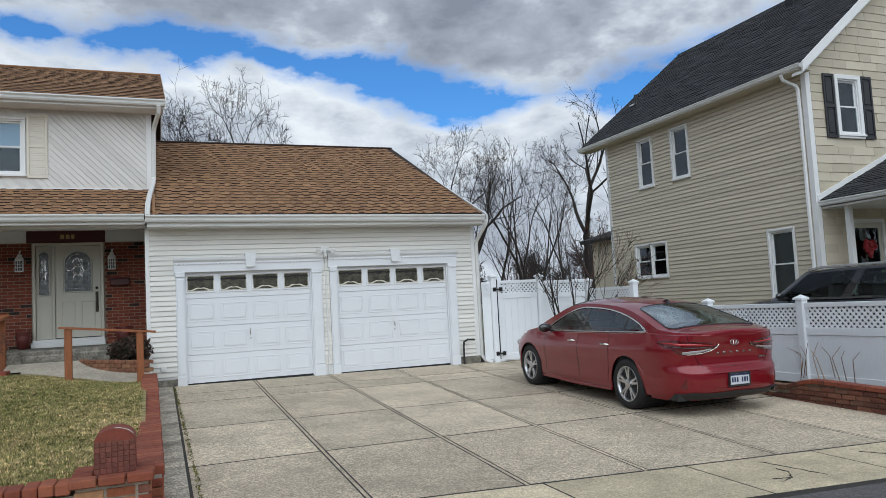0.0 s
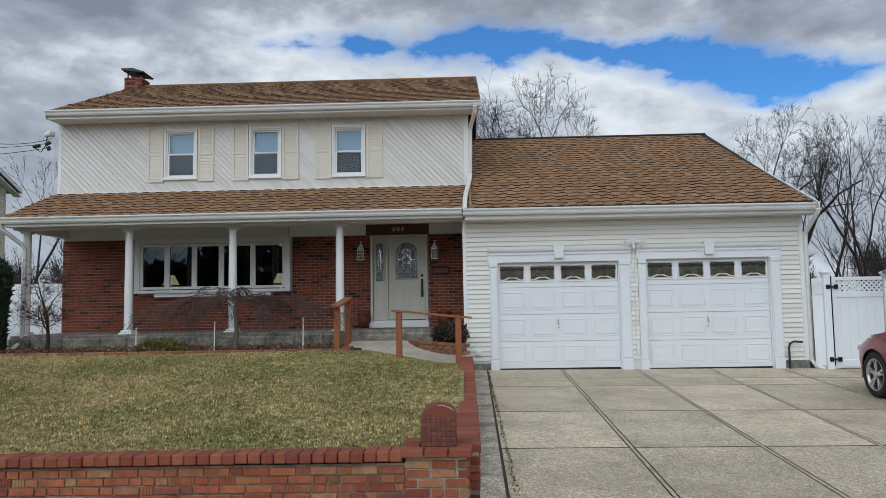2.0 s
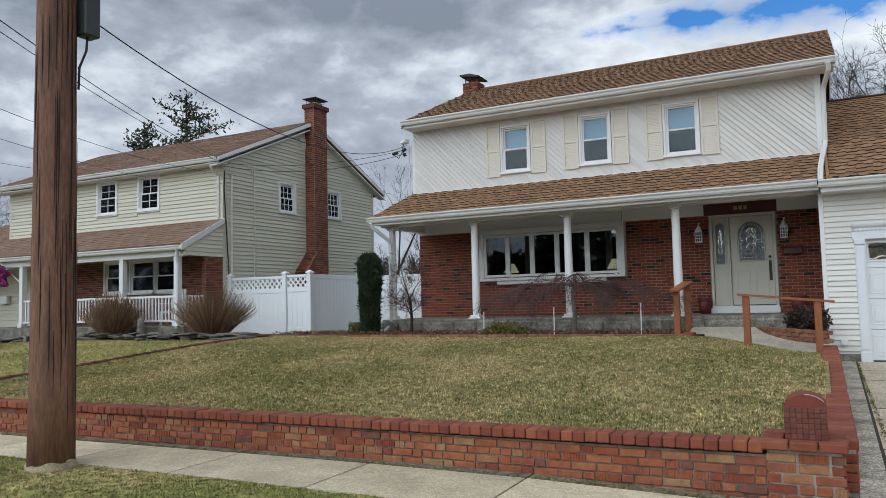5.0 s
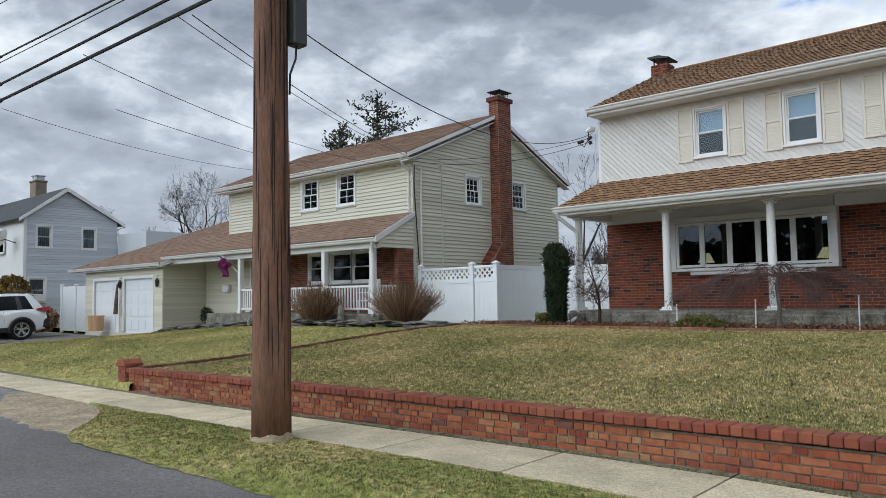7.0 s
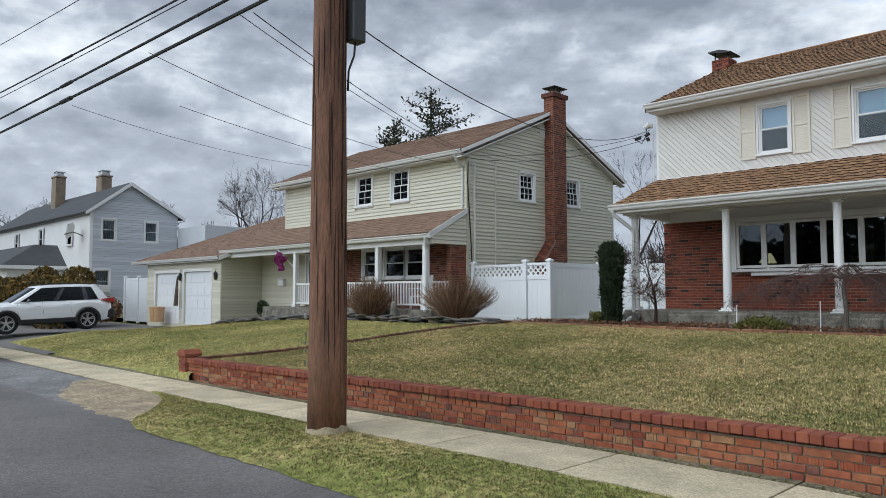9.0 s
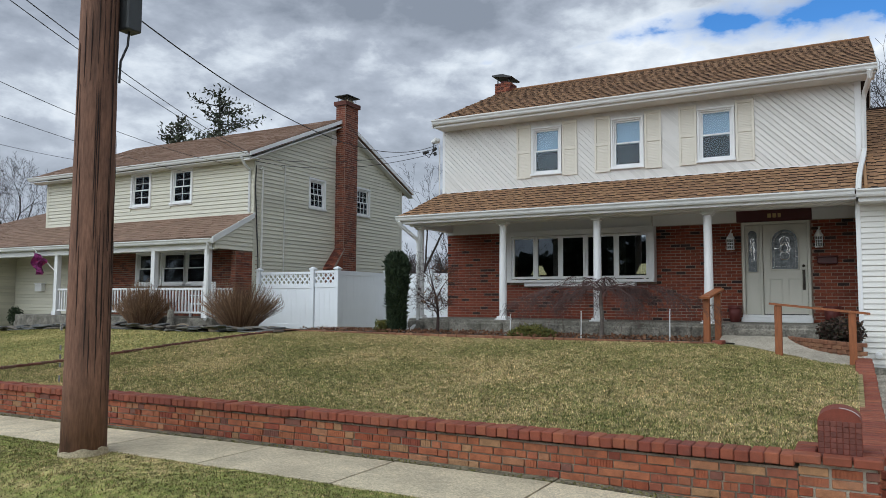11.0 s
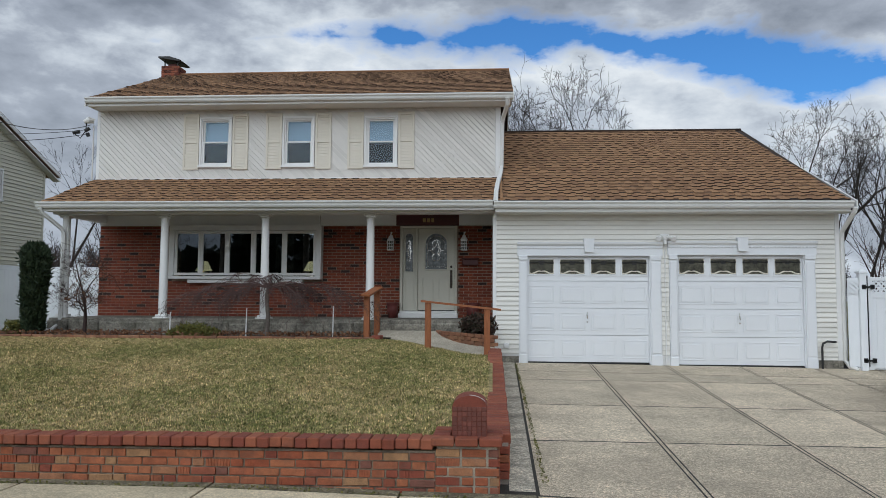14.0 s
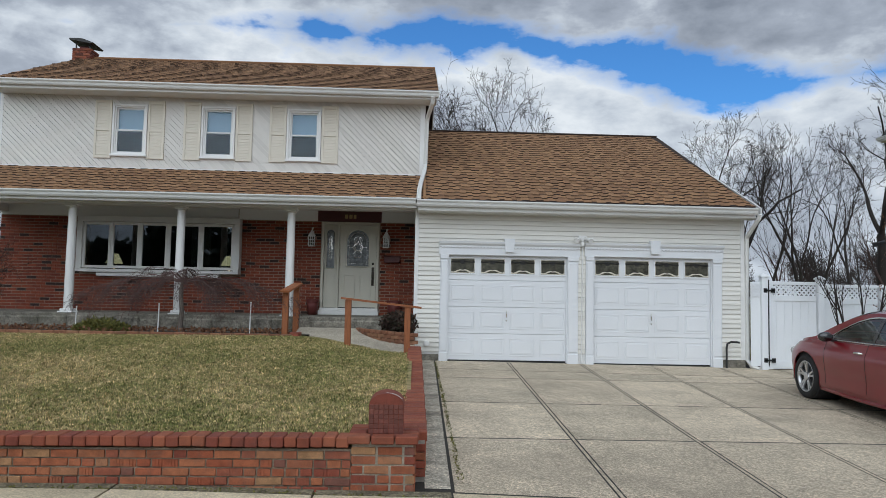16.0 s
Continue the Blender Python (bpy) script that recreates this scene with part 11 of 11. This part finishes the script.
# slate edging of that bed, statue, stones
lbed = sheet("neighbour_bed", steps(-26.5, -11.6, 40), steps(-1.75, -0.6, 6), lambda x, y: lawn_z(x, y) + 0.03 + 0.03 * noise.noise((x * 2, y * 2, 0)), SOIL, "dark soil bed before the neighbour's porch", "flower bed")
sl = thing("slate_edging", "stacked flat slates edging the neighbour's bed", "edging", at=(-16, -1.8, 0.4))
for k in range(150):
    x = -26.0 + 14.2 * k / 150
    lay = rng.randint(0, 2)
    w = rng.uniform(0.22, 0.5)
    piece("slate", (round(w, 1), 0.2, 0.035), SLATE, sl, pose(x, -1.85 + rng.uniform(-0.12, 0.12), lawn_z(x, -1.8) + 0.0 + 0.045 * lay, rng.uniform(-8, 8), rng.uniform(-8, 8), rng.uniform(-30, 30)), 0.008)
statue = thing("garden_statue", "small pale grey garden statue standing among stones", "statue", at=(-16.0, -1.3, 0.42))
part("figure", tube(bmesh.new(), [(-16.0, -1.3, 0.40), (-16.0, -1.3, 0.5), (-16.0, -1.3, 0.75), (-16.0, -1.3, 0.92), (-16.0, -1.3, 1.0)], [0.14, 0.12, 0.09, 0.08, 0.03], 10), STONE, statue)
ROCK = mat("warm_boulder", (0.24, 0.19, 0.13), 0.9, 0.3, 5, 0.5, 40)
for bx_, by_, br in ((-15.3, -1.5, 0.18), (-17.5, -1.5, 0.13), (-13.9, -1.7, 0.16)):
    rock = thing("boulder", "rounded tan boulder in the bed", "stone", group="bed boulders", at=(bx_, by_, 0.45))
    bm = bmesh.new()
    bmesh.ops.create_icosphere(bm, subdivisions=3, radius=1.0)
    for v in bm.verts:
        v.co *= 1 + 0.25 * noise.noise(v.co * 1.4 + Vector((bx_, 0, 0)))
        v.co = Vector((v.co.x * br * 1.25 + bx_, v.co.y * br + by_, v.co.z * br * 0.75 + 0.48))
    part("stone", bm, ROCK, rock, smooth=True)
chair = thing("porch_chair", "white slatted chair on the neighbour's porch", "chair", at=(-16.2, 0.0, 0.74))
for k in range(5):
    part("back_slat", box(-16.5 + 0.11 * k, -16.42 + 0.11 * k, 0.22, 0.25, 1.1, 1.75, 0.006), WHITE, chair)
part("seat", box(-16.5, -15.98, -0.25, 0.25, 1.1, 1.14, 0.006), WHITE, chair)
for sx in (-16.5, -16.03):
    for sy in (-0.24, 0.2):
        part("leg", box(sx, sx + 0.05, sy, sy + 0.05, 0.74, 1.1), WHITE, chair)
    part("arm", box(sx - 0.02, sx + 0.07, -0.28, 0.25, 1.34, 1.37, 0.005), WHITE, chair)
small_dark = thing("small_evergreen", "small dark evergreen bush against sage siding", "shrub", at=(-25.7, 0.3, 0.3))
n = 700
d = rt.normal(size=(n, 3))
d /= np.linalg.norm(d, axis=1)[:, None]
leafy("foliage", EVERGREEN, np.array((-25.7, 0.3, 0.62)) + d * rt.uniform(0.5, 1.0, n)[:, None] * (0.26, 0.24, 0.32), 0.09, 9, 0.3, small_dark)
part("stem", tube(bmesh.new(), [(-25.7, 0.3, 0.15), (-25.7, 0.3, 0.6)], 0.02, 6), BARK, small_dark)
# hedge and clipped bushes at the far driveway
hed = thing("clipped_hedge", "bronze-green clipped hedge along the far driveway", "hedge", at=(-36, -6, 0))
n = 60000
u = rt.uniform(0, 1, (n, 3))
ph = np.stack([-52 + 18 * u[:, 0], -5.2 + 2.2 * u[:, 1], -0.3 + 2.1 * u[:, 2] ** 0.7 + 0.2 * np.sin(u[:, 0] * 17)], 1)
leafy("foliage", HEDGE, ph, 0.17, 6, 0.26, hed, up=0.8)
for bx_, by_, br in ((-39.5, -3.6, 0.75), (-36.5, -3.0, 0.7)):
    ball = thing("clipped_bush", "rounded clipped bronze bush above the hedge", "shrub", group="clipped bushes", at=(bx_, by_, 0))
    n = 3000
    d = rt.normal(size=(n, 3))
    d /= np.linalg.norm(d, axis=1)[:, None]
    leafy("foliage", HEDGE, np.array((bx_, by_, 1.75)) + d * rt.uniform(0.75, 1.03, n)[:, None] * br, 0.14, 7, 0.28, ball, up=0.8)
    part("stem", tube(bmesh.new(), [(bx_, by_, -0.2), (bx_, by_, 1.75)], 0.06, 6), BARK, ball)
drum = thing("dry_bush", "round dry tan bush beside the far fence", "shrub", at=(-30.3, -2.6, 0))
n = 2500
d = rt.normal(size=(n, 3))
d /= np.linalg.norm(d, axis=1)[:, None]
leafy("foliage", TWIG, np.array((-34.6, -2.4, 0.5)) + d * rt.uniform(0.6, 1.05, n)[:, None] * (0.75, 0.6, 0.55), 0.13, 8, 0.3, drum)

# conifers behind the neighbour's roof
for cx, cy, hgt, wid, sd in ((-36.8, 20, 15.4, 4.2, 1), (-41.9, 21, 14.4, 2.8, 2)):
    con = thing("conifer", "tall dark conifer with flat layered branches", "conifer", group="conifers", at=(cx, cy, 0))
    part("trunk", tube(bmesh.new(), [(cx, cy, 0), (cx + 0.1, cy, hgt * 0.6), (cx, cy, hgt)], [0.28, 0.17, 0.03], 8), BARK, con)
    rc = random.Random(sd)
    spots, bm = [], bmesh.new()
    for k in range(44):
        f = k / 44
        z = hgt * (0.55 + 0.44 * f)
        reach = wid * (1.03 - f) ** 0.42 * rc.uniform(0.35, 1.1)
        a = rc.uniform(0, 6.283)
        e = Vector((cx + reach * math.cos(a), cy + reach * math.sin(a), z + rc.uniform(0.1, 0.7) * (1 - 0.5 * f)))
        b0 = Vector((cx, cy, z - 0.3))
        tube(bm, [b0, b0.lerp(e, 0.5) - Vector((0, 0, 0.15)), e], [0.05, 0.035, 0.012], 4, caps=False)
        for j in range(int(95 * reach / wid) + 14):
            t = rc.uniform(0.25, 1.02)
            p = b0.lerp(e, t)
            spots.append((p.x + rc.gauss(0, 0.24), p.y + rc.gauss(0, 0.24), p.z - 0.15 * (1 - abs(2 * t - 1)) + rc.gauss(0, 0.05)))
    part("limb_frame", bm, BARK, con)
    leafy("foliage", NEEDLE, np.array(spots), 0.30, sd + 20, 0.2, con)

# bed markers, ground litter, dry stalks by the fence
for k, (sx, zt) in enumerate(((-6.42, 0.95), (-4.87, 1.03), (-3.13, 1.08))):
    st = thing("bed_stake", "thin white plastic stake in the flower bed", "stake", group="bed stakes", at=(sx, -0.65, 0.5))
    part("rod", tube(bmesh.new(), [(sx, -0.65, 0.45), (sx + 0.008, -0.65, zt)], [0.013, 0.011], 8), WHITE, st)
    part("tip", tube(bmesh.new(), [(sx + 0.008, -0.65, zt), (sx + 0.008, -0.65, zt + 0.02)], 0.016, 8), WHITE, st)
n = 2600
lit = np.stack([rt.uniform(-11.8, -2.4, n), rt.uniform(-1.1, -0.05, n), np.full(n, 0.545) + rt.uniform(-0.01, 0.03, n)], 1)
ob = leafy("leaf_litter", DEADLEAF, lit, 0.05, 12, 0.45)
tagged(ob, "dry brown leaf litter on the bed", "leaves", kind="stuff")
stalk = thing("dry_weed", "thin dry stalks growing along the fence kerb", "weeds", at=(9.1, -6, -0.1))
for k in range(14):
    x, y = rw_.uniform(8.8, 9.4), rw_.uniform(-8.2, -5.4)
    part("stalk", tube(bmesh.new(), [(x, y, -0.12), (x + rw_.uniform(-0.05, 0.05), y + rw_.uniform(-0.08, 0.08), 0.2), (x + rw_.uniform(-0.15, 0.1), y + rw_.uniform(-0.2, 0.2), rw_.uniform(0.25, 0.55))], [0.006, 0.005, 0.003], 4), TWIG, stalk)
# moss and weeds in the driveway joints
ms_ = []
for k in range(2200):
    if rw_.random() < 0.55:
        x, y = 0.455 + rw_.gauss(0, 0.012), rw_.uniform(-8.6, -0.3)
    else:
        x, y = rw_.uniform(-11, 0.2), -9.215 + rw_.gauss(0, 0.012)
    ms_.append((x, y, (drive_z(x, y) if x > 0.25 else pave_z(x)) + 0.002))
ob = leafy("joint_weeds", JUNIPER, np.array(ms_), 0.022, 13, 0.35)
tagged(ob, "tiny weeds growing in the concrete joints", "weeds", kind="stuff")
